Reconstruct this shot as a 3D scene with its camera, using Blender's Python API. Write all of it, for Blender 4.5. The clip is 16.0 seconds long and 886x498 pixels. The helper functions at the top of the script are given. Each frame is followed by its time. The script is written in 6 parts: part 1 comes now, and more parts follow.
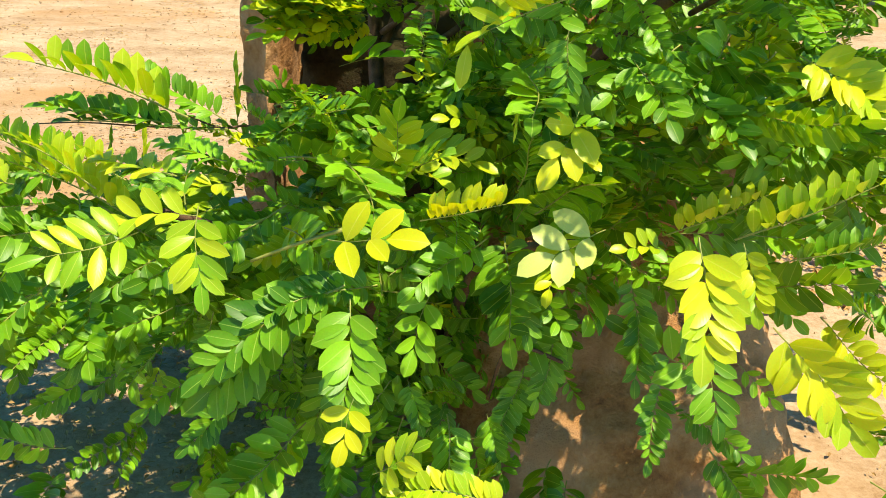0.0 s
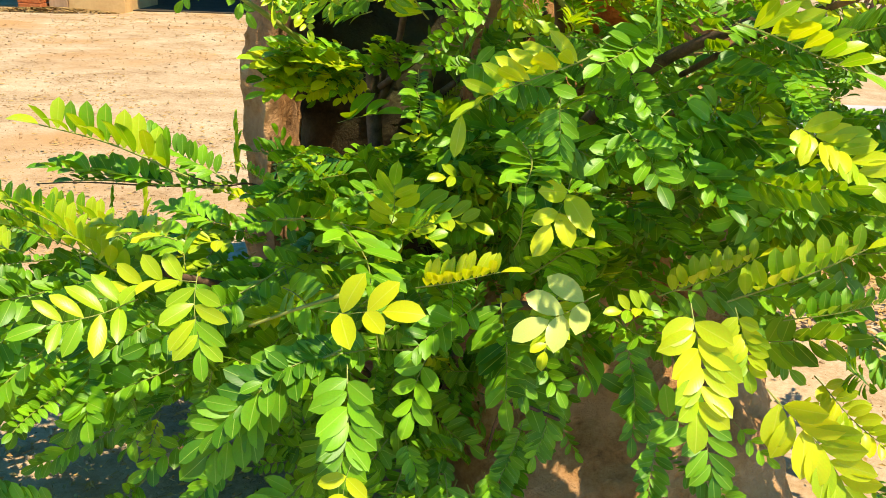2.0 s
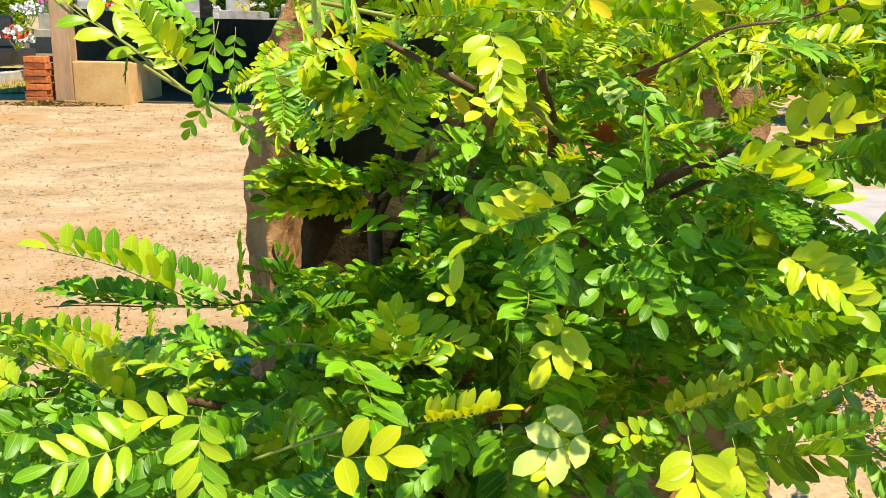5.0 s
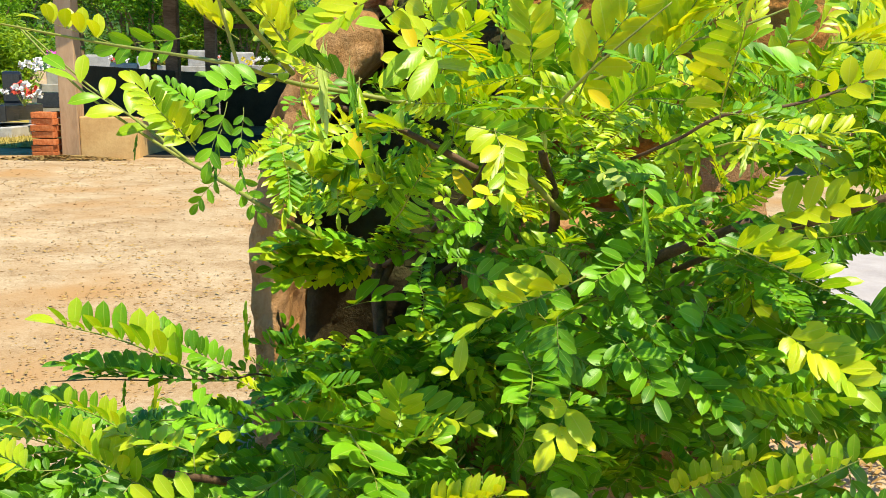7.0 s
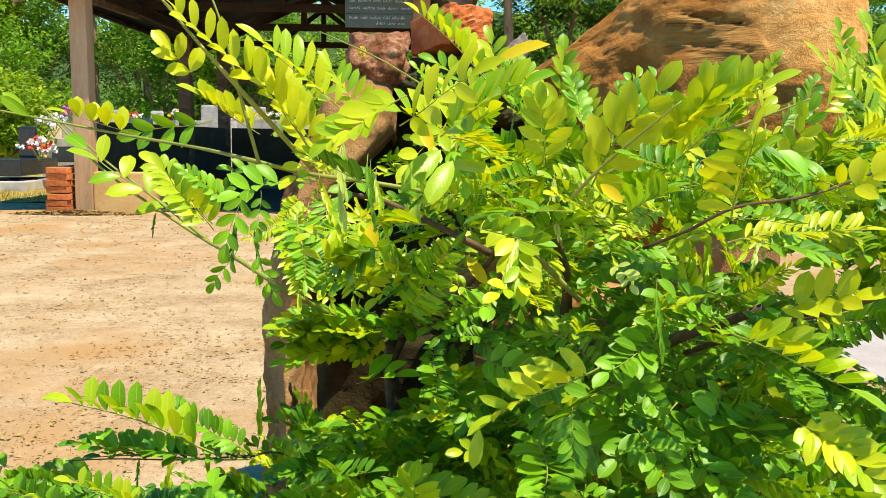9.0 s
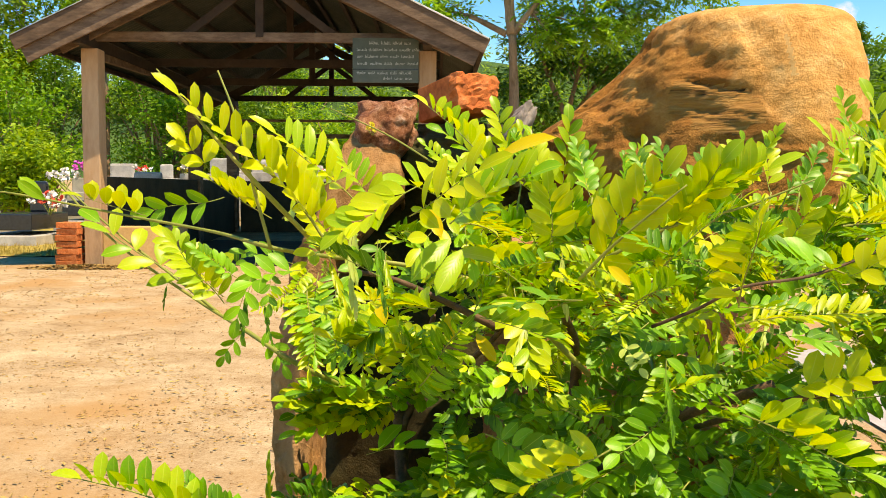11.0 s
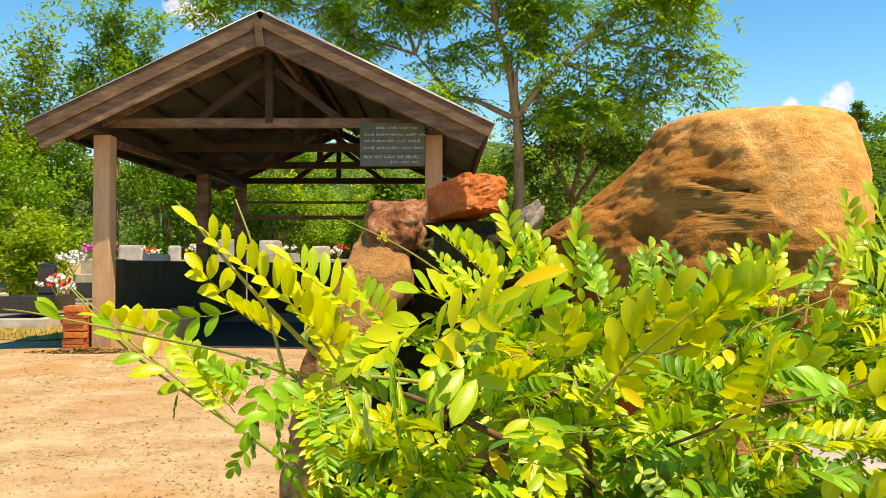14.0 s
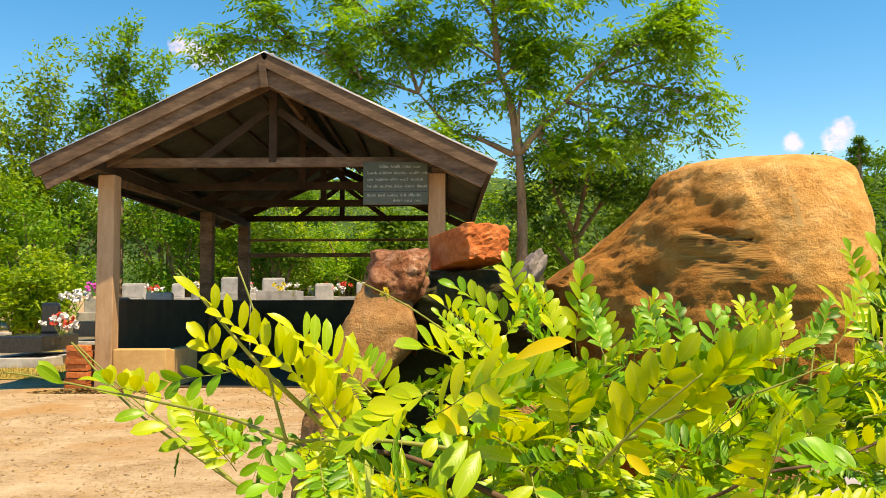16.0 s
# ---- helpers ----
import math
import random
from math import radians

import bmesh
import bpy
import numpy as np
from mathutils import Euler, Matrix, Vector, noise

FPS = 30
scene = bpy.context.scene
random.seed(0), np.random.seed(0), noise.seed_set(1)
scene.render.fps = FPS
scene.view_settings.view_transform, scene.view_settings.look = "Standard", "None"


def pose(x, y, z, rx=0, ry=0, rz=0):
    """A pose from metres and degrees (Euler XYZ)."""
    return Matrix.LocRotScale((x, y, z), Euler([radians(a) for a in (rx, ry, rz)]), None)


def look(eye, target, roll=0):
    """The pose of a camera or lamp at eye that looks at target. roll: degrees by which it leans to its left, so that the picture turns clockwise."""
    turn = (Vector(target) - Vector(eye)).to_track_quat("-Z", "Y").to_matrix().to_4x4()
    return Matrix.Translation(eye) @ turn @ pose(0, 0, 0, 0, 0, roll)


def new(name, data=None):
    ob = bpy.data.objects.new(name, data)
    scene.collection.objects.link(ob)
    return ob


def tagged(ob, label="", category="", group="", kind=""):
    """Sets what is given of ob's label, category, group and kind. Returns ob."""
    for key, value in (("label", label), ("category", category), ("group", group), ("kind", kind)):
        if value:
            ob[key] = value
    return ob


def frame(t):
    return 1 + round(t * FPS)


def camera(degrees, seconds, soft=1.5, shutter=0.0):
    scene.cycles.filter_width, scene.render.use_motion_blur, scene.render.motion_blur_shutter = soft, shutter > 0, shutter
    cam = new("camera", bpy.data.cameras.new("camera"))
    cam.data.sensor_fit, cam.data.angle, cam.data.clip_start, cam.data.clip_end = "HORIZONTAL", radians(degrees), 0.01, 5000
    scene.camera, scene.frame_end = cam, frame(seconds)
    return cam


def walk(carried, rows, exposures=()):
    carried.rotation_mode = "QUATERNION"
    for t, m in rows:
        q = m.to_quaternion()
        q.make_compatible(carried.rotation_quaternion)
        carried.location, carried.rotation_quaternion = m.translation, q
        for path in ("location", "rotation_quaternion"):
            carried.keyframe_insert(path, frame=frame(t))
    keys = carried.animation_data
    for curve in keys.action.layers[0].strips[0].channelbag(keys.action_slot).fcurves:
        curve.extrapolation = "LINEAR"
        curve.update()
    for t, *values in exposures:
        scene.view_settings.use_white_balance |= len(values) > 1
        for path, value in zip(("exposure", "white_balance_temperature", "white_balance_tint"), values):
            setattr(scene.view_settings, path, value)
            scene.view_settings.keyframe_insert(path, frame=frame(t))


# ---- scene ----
cam = camera(54.0, 16.0, soft=0.45)
# seconds, place in metres, turn in degrees
ROWS = [
    (0, 0, 0, 0.7824, 68.584, -2.141, 0.84),
    (0.5, 0.0017, 0.0005, 0.7884, 69.25, -2.123, 0.824),
    (1, 0.0028, -0, 0.7945, 69.972, -1.937, 0.773),
    (1.5, 0.0027, 0.0003, 0.8022, 70.518, -1.853, 0.763),
    (2, 0.0025, -0.0011, 0.8091, 70.912, -1.852, 0.729),
    (2.5, 0.0025, -0.0021, 0.8165, 71.494, -1.781, 0.691),
    (3, 0.0029, -0.0021, 0.8226, 72.72, -1.727, 0.701),
    (3.5, 0.0028, -0.0037, 0.8309, 73.393, -1.506, 0.67),
    (4, 0.002, -0.0048, 0.8398, 74.403, -1.406, 0.611),
    (6.5, 0.0021, -0.0117, 0.8827, 78.441, -0.73, 0.549),
    (7, 0.0004, -0.0133, 0.8892, 79.392, -0.814, 0.66),
    (7.5, -0.0015, -0.0149, 0.8964, 80.252, -0.885, 0.814),
    (8, -0.0021, -0.0174, 0.9073, 81.008, -0.675, 0.915),
    (8.5, -0.0036, -0.0192, 0.9162, 81.954, -0.833, 1.103),
    (9, -0.0054, -0.0187, 0.9252, 82.763, -0.782, 1.258),
    (11.5, -0.0086, -0.0246, 0.962, 86.925, -0.276, 1.779),
    (12, -0.0111, -0.0262, 0.9693, 87.878, -0.223, 1.837),
    (12.5, -0.013, -0.029, 0.9758, 88.779, -0.189, 1.922),
    (13, -0.0129, -0.0302, 0.9823, 89.703, -0.135, 2.005),
    (13.5, -0.0127, -0.0297, 0.9888, 90.438, -0.05, 2.067),
    (14, -0.013, -0.0296, 0.9942, 91.139, -0.003, 2.105),
    (14.5, -0.013, -0.0302, 1.0007, 91.749, 0.045, 2.182),
    (15, -0.0138, -0.0307, 1.0073, 92.387, 0.171, 2.229),
    (15.5, -0.0139, -0.0297, 1.0131, 92.908, 0.163, 2.253),
    (16, -0.0122, -0.0293, 1.0203, 93.49, 0.232, 2.335),
]
walk(cam, [(t, pose(x, y, z, rx, ry, rz)) for t, x, y, z, rx, ry, rz in ROWS], [(0.0, 0.91, 7150, 11), (4.0, 0.85, 7100, 10), (7.0, 0.76, 6750, 6), (9.0, 0.72, 6950, 8), (12.5, 0.72, 9000, 15), (16.0, 0.60, 8500, 14)])

# ---- light ----
SUN_AZ, SUN_EL = 123.0, 65.0          # degrees: azimuth clockwise from +y, height
world = bpy.data.worlds.new("sky")
scene.world = world
world.use_nodes = True
wn = world.node_tree.nodes
sky = wn.new("ShaderNodeTexSky")
sky.sky_type = "NISHITA"
sky.sun_disc = False
sky.sun_elevation = radians(SUN_EL)
sky.sun_rotation = radians(SUN_AZ)
sky.dust_density = 0.1
sky.ozone_density = 2.0
sky.altitude = 900
wn["Background"].inputs["Strength"].default_value = 0.16
deep = wn.new("ShaderNodeHueSaturation")
deep.inputs["Saturation"].default_value = 1.42
deep.inputs["Hue"].default_value = 0.495
wl = world.node_tree.links
wl.new(sky.outputs["Color"], deep.inputs["Color"])
air = deep.outputs["Color"]
ray = wn.new("ShaderNodeTexCoord").outputs["Generated"]
puff = wn.new("ShaderNodeTexNoise")
puff.inputs["Scale"].default_value, puff.inputs["Detail"].default_value, puff.inputs["Roughness"].default_value = 55, 5, 0.65
wl.new(ray, puff.inputs["Vector"])
# small thin clouds: direction, reach
for toward, reach in (((545, 1300, 256), 0.022), ((528, 1300, 236), 0.026), ((468, 1300, 234), 0.020), ((-432, 1300, 384), 0.027), ((-405, 1300, 378), 0.024), ((-460, 1300, 394), 0.02)):
    far = wn.new("ShaderNodeVectorMath")
    far.operation = "DISTANCE"
    wl.new(ray, far.inputs[0])
    far.inputs[1].default_value = Vector(toward).normalized()
    edge = wn.new("ShaderNodeMapRange")
    edge.inputs["From Min"].default_value, edge.inputs["From Max"].default_value = reach, reach * 0.25
    wl.new(far.outputs["Value"], edge.inputs["Value"])
    soft = wn.new("ShaderNodeMath")
    soft.operation = "MULTIPLY"
    wl.new(edge.outputs["Result"], soft.inputs[0])
    wl.new(puff.outputs["Fac"], soft.inputs[1])
    cut = wn.new("ShaderNodeMapRange")
    cut.inputs["From Min"].default_value, cut.inputs["From Max"].default_value = 0.26, 0.5
    cut.inputs["To Max"].default_value = 0.6
    wl.new(soft.outputs[0], cut.inputs["Value"])
    blend = wn.new("ShaderNodeMix")
    blend.data_type = "RGBA"
    blend.inputs["B"].default_value = (5.6, 4.6, 5.2, 1)
    wl.new(cut.outputs["Result"], blend.inputs["Factor"])
    wl.new(air, blend.inputs["A"])
    air = blend.outputs["Result"]
wl.new(air, wn["Background"].inputs["Color"])
sun = new("sun", bpy.data.lights.new("sun", "SUN"))
sun.data.energy, sun.data.angle, sun.data.color = 5.0, radians(0.53), (1.0, 0.91, 0.74)
sun_from = Vector((math.sin(radians(SUN_AZ)) * math.cos(radians(SUN_EL)), math.cos(radians(SUN_AZ)) * math.cos(radians(SUN_EL)), math.sin(radians(SUN_EL))))
sun.matrix_world = look(sun_from * 30, (0, 0, 0))


# ---- materials ----
def material(name):
    m = bpy.data.materials.new(name)
    m.use_nodes = True
    return m, m.node_tree.nodes, m.node_tree.links, m.node_tree.nodes["Principled BSDF"]


def ramp(nodes, stops):
    r = nodes.new("ShaderNodeValToRGB")
    e = r.color_ramp.elements
    while len(e) < len(stops):
        e.new(0.5)
    for i, (p, c) in enumerate(stops):
        e[i].position, e[i].color = p, (*c, 1)
    return r


def noise_node(nodes, links, coord, scale, detail=6, rough=0.6, stretch=None, lean=0.0):
    n = nodes.new("ShaderNodeTexNoise")
    n.inputs["Scale"].default_value, n.inputs["Detail"].default_value, n.inputs["Roughness"].default_value = scale, detail, rough
    if stretch:
        mp = nodes.new("ShaderNodeMapping")
        mp.inputs["Scale"].default_value = stretch
        mp.inputs["Rotation"].default_value = (0, lean, 0)
        links.new(coord, mp.inputs["Vector"])
        coord = mp.outputs["Vector"]
    links.new(coord, n.inputs["Vector"])
    return n


def mixed(nodes, links, fac, a, b, mode="MIX"):
    m = nodes.new("ShaderNodeMix")
    m.data_type, m.blend_type = "RGBA", mode
    for sock, v in ((m.inputs["Factor"], fac), (m.inputs["A"], a), (m.inputs["B"], b)):
        if isinstance(v, bpy.types.NodeSocket):
            links.new(v, sock)
        elif isinstance(v, tuple):
            sock.default_value = (*v, 1)
        else:
            sock.default_value = v
    return m.outputs["Result"]


def surface(name, stops, scale, fine=None, rough=0.8, bump=0.3, dist=0.01, metal=0.0, stretch=None, vary=0.0, stain=None, spec=0.3, grain=0, lean=0.0, fractal=0.62):
    """A rough surface: a large and a fine noise in the colour, relief from both."""
    m, n, l, p = material(name)
    tc = n.new("ShaderNodeTexCoord").outputs["Object"]
    big = noise_node(n, l, tc, scale, 8 if fractal < 0.7 else 13, fractal, stretch, lean)
    small = noise_node(n, l, tc, fine or scale * 9, 8, 0.7, stretch, lean)
    col = ramp(n, stops)
    mx = n.new("ShaderNodeMath")
    mx.operation = "MULTIPLY_ADD"
    l.new(small.outputs["Fac"], mx.inputs[0])
    mx.inputs[1].default_value = 0.45
    sub = n.new("ShaderNodeMath")
    sub.operation = "SUBTRACT"
    l.new(big.outputs["Fac"], sub.inputs[0])
    sub.inputs[1].default_value = 0.22
    l.new(sub.outputs[0], mx.inputs[2])
    l.new(mx.outputs[0], col.inputs["Fac"])
    out = col.outputs["Color"]
    if stain:
        st = noise_node(n, l, tc, scale * 0.6, 4, 0.5)
        sr = ramp(n, [(0.5, (0, 0, 0)), (0.68, (1, 1, 1))])
        l.new(st.outputs["Fac"], sr.inputs["Fac"])
        out = mixed(n, l, sr.outputs["Color"], out, stain)
    if vary:
        info = n.new("ShaderNodeObjectInfo")
        hsv = n.new("ShaderNodeHueSaturation")
        mr = n.new("ShaderNodeMapRange")
        mr.inputs["To Min"].default_value, mr.inputs["To Max"].default_value = 1 - vary, 1 + vary
        l.new(info.outputs["Random"], mr.inputs["Value"])
        l.new(mr.outputs["Result"], hsv.inputs["Value"])
        l.new(out, hsv.inputs["Color"])
        out = hsv.outputs["Color"]
    l.new(out, p.inputs["Base Color"])
    p.inputs["Roughness"].default_value, p.inputs["Metallic"].default_value = rough, metal
    p.inputs["Specular IOR Level"].default_value = spec
    b = n.new("ShaderNodeBump")
    b.inputs["Strength"].default_value, b.inputs["Distance"].default_value = bump, dist
    if grain:
        tiny = noise_node(n, l, tc, grain, 3, 0.6)
        gm = n.new("ShaderNodeMath")
        gm.operation = "MULTIPLY_ADD"
        l.new(tiny.outputs["Fac"], gm.inputs[0])
        gm.inputs[1].default_value = 0.18
        l.new(mx.outputs[0], gm.inputs[2])
        l.new(gm.outputs[0], b.inputs["Height"])
    else:
        l.new(mx.outputs[0], b.inputs["Height"])
    l.new(b.outputs["Normal"], p.inputs["Normal"])
    return m


def leaf_material(name, dark, light, glow, trans=0.4, rough=0.36, island=True, vein=True):
    """A leaf: glossy skin over a blade that lets light through; veins from the blade's own UV."""
    m, n, l, p = material(name)
    geo, info = n.new("ShaderNodeNewGeometry"), n.new("ShaderNodeObjectInfo")
    add = n.new("ShaderNodeMath")
    add.operation = "MULTIPLY_ADD"
    l.new(geo.outputs["Random Per Island"], add.inputs[0])
    add.inputs[1].default_value = 0.6
    half = n.new("ShaderNodeMath")
    half.operation = "MULTIPLY"
    l.new(info.outputs["Random"], half.inputs[0])
    half.inputs[1].default_value = 0.4
    l.new(half.outputs[0], add.inputs[2])
    col = ramp(n, [(0.0, dark), (1.0, light)])
    l.new(add.outputs[0], col.inputs["Fac"])
    out = col.outputs["Color"]
    tc = n.new("ShaderNodeTexCoord")
    mott = noise_node(n, l, tc.outputs["Object"], 60, 4, 0.6)
    out = mixed(n, l, 0.28, out, mott.outputs["Color"], "SOFT_LIGHT")
    if vein:
        sep = n.new("ShaderNodeSeparateXYZ")
        l.new(tc.outputs["UV"], sep.inputs[0])
        mid = n.new("ShaderNodeMath")
        mid.operation = "ABSOLUTE"
        l.new(sep.outputs["X"], mid.inputs[0])
        line = ramp(n, [(0.02, (0.45, 0.45, 0.45)), (0.07, (0, 0, 0))])
        l.new(mid.outputs[0], line.inputs["Fac"])
        side = n.new("ShaderNodeMath")
        side.operation = "MULTIPLY_ADD"
        l.new(mid.outputs[0], side.inputs[0])
        side.inputs[1].default_value = -0.35
        l.new(sep.outputs["Y"], side.inputs[2])
        wav = n.new("ShaderNodeMath")
        wav.operation = "SINE"
        sc = n.new("ShaderNodeMath")
        sc.operation = "MULTIPLY"
        l.new(side.outputs[0], sc.inputs[0])
        sc.inputs[1].default_value = 55.0
        l.new(sc.outputs[0], wav.inputs[0])
        out = mixed(n, l, line.outputs["Color"], out, mixed(n, l, 0.5, light, (0.55, 0.62, 0.2)))
        b = n.new("ShaderNodeBump")
        b.inputs["Strength"].default_value, b.inputs["Distance"].default_value = 0.035, 0.001
        l.new(wav.outputs[0], b.inputs["Height"])
        l.new(b.outputs["Normal"], p.inputs["Normal"])
    l.new(out, p.inputs["Base Color"])
    p.inputs["Roughness"].default_value = rough
    p.inputs["Specular IOR Level"].default_value = 0.3
    t = n.new("ShaderNodeBsdfTranslucent")
    l.new(mixed(n, l, 1.0, out, glow, "MULTIPLY"), t.inputs["Color"])
    mix = n.new("ShaderNodeMixShader")
    mix.inputs[0].default_value = trans
    l.new(p.outputs[0], mix.inputs[1])
    l.new(t.outputs[0], mix.inputs[2])
    l.new(mix.outputs[0], n["Material Output"].inputs["Surface"])
    return m


LEAF = leaf_material("leaf_green", (0.024, 0.115, 0.004), (0.225, 0.50, 0.014), (2.4, 1.5, 0.4), 0.28, 0.42)
LEAF_YOUNG = leaf_material("leaf_young", (0.13, 0.36, 0.010), (0.60, 0.63, 0.02), (1.6, 1.35, 0.5), 0.36, 0.34)
LEAF_TURNING = leaf_material("leaf_yellow_green", (0.38, 0.48, 0.008), (0.60, 0.60, 0.014), (1.4, 1.25, 0.6), 0.38)
LEAF_PALE = leaf_material("leaf_pale", (0.38, 0.50, 0.09), (0.60, 0.66, 0.18), (1.3, 1.3, 0.9), 0.4)
LEAF_YELLOW = leaf_material("leaf_yellow", (0.70, 0.50, 0.012), (0.78, 0.62, 0.02), (1.2, 1.1, 0.6), 0.4)
TREE_LEAF = leaf_material("tree_leaf", (0.022, 0.135, 0.006), (0.29, 0.48, 0.03), (1.6, 1.5, 0.7), 0.42, 0.5, vein=False)
HEDGE_LEAF = leaf_material("hedge_leaf", (0.02, 0.12, 0.006), (0.44, 0.58, 0.035), (1.5, 1.4, 0.7), 0.42, 0.55, vein=False)
DARK_LEAF = leaf_material("dark_leaf", (0.02, 0.09, 0.008), (0.20, 0.34, 0.02), (1.4, 1.4, 0.7), 0.35, 0.5, vein=False)
STEM_GREEN = surface("stem_green", [(0.3, (0.16, 0.2, 0.03)), (0.7, (0.3, 0.3, 0.06))], 40, rough=0.6, bump=0.2, dist=0.002)
STEM_BROWN = surface("stem_brown", [(0.3, (0.05, 0.028, 0.014)), (0.7, (0.17, 0.1, 0.055))], 45, rough=0.8, bump=0.6, dist=0.003)
BARK = surface("bark", [(0.3, (0.12, 0.07, 0.038)), (0.7, (0.42, 0.27, 0.155))], 5, rough=0.9, bump=0.7, dist=0.03, stretch=(1, 1, 0.3))
SAND = surface("sand", [(0.31, (0.10, 0.05, 0.018)), (0.40, (0.28, 0.18, 0.092)), (0.51, (0.38, 0.27, 0.155)), (0.64, (0.49, 0.38, 0.24))], 1.7, 95, rough=0.95, bump=0.6, dist=0.008, fractal=0.86, spec=0.1, stain=(0.36, 0.21, 0.09), grain=160)
DRYGRASS = surface("dry_grass", [(0.3, (0.22, 0.17, 0.03)), (0.7, (0.46, 0.34, 0.08))], 3, 50, rough=0.95, bump=0.8, dist=0.03)
ROAD = surface("pale_road", [(0.3, (0.30, 0.26, 0.24)), (0.7, (0.42, 0.37, 0.34))], 4, 80, rough=0.9, bump=0.25, dist=0.01)
SANDSTONE = surface("sandstone", [(0.25, (0.07, 0.026, 0.007)), (0.38, (0.26, 0.105, 0.025)), (0.56, (0.42, 0.185, 0.045)), (0.8, (0.58, 0.30, 0.09))], 11.0, 75, rough=0.95, bump=1.0, dist=0.012, grain=200, spec=0.1, stain=(0.27, 0.11, 0.026))


def add_pale_skin(mat, pale):
    """A paler skin over the top and one flank of the boulder, with a ragged edge to the broken brown face."""
    n, l = mat.node_tree.nodes, mat.node_tree.links
    p = n["Principled BSDF"]
    base = p.inputs["Base Color"].links[0].from_socket
    tc = n.new("ShaderNodeTexCoord").outputs["Object"]
    sep = n.new("ShaderNodeSeparateXYZ")
    l.new(tc, sep.inputs[0])
    slope = n.new("ShaderNodeMath")
    slope.operation = "MULTIPLY_ADD"
    l.new(sep.outputs["Z"], slope.inputs[0])
    slope.inputs[1].default_value = 0.85
    l.new(sep.outputs["X"], slope.inputs[2])
    rag = noise_node(n, l, tc, 9, 6, 0.65)
    both = n.new("ShaderNodeMath")
    both.operation = "MULTIPLY_ADD"
    l.new(rag.outputs["Fac"], both.inputs[0])
    both.inputs[1].default_value = 0.26
    l.new(slope.outputs[0], both.inputs[2])
    mr = n.new("ShaderNodeMapRange")
    mr.inputs["From Min"].default_value, mr.inputs["From Max"].default_value = 1.545, 1.615
    l.new(both.outputs[0], mr.inputs["Value"])
    mott = noise_node(n, l, tc, 26, 8, 0.7)
    skin = ramp(n, pale)
    l.new(mott.outputs["Fac"], skin.inputs["Fac"])
    l.new(mixed(n, l, mr.outputs["Result"], base, skin.outputs["Color"]), p.inputs["Base Color"])


add_pale_skin(SANDSTONE, [(0.3, (0.45, 0.195, 0.05)), (0.5, (0.62, 0.31, 0.095)), (0.7, (0.75, 0.445, 0.18))])
BROWNSTONE = surface("brown_stone", [(0.24, (0.06, 0.026, 0.010)), (0.42, (0.30, 0.145, 0.05)), (0.58, (0.43, 0.235, 0.095)), (0.85, (0.58, 0.39, 0.2))], 9, 90, rough=0.95, bump=1.0, dist=0.013, grain=260, spec=0.1, stain=(0.42, 0.25, 0.13))
# stone colour darkened to stand for the shade in the hollow
SHADESTONE = surface("shade_dark_stone", [(0.3, (0.018, 0.015, 0.006)), (0.5, (0.045, 0.036, 0.013)), (0.8, (0.09, 0.068, 0.03))], 10, 80, rough=0.9, bump=0.9, dist=0.007, grain=260, spec=0.2, stain=(0.06, 0.065, 0.02))
LEDGE = surface("layered_stone", [(0.36, (0.05, 0.022, 0.006)), (0.47, (0.32, 0.15, 0.035)), (0.8, (0.54, 0.29, 0.085))], 16, 60, rough=0.95, bump=1.0, dist=0.012, stretch=(0.25, 0.5, 4.0), lean=-0.235)
QUARTZ = surface("red_quartz_stone", [(0.30, (0.07, 0.018, 0.008)), (0.46, (0.30, 0.10, 0.035)), (0.58, (0.52, 0.25, 0.13)), (0.72, (0.74, 0.54, 0.40))], 22, 60, rough=0.7, bump=1.0, dist=0.02, fractal=0.75)
GREYSTONE = surface("grey_stone", [(0.25, (0.12, 0.10, 0.09)), (0.7, (0.36, 0.3, 0.26))], 20, 90, rough=0.9, bump=0.7, dist=0.006)
BRICK = surface("red_brick", [(0.2, (0.22, 0.05, 0.018)), (0.5, (0.54, 0.15, 0.045)), (0.8, (0.66, 0.27, 0.12))], 22, 140, rough=0.95, bump=0.9, dist=0.006, vary=0.2, spec=0.1)
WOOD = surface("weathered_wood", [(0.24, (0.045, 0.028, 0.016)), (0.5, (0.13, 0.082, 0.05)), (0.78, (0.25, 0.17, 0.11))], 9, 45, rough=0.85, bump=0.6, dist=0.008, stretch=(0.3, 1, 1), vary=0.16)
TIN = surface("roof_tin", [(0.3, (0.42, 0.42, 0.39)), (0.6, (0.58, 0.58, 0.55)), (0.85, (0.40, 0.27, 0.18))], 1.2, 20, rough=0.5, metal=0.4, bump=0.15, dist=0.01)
# sunlight on the front posts is put into this wood's colour
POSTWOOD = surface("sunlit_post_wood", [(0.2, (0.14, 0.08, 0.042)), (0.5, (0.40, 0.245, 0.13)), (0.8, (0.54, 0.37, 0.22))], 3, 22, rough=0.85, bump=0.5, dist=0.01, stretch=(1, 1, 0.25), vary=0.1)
# timber colour darkened for the shade under the roof
SHADEWOOD = surface("shaded_timber", [(0.2, (0.02, 0.013, 0.009)), (0.8, (0.065, 0.043, 0.028))], 4, 20, rough=0.85, bump=0.5, dist=0.01, vary=0.15)
# underside of the sheets, its shade put into the colour
SHADETIN = surface("shaded_tin_underside", [(0.3, (0.03, 0.038, 0.03)), (0.7, (0.075, 0.078, 0.06))], 2, 20, rough=0.7, bump=0.1)
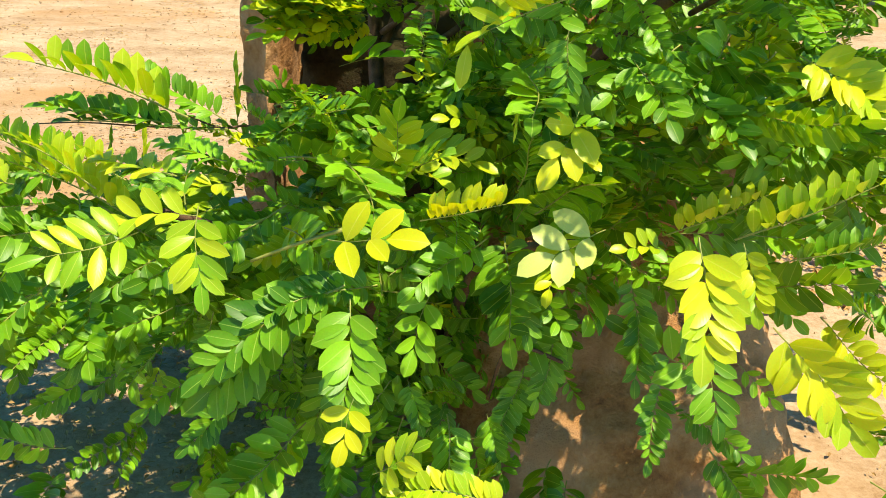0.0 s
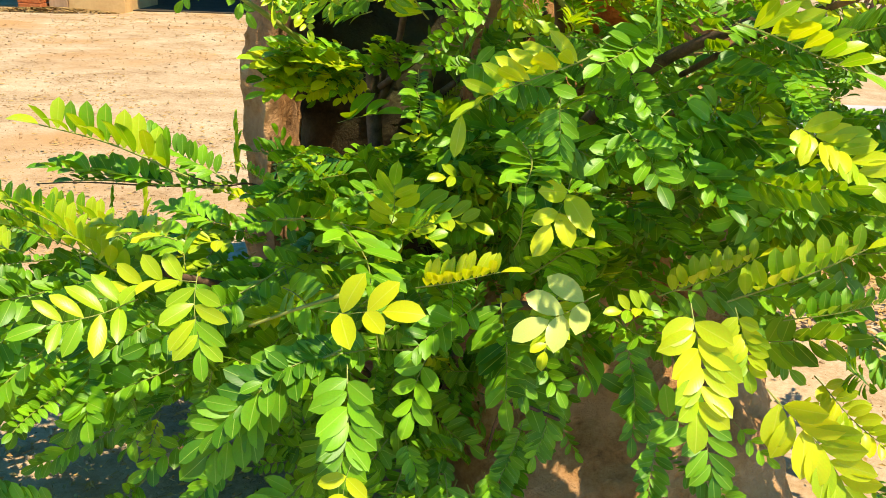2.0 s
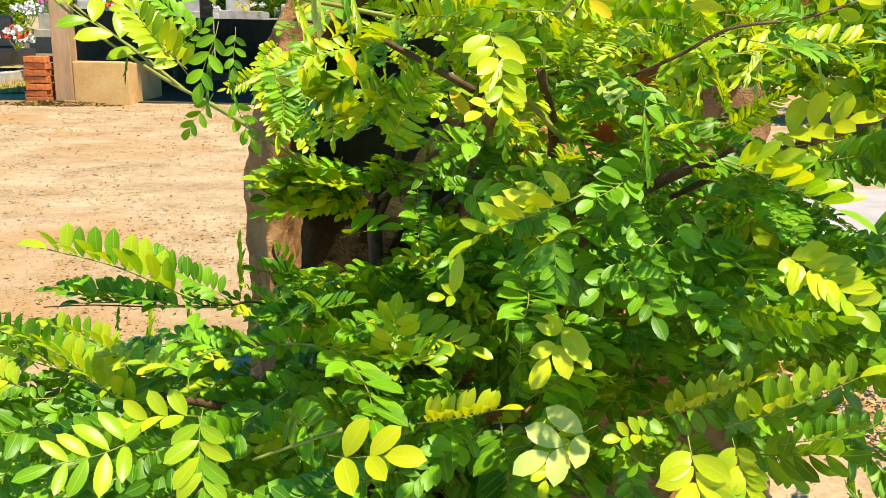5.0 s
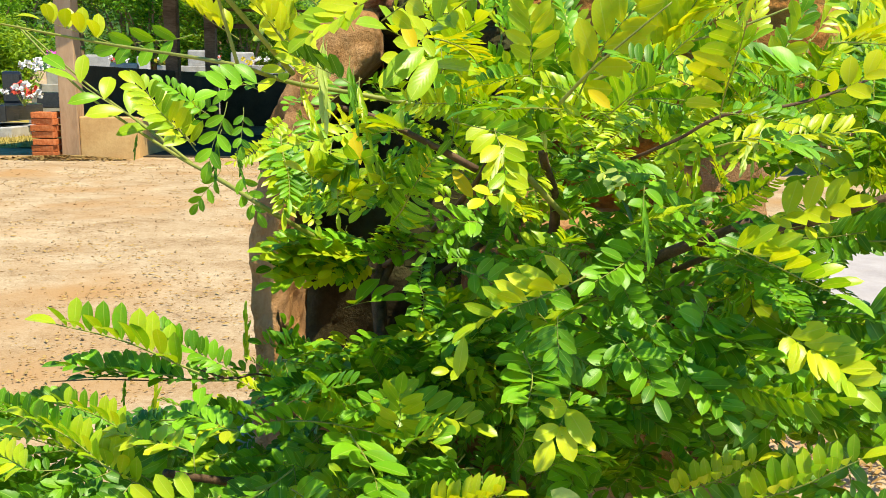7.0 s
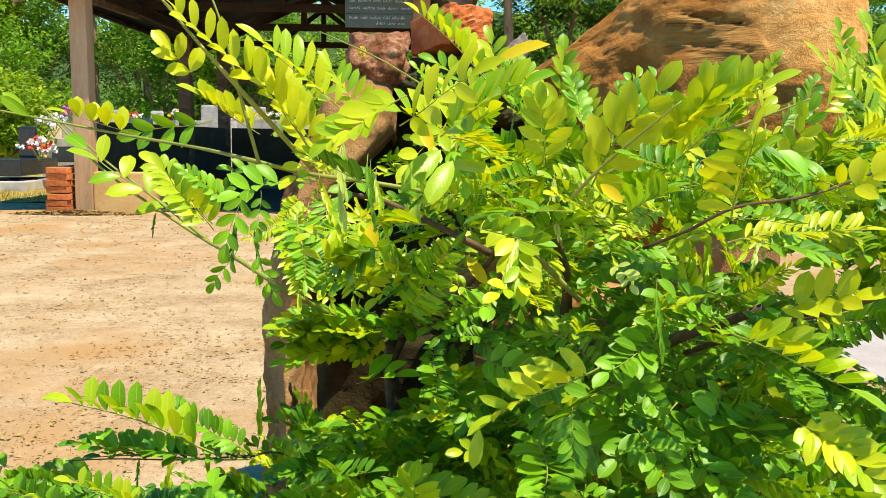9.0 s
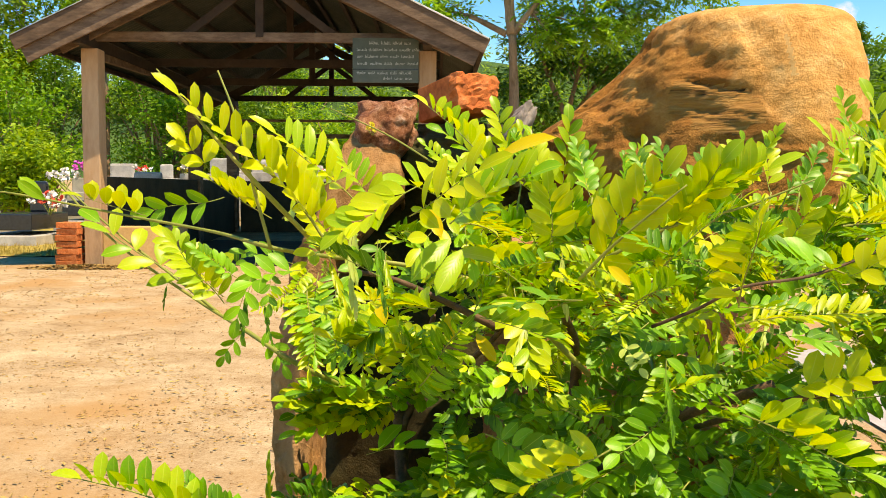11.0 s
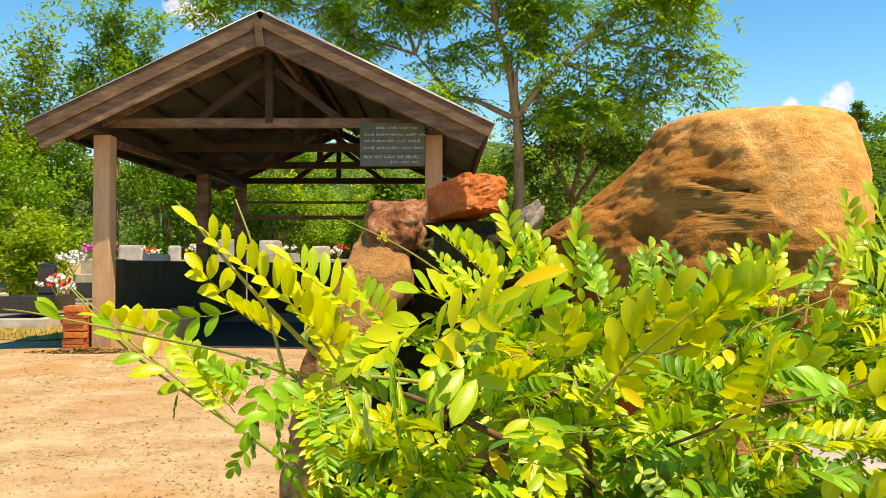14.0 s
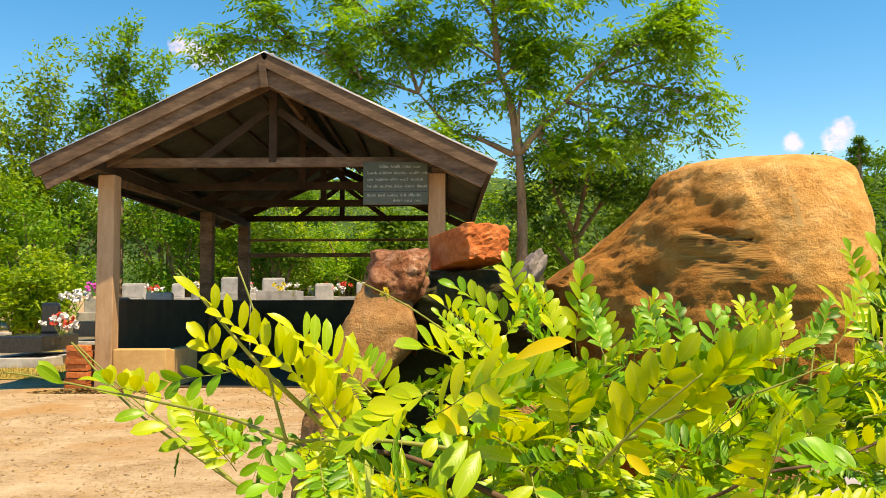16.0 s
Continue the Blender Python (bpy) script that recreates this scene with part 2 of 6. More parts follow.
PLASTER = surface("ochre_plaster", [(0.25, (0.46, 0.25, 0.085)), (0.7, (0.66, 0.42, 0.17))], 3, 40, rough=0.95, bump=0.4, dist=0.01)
# interior shade put into the walls' and floor's colour; also one dark tomb
DARKWALL = surface("shaded_plaster_dark_stone", [(0.25, (0.034, 0.026, 0.014)), (0.7, (0.075, 0.058, 0.033))], 3, 30, rough=0.95, bump=0.4, dist=0.01)
GRANITE = surface("black_granite", [(0.3, (0.012, 0.013, 0.014)), (0.7, (0.03, 0.03, 0.034))], 30, 200, rough=0.25, bump=0.02, spec=0.5)
CONCRETE = surface("grave_concrete", [(0.25, (0.26, 0.24, 0.22)), (0.7, (0.5, 0.47, 0.43))], 4, 40, rough=0.92, bump=0.4, dist=0.01, vary=0.12)
SLATE = surface("sign_board", [(0.3, (0.06, 0.08, 0.062)), (0.7, (0.11, 0.13, 0.1))], 3, 40, rough=0.7, bump=0.1)
CHALK = surface("chalk_paint", [(0.3, (0.32, 0.34, 0.30)), (0.7, (0.55, 0.56, 0.5))], 40, rough=0.9, bump=0.1)
PINK = surface("flower_pink", [(0.3, (0.55, 0.04, 0.38)), (0.7, (0.8, 0.15, 0.6))], 30, rough=0.7, bump=0.2)
WHITEF = surface("flower_white", [(0.3, (0.6, 0.58, 0.55)), (0.7, (0.85, 0.8, 0.78))], 30, rough=0.7, bump=0.2)
REDF = surface("flower_red", [(0.3, (0.5, 0.02, 0.015)), (0.7, (0.75, 0.12, 0.06))], 30, rough=0.7, bump=0.2)
HILL = surface("far_woods", [(0.25, (0.02, 0.05, 0.012)), (0.5, (0.05, 0.11, 0.02)), (0.8, (0.11, 0.19, 0.03))], 0.35, 2.5, rough=0.95, bump=1.0, dist=0.6)
LITTER = surface("dry_litter", [(0.3, (0.17, 0.085, 0.025)), (0.45, (0.34, 0.20, 0.06)), (0.7, (0.52, 0.36, 0.12))], 25, rough=0.95, bump=0.3, vary=0.3)


# ---- building helpers ----
def mesh_of(name, bm, mats, smooth=False):
    me = bpy.data.meshes.new(name)
    bm.normal_update()
    bm.to_mesh(me)
    bm.free()
    for m in mats if isinstance(mats, (list, tuple)) else (mats,):
        me.materials.append(m)
    if smooth:
        me.polygons.foreach_set("use_smooth", [True] * len(me.polygons))
    return me


def part(name, bm, mat, parent=None, label="", smooth=False):
    ob = new(name, mesh_of(name, bm, mat, smooth))
    if parent:
        ob.parent = parent
    return tagged(ob, label)


def empty(name, m, label, category, group="", kind=""):
    ob = new(name)
    ob.empty_display_size = 0.1
    ob.matrix_world = m
    return tagged(ob, label, category, group, kind)


def box(bm, m, sx, sy, sz, bevel=0.0, jitter=0.0):
    """A box of that size, centred on the matrix m, with worn edges."""
    g = bmesh.ops.create_cube(bm, size=1, matrix=m @ Matrix.Diagonal((sx, sy, sz, 1)))
    vs = g["verts"]
    if bevel:
        r = bmesh.ops.bevel(bm, geom=list({e for v in vs for e in v.link_edges}), offset=bevel, segments=2, affect="EDGES", profile=0.6)
        vs = list({v for f in r["faces"] for v in f.verts} | {v for v in vs if v.is_valid})
    if jitter:
        for v in vs:
            v.co += Vector(noise.noise_vector(v.co * 9)) * jitter
    return vs


def boxed(sx, sy, sz, bevel=0.0, m=Matrix(), jitter=0.0):
    bm = bmesh.new()
    box(bm, m, sx, sy, sz, bevel, jitter)
    return bm


def beam(bm, a, b, w, h, bevel=0.006):
    """A squared timber from a to b, w wide and h deep."""
    a, b = Vector(a), Vector(b)
    d = b - a
    x = d.normalized()
    up = Vector((0, 0, 1)) if abs(x.z) < 0.95 else Vector((0, 1, 0))
    y = up.cross(x).normalized()
    z = x.cross(y)
    m = Matrix(((x.x, y.x, z.x, 0), (x.y, y.y, z.y, 0), (x.z, y.z, z.z, 0), (0, 0, 0, 1)))
    box(bm, Matrix.Translation((a + b) / 2) @ m, d.length, w, h, bevel)


def beamed(a, b, w, h, bevel=0.006):
    bm = bmesh.new()
    beam(bm, a, b, w, h, bevel)
    return bm


def spline(pts, steps):
    """Points of a smooth line through pts."""
    pts = [Vector(p) for p in pts]
    ext = [2 * pts[0] - pts[1]] + pts + [2 * pts[-1] - pts[-2]]
    out = []
    for i in range(1, len(ext) - 2):
        p0, p1, p2, p3 = ext[i - 1:i + 3]
        for k in range(steps):
            t = k / steps
            out.append(0.5 * ((2 * p1) + (p2 - p0) * t + (2 * p0 - 5 * p1 + 4 * p2 - p3) * t * t + (3 * p1 - p0 - 3 * p2 + p3) * t ** 3))
    return out + [pts[-1]]


def tube(bm, line, r0, r1, sides=6, wobble=0.0):
    """A tapering round stem along the line."""
    rings = []
    for i, p in enumerate(line):
        d = (line[min(i + 1, len(line) - 1)] - line[max(i - 1, 0)]).normalized()
        a = d.orthogonal().normalized() if i == 0 else (a - d * a.dot(d)).normalized()
        b = d.cross(a)
        r = r0 + (r1 - r0) * i / (len(line) - 1)
        r *= 1 + wobble * noise.noise(p * 25)
        rings.append([bm.verts.new(p + (a * math.cos(k * math.tau / sides) + b * math.sin(k * math.tau / sides)) * r) for k in range(sides)])
    for q, w in zip(rings, rings[1:]):
        for k in range(sides):
            bm.faces.new((q[k], q[(k + 1) % sides], w[(k + 1) % sides], w[k]))
    bm.faces.new(rings[0][::-1])
    bm.faces.new(rings[-1])


def fbm(p, octaves=4):
    s, a = 0.0, 1.0
    for _ in range(octaves):
        s += a * noise.noise(p)
        p, a = p * 2.07, a * 0.5
    return s


# ---- ground ----
def ground_height(x, y):
    far = max(0.0, y - 14.0)
    h = 0.012 * fbm(Vector((x * 0.8, y * 0.8, 0.3)), 3) + 0.035 * fbm(Vector((x * 0.15, y * 0.15, 5.0)), 2)
    near = max(0.0, 1 - math.hypot(x + 1, y - 4) / 6)
    h += near * 0.006 * fbm(Vector((x * 6, y * 6, 1.7)), 3)
    return h + 0.03 * far


def sheet(name, xs, ys, height, mat, label, category):
    bm = bmesh.new()
    grid = [[bm.verts.new((x, y, height(x, y))) for x in xs] for y in ys]
    for a, b in zip(grid, grid[1:]):
        for i in range(len(xs) - 1):
            bm.faces.new((a[i], a[i + 1], b[i + 1], b[i]))
    return tagged(part(name, bm, mat, smooth=True), label, category, kind="structure")


def spaced(lo, hi, fine_lo, fine_hi, step, grow=1.35):
    out, p, s = [], fine_lo, step
    while p < fine_hi:
        out.append(p)
        p += step
    a, s = fine_lo, step
    while a > lo:
        s *= grow
        a -= s
        out.insert(0, max(a, lo))
    a, s = out[-1], step
    while a < hi:
        s *= grow
        a += s
        out.append(min(a, hi))
    return out


ground = sheet("ground", spaced(-900, 900, -8, 5, 0.09), spaced(-300, 1500, -1, 13, 0.09), ground_height, SAND, "pale sandy yard with pebbles and dry litter", "ground")
road = sheet("road", [1.62 + 0.1 * i for i in range(40)], [-4 + 0.4 * i for i in range(24)], lambda x, y: ground_height(x, y) + 0.012, ROAD, "pale grey concrete lane beside the yard", "road")
grass_patch = sheet("ground_dry_grass", [-12 + 0.25 * i for i in range(28)], [11.2 + 0.25 * i for i in range(40)], lambda x, y: ground_height(x, y) + 0.012 + 0.02 * noise.noise(Vector((x * 5, y * 5, 0))), DRYGRASS, "yellowed dry grass before the graves", "dry grass")

# loose pebbles, clods and litter on the sand
bm = bmesh.new()
rnd = random.Random(4)
for i in range(2600):
    y = 1.2 + 9.3 * rnd.random() ** 1.3
    x = -0.42 * y - 0.15 + rnd.uniform(-0.28, 0.33) * y if rnd.random() < 0.8 else rnd.uniform(0.4, 1.5)
    r = (0.003 + 0.009 * rnd.random() ** 4) * (0.6 + 0.1 * y)
    m = Matrix.Translation((x, y, ground_height(x, y) + r * 0.25)) @ Euler((rnd.random() * 6, rnd.random() * 6, rnd.random() * 6)).to_matrix().to_4x4() @ Matrix.Diagonal((r, r * rnd.uniform(0.6, 1), r * rnd.uniform(0.4, 0.8), 1))
    bmesh.ops.create_icosphere(bm, subdivisions=1, radius=1, matrix=m)
tagged(part("pebbles", bm, SAND), "small pale pebbles and clods strewn on sand", "pebbles", kind="stuff")
bm = bmesh.new()
for i in range(34000):
    y = 1.0 + 9.5 * rnd.random() ** 1.2
    x = -0.42 * y - 0.15 + rnd.uniform(-0.28, 0.33) * y if rnd.random() < 0.6 else rnd.uniform(0.3, 1.6)
    clump = noise.noise(Vector((x * 1.3, y * 1.3, 8)))
    if clump < 0.05 and rnd.random() < 0.75:
        continue
    s = (0.003 + 0.014 * rnd.random() ** 3) * (0.6 + 0.14 * y)
    a = rnd.random() * 6.3
    c = Vector((x, y, ground_height(x, y) + 0.006))
    u, w = Vector((math.cos(a), math.sin(a), rnd.uniform(-0.2, 0.2))) * s, Vector((-math.sin(a), math.cos(a), rnd.uniform(-0.2, 0.2))) * s * rnd.uniform(0.15, 0.45)
    bm.faces.new([bm.verts.new(c + p) for p in (-u, w, u, -w + Vector((0, 0, 0.003)))])
tagged(part("leaf_litter", bm, LITTER), "brown dry leaf litter scattered over the sand", "leaf litter", kind="stuff")
# a scrape of dark litter before the pavilion's post
bm = bmesh.new()
for i in range(1400):
    a, q = rnd.random() * 6.3, rnd.random() ** 0.7
    c = Vector((-4.35 + 0.8 * q * math.cos(a), 9.72 + 0.16 * q * math.sin(a), 0.05 * (1 - q * q) + 0.012))
    s, a = rnd.uniform(0.012, 0.04), rnd.random() * 6.3
    u, w = Vector((math.cos(a), math.sin(a), rnd.uniform(-0.4, 0.4))) * s, Vector((-math.sin(a), math.cos(a), rnd.uniform(-0.4, 0.4))) * s * 0.4
    bm.faces.new([bm.verts.new(c + p) for p in (-u, w, u, -w)])
tagged(part("swept_litter", bm, LITTER), "brown swept litter along the pavilion's front", "leaf litter", kind="stuff")
# dry grass blades before the graves
bm = bmesh.new()
for i in range(5000):
    x, y = rnd.uniform(-11.5, -5.0), 11.3 + 3.0 * rnd.random() ** 1.5
    a, s = rnd.random() * 6.3, rnd.uniform(0.03, 0.09)
    c = Vector((x, y, ground_height(x, y) + 0.005))
    u, t = Vector((math.cos(a), math.sin(a), 0)) * 0.006, Vector((rnd.uniform(-0.5, 0.5) * s, rnd.uniform(-0.5, 0.5) * s, s))
    bm.faces.new([bm.verts.new(c + p) for p in (-u, u, t)])
tagged(part("grass_blades", bm, DRYGRASS), "short yellowed grass blades", "grass", kind="stuff")
# a small heap of dry chaff beside the stones
bm = bmesh.new()
for i in range(1500):
    a, q = rnd.random() * 6.3, rnd.random() ** 0.6
    c = Vector((1.02 + 0.26 * q * math.cos(a), 1.95 + 0.3 * q * math.sin(a), 0.09 * (1 - q * q) + 0.006))
    s, a = rnd.uniform(0.006, 0.02), rnd.random() * 6.3
    u, w = Vector((math.cos(a), math.sin(a), rnd.uniform(-0.6, 0.6))) * s, Vector((-math.sin(a), math.cos(a), rnd.uniform(-0.6, 0.6))) * s * 0.3
    bm.faces.new([bm.verts.new(c + p) for p in (-u, w, u, -w)])
tagged(part("chaff_heap", bm, LITTER), "low heap of brown dry chaff on the sand", "chaff heap", kind="stuff")


# ---- stones ----
def loft_stone(name, keys, mat, label, power=3.0, rough=0.02, seed=0.0, rings=56, around=96, carve=None, freq=6.0, category="rock", chips=0):
    """A standing stone: rounded cross-sections from rows of height, x from, x to, y from, y to."""
    k = np.array(keys)
    bm = bmesh.new()
    rows = []
    rr = random.Random(int(seed))
    mid = Vector(((k[:, 1].min() + k[:, 2].max()) / 2, (k[:, 3].min() + k[:, 4].max()) / 2, (k[0, 0] + k[-1, 0]) / 2))
    half = Vector(((k[:, 2].max() - k[:, 1].min()) / 2, (k[:, 4].max() - k[:, 3].min()) / 2, (k[-1, 0] - k[0, 0]) / 2))
    cuts = [(Vector((rr.gauss(0, 1), rr.gauss(-0.4, 0.8), rr.gauss(0.2, 0.8))).normalized(), rr.uniform(0.95, 1.2)) for _ in range(chips)]
    zs = np.linspace(0, 1, rings)
    for q in zs:
        z = k[0, 0] + (k[-1, 0] - k[0, 0]) * q
        xl, xr, yf, yb = (float(np.interp(z, k[:, 0], k[:, i])) for i in (1, 2, 3, 4))
        cx, cy, rx, ry = (xl + xr) / 2, (yf + yb) / 2, (xr - xl) / 2, (yb - yf) / 2
        row = []
        for j in range(around):
            a = j * math.tau / around
            c, s = math.cos(a), math.sin(a)
            n = (abs(c) ** power + abs(s) ** power) ** (-1 / power)
            p = Vector((cx + rx * n * c, cy + ry * n * s, z))
            o = Vector((c, s, 0.25))
            u = Vector(((p.x - mid.x) / half.x, (p.y - mid.y) / half.y, (p.z - mid.z) / half.z))
            for n, far in cuts:
                u -= n * max(0.0, u.dot(n) - far)
            p = Vector((mid.x + u.x * half.x, mid.y + u.y * half.y, mid.z + u.z * half.z))
            p += o * rough * fbm(p * freq + Vector((seed, 0, 0)), 5) + o * rough * 0.6 * abs(noise.noise(p * freq * 0.6 + Vector((0, seed, 3))))
            p += o * rough * 0.42 * fbm(p * freq * 5 + Vector((seed, 2, 0)), 5)
            if carve:
                p = carve(p, o)
            row.append(bm.verts.new(p))
        rows.append(row)
    for a, b in zip(rows, rows[1:]):
        for j in range(around):
            bm.faces.new((a[j], a[(j + 1) % around], b[(j + 1) % around], b[j]))
    for row, flip in ((rows[0], True), (rows[-1], False)):
        mid = bm.verts.new(sum((v.co for v in row), Vector()) / around + Vector((0, 0, -0.005 if flip else 0.008)))
        for j in range(around):
            f = (row[j], row[(j + 1) % around], mid)
            bm.faces.new(f[::-1] if flip else f)
    if len(mat) > 1:
        bm.normal_update()
        for f in bm.faces:
            c = f.calc_center_median()
            s = c.x - 0.42
            if c.y < 1.7 and (s / 0.072) ** 2 + ((c.z - 1.103 + 0.24 * s) / 0.046) ** 2 + 0.7 * noise.noise(Vector((c.x * 14, 0, c.z * 45))) < 0.95:
                f.material_index = 1
            elif c.y < 1.7 and 1.15 < c.z < 1.222 and abs(c.x - 0.535 - 0.10 * (1.2 - c.z)) < 0.0038:
                f.material_index = 2
    return tagged(part(name, bm, mat, smooth=True), label, category)


def carve_boulder(p, o):
    """A broken, pitted face set back below a paler skin, two slanting grooves where thin beds have weathered out, and a
    long shallow flute.
    """
    turn = 0.53 - 0.12 * (p.z - 1.0) - p.x + 0.03 * noise.noise(p * 9)
    p = p + Vector((0, 0.7, 0)) * (turn + math.sqrt(turn * turn + 0.0009)) * 0.5 * max(0.0, min(1.0, (2.0 - p.y) / 0.5))
    if p.y < 1.75:
        s = p.x - 0.42
        edge = 1.505 + 0.03 * fbm(p * 7 + Vector((2, 0, 5)), 4) - (p.x + 0.85 * p.z)
        face = max(0.0, min(1.0, edge / 0.14 + 0.5))
        p = p - o * 0.010 * face
        p = p - o * face * 0.011 * fbm(Vector((p.x * 11 + 4, p.y * 11, p.z * 17)), 5)
        p = p - o * face * 0.006 * abs(fbm(p * 40, 3))
        for z0, w, d in ((1.140, 0.0045, 0.016), (1.094, 0.0045, 0.018), (1.117, 0.02, 0.006), (1.075, 0.012, 0.005)):
            along = max(0.0, 1 - (s / 0.072) ** 4) * (0.7 + 0.6 * noise.noise(p * 30))
            across = math.exp(-((p.z - (z0 - 0.24 * s) - 0.004 * noise.noise(p * 25)) / w) ** 2)
            p = p - o * d * along * across * (0 if o.y > 0.3 else 1)
        for x0, z0, r, d in ((0.25, 1.10, 0.020, 0.010), (0.31, 1.06, 0.028, 0.014), (0.30, 1.135, 0.020, 0.010)):
            p = p - o * d * math.exp(-((p.x - x0) ** 2 + (p.z - z0) ** 2 + 0.0004 * noise.noise(p * 40)) / r ** 2)
        f = p.x - (0.50 + 0.10 * (1.2 - p.z))
        p = p + Vector((0, 1, 0)) * 0.012 * math.exp(-(f / 0.035) ** 2)
    return p


boulder = loft_stone("boulder", [
    (0.56, 0.28, 0.37, 1.52, 1.80), (0.62, 0.23, 0.39, 1.42, 1.90), (0.76, 0.20, 0.42, 1.38, 1.92), (0.81, 0.20, 0.52, 1.38, 1.92), (0.84, 0.20, 0.60, 1.38, 1.92), (0.92, 0.19, 0.645, 1.39, 1.92),
    (1.0, 0.15, 0.67, 1.41, 1.92), (1.055, 0.125, 0.69, 1.42, 1.91), (1.12, 0.218, 0.695, 1.45, 1.88), (1.179, 0.288, 0.695, 1.475, 1.84), (1.232, 0.338, 0.690, 1.50, 1.80),
    (1.258, 0.346, 0.683, 1.515, 1.78), (1.274, 0.354, 0.672, 1.535, 1.76), (1.284, 0.368, 0.655, 1.555, 1.74), (1.290, 0.40, 0.63, 1.58, 1.72)],
    [SANDSTONE, LEDGE, PLASTER], "large rounded ochre sandstone boulder resting on stones", 4.2, 0.006, 2.0, 150, 260, carve_boulder)
loft_stone("standing_stone", [
    (-0.02, 0.0, 0.555, 0.97, 1.7), (0.1, 0.01, 0.525, 1.02, 1.7), (0.24, 0.02, 0.485, 1.10, 1.7), (0.42, 0.02, 0.47, 1.21, 1.75), (0.6, 0.04, 0.46, 1.36, 1.8), (0.66, 0.1, 0.44, 1.42, 1.78)],
    [BROWNSTONE], "broad brown stone block under the boulder", 5.0, 0.018, 7.0, 90, 130)
# added behind the gap under the boulder so that it stays dark
loft_stone("prop_stone", [
    (-0.02, 0.36, 0.70, 1.78, 2.1), (0.5, 0.38, 0.69, 1.78, 2.1), (0.80, 0.40, 0.66, 1.80, 2.05), (0.845, 0.42, 0.62, 1.82, 2.0)],
    [BROWNSTONE], "brown stone added to close the gap under the boulder", 4.0, 0.02, 41.0, 40, 60, chips=8)
loft_stone("pillar_stone", [
    (-0.02, -0.37, -0.29, 1.46, 1.8), (0.3, -0.365, -0.30, 1.46, 1.8), (0.62, -0.36, -0.30, 1.48, 1.8), (0.82, -0.322, -0.245, 1.5, 1.82), (0.94, -0.278, -0.135, 1.54, 1.82),
    (0.99, -0.258, -0.115, 1.56, 1.8), (1.04, -0.240, -0.165, 1.60, 1.78), (1.062, -0.228, -0.195, 1.64, 1.76)], [BROWNSTONE], "upright brown stone at the end of the pile", 6.5, 0.013, 11.0, 120, 120, freq=7.0, chips=16)
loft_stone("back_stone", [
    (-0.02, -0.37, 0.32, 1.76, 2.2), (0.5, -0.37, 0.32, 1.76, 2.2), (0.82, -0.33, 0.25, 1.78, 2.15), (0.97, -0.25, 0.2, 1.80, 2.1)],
    [SHADESTONE], "stone behind the shrub, the hollow's shade put into its colour", 3.0, 0.02, 15.0)
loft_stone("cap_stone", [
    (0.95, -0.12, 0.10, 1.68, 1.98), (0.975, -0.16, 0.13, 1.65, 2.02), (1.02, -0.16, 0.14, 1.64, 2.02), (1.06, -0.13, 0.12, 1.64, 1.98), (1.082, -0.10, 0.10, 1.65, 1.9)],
    [SHADESTONE], "flat cap stone bridging the pile, coloured dark as in shade", 4.0, 0.018, 33.0, 60, 120, freq=11.0, chips=12)
loft_stone("small_stone", [
    (-0.02, 0.02, 0.2, 1.46, 1.7), (0.6, 0.03, 0.18, 1.46, 1.66), (0.74, 0.03, 0.17, 1.46, 1.66), (0.86, 0.05, 0.15, 1.52, 1.68)], [BROWNSTONE], "narrow brown stone wedged beside the boulder", 3.0, 0.012, 21.0, 40, 60)


def lump(name, m, size, mat, label, seed, rough=0.18, sub=5):
    bm = bmesh.new()
    bmesh.ops.create_icosphere(bm, subdivisions=sub, radius=1)
    rr = random.Random(int(seed))
    cuts = [(Vector((rr.gauss(0, 1), rr.gauss(0, 1), rr.gauss(0, 1))).normalized(), rr.uniform(0.72, 0.98)) for _ in range(16)]
    for v in bm.verts:
        p = v.co.copy()
        n = max(abs(p.x), abs(p.y), abs(p.z)) ** 0.55
        p = p / n
        for c, far in cuts:
            p -= c * max(0.0, p.dot(c) - far)
        p *= 1 + rough * fbm(p * 1.3 + Vector((seed, 0, 0)), 5)
        v.co = Vector((p.x * size[0], p.y * size[1], p.z * size[2]))
    ob = part(name, bm, mat, smooth=True)
    ob.matrix_world = m
    return tagged(ob, label, "stone")


lump("quartz_stone", pose(-0.165, 1.66, 1.070, 0, 10, 20), (0.066, 0.08, 0.060), QUARTZ, "rough reddish quartz stone on the pile", 5.0, 0.26)
lump("grey_stone", pose(0.088, 1.66, 1.08, 0, 24, 10), (0.022, 0.05, 0.05), GREYSTONE, "thin grey speckled stone leaning on the pile", 9.0, 0.25)

# the broken brick on top of the pile
bm = bmesh.new()
box(bm, Matrix(), 0.094, 0.15, 0.068, 0.003)
bmesh.ops.subdivide_edges(bm, edges=bm.edges[:], cuts=9, use_grid_fill=True)
bmesh.ops.triangulate(bm, faces=bm.faces[:])
bmesh.ops.subdivide_edges(bm, edges=[e for e in bm.edges if e.calc_length() > 0.02], cuts=1)
for v in bm.verts:
    broken = 1.0 if v.co.y < -0.05 else 0.10
    v.co += Vector(noise.noise_vector(v.co * 110)) * 0.006 * broken + Vector(noise.noise_vector(v.co * 34)) * 0.006 * broken
    if v.co.y < -0.05:
        v.co.y += 0.22 * max(0, v.co.z) * 0.4
brick = part("broken_brick", bm, BRICK)
brick.matrix_world = pose(-0.030, 1.68, 1.126, -7, 1, 32)
tagged(brick, "broken red fired brick on top of the stones", "brick")

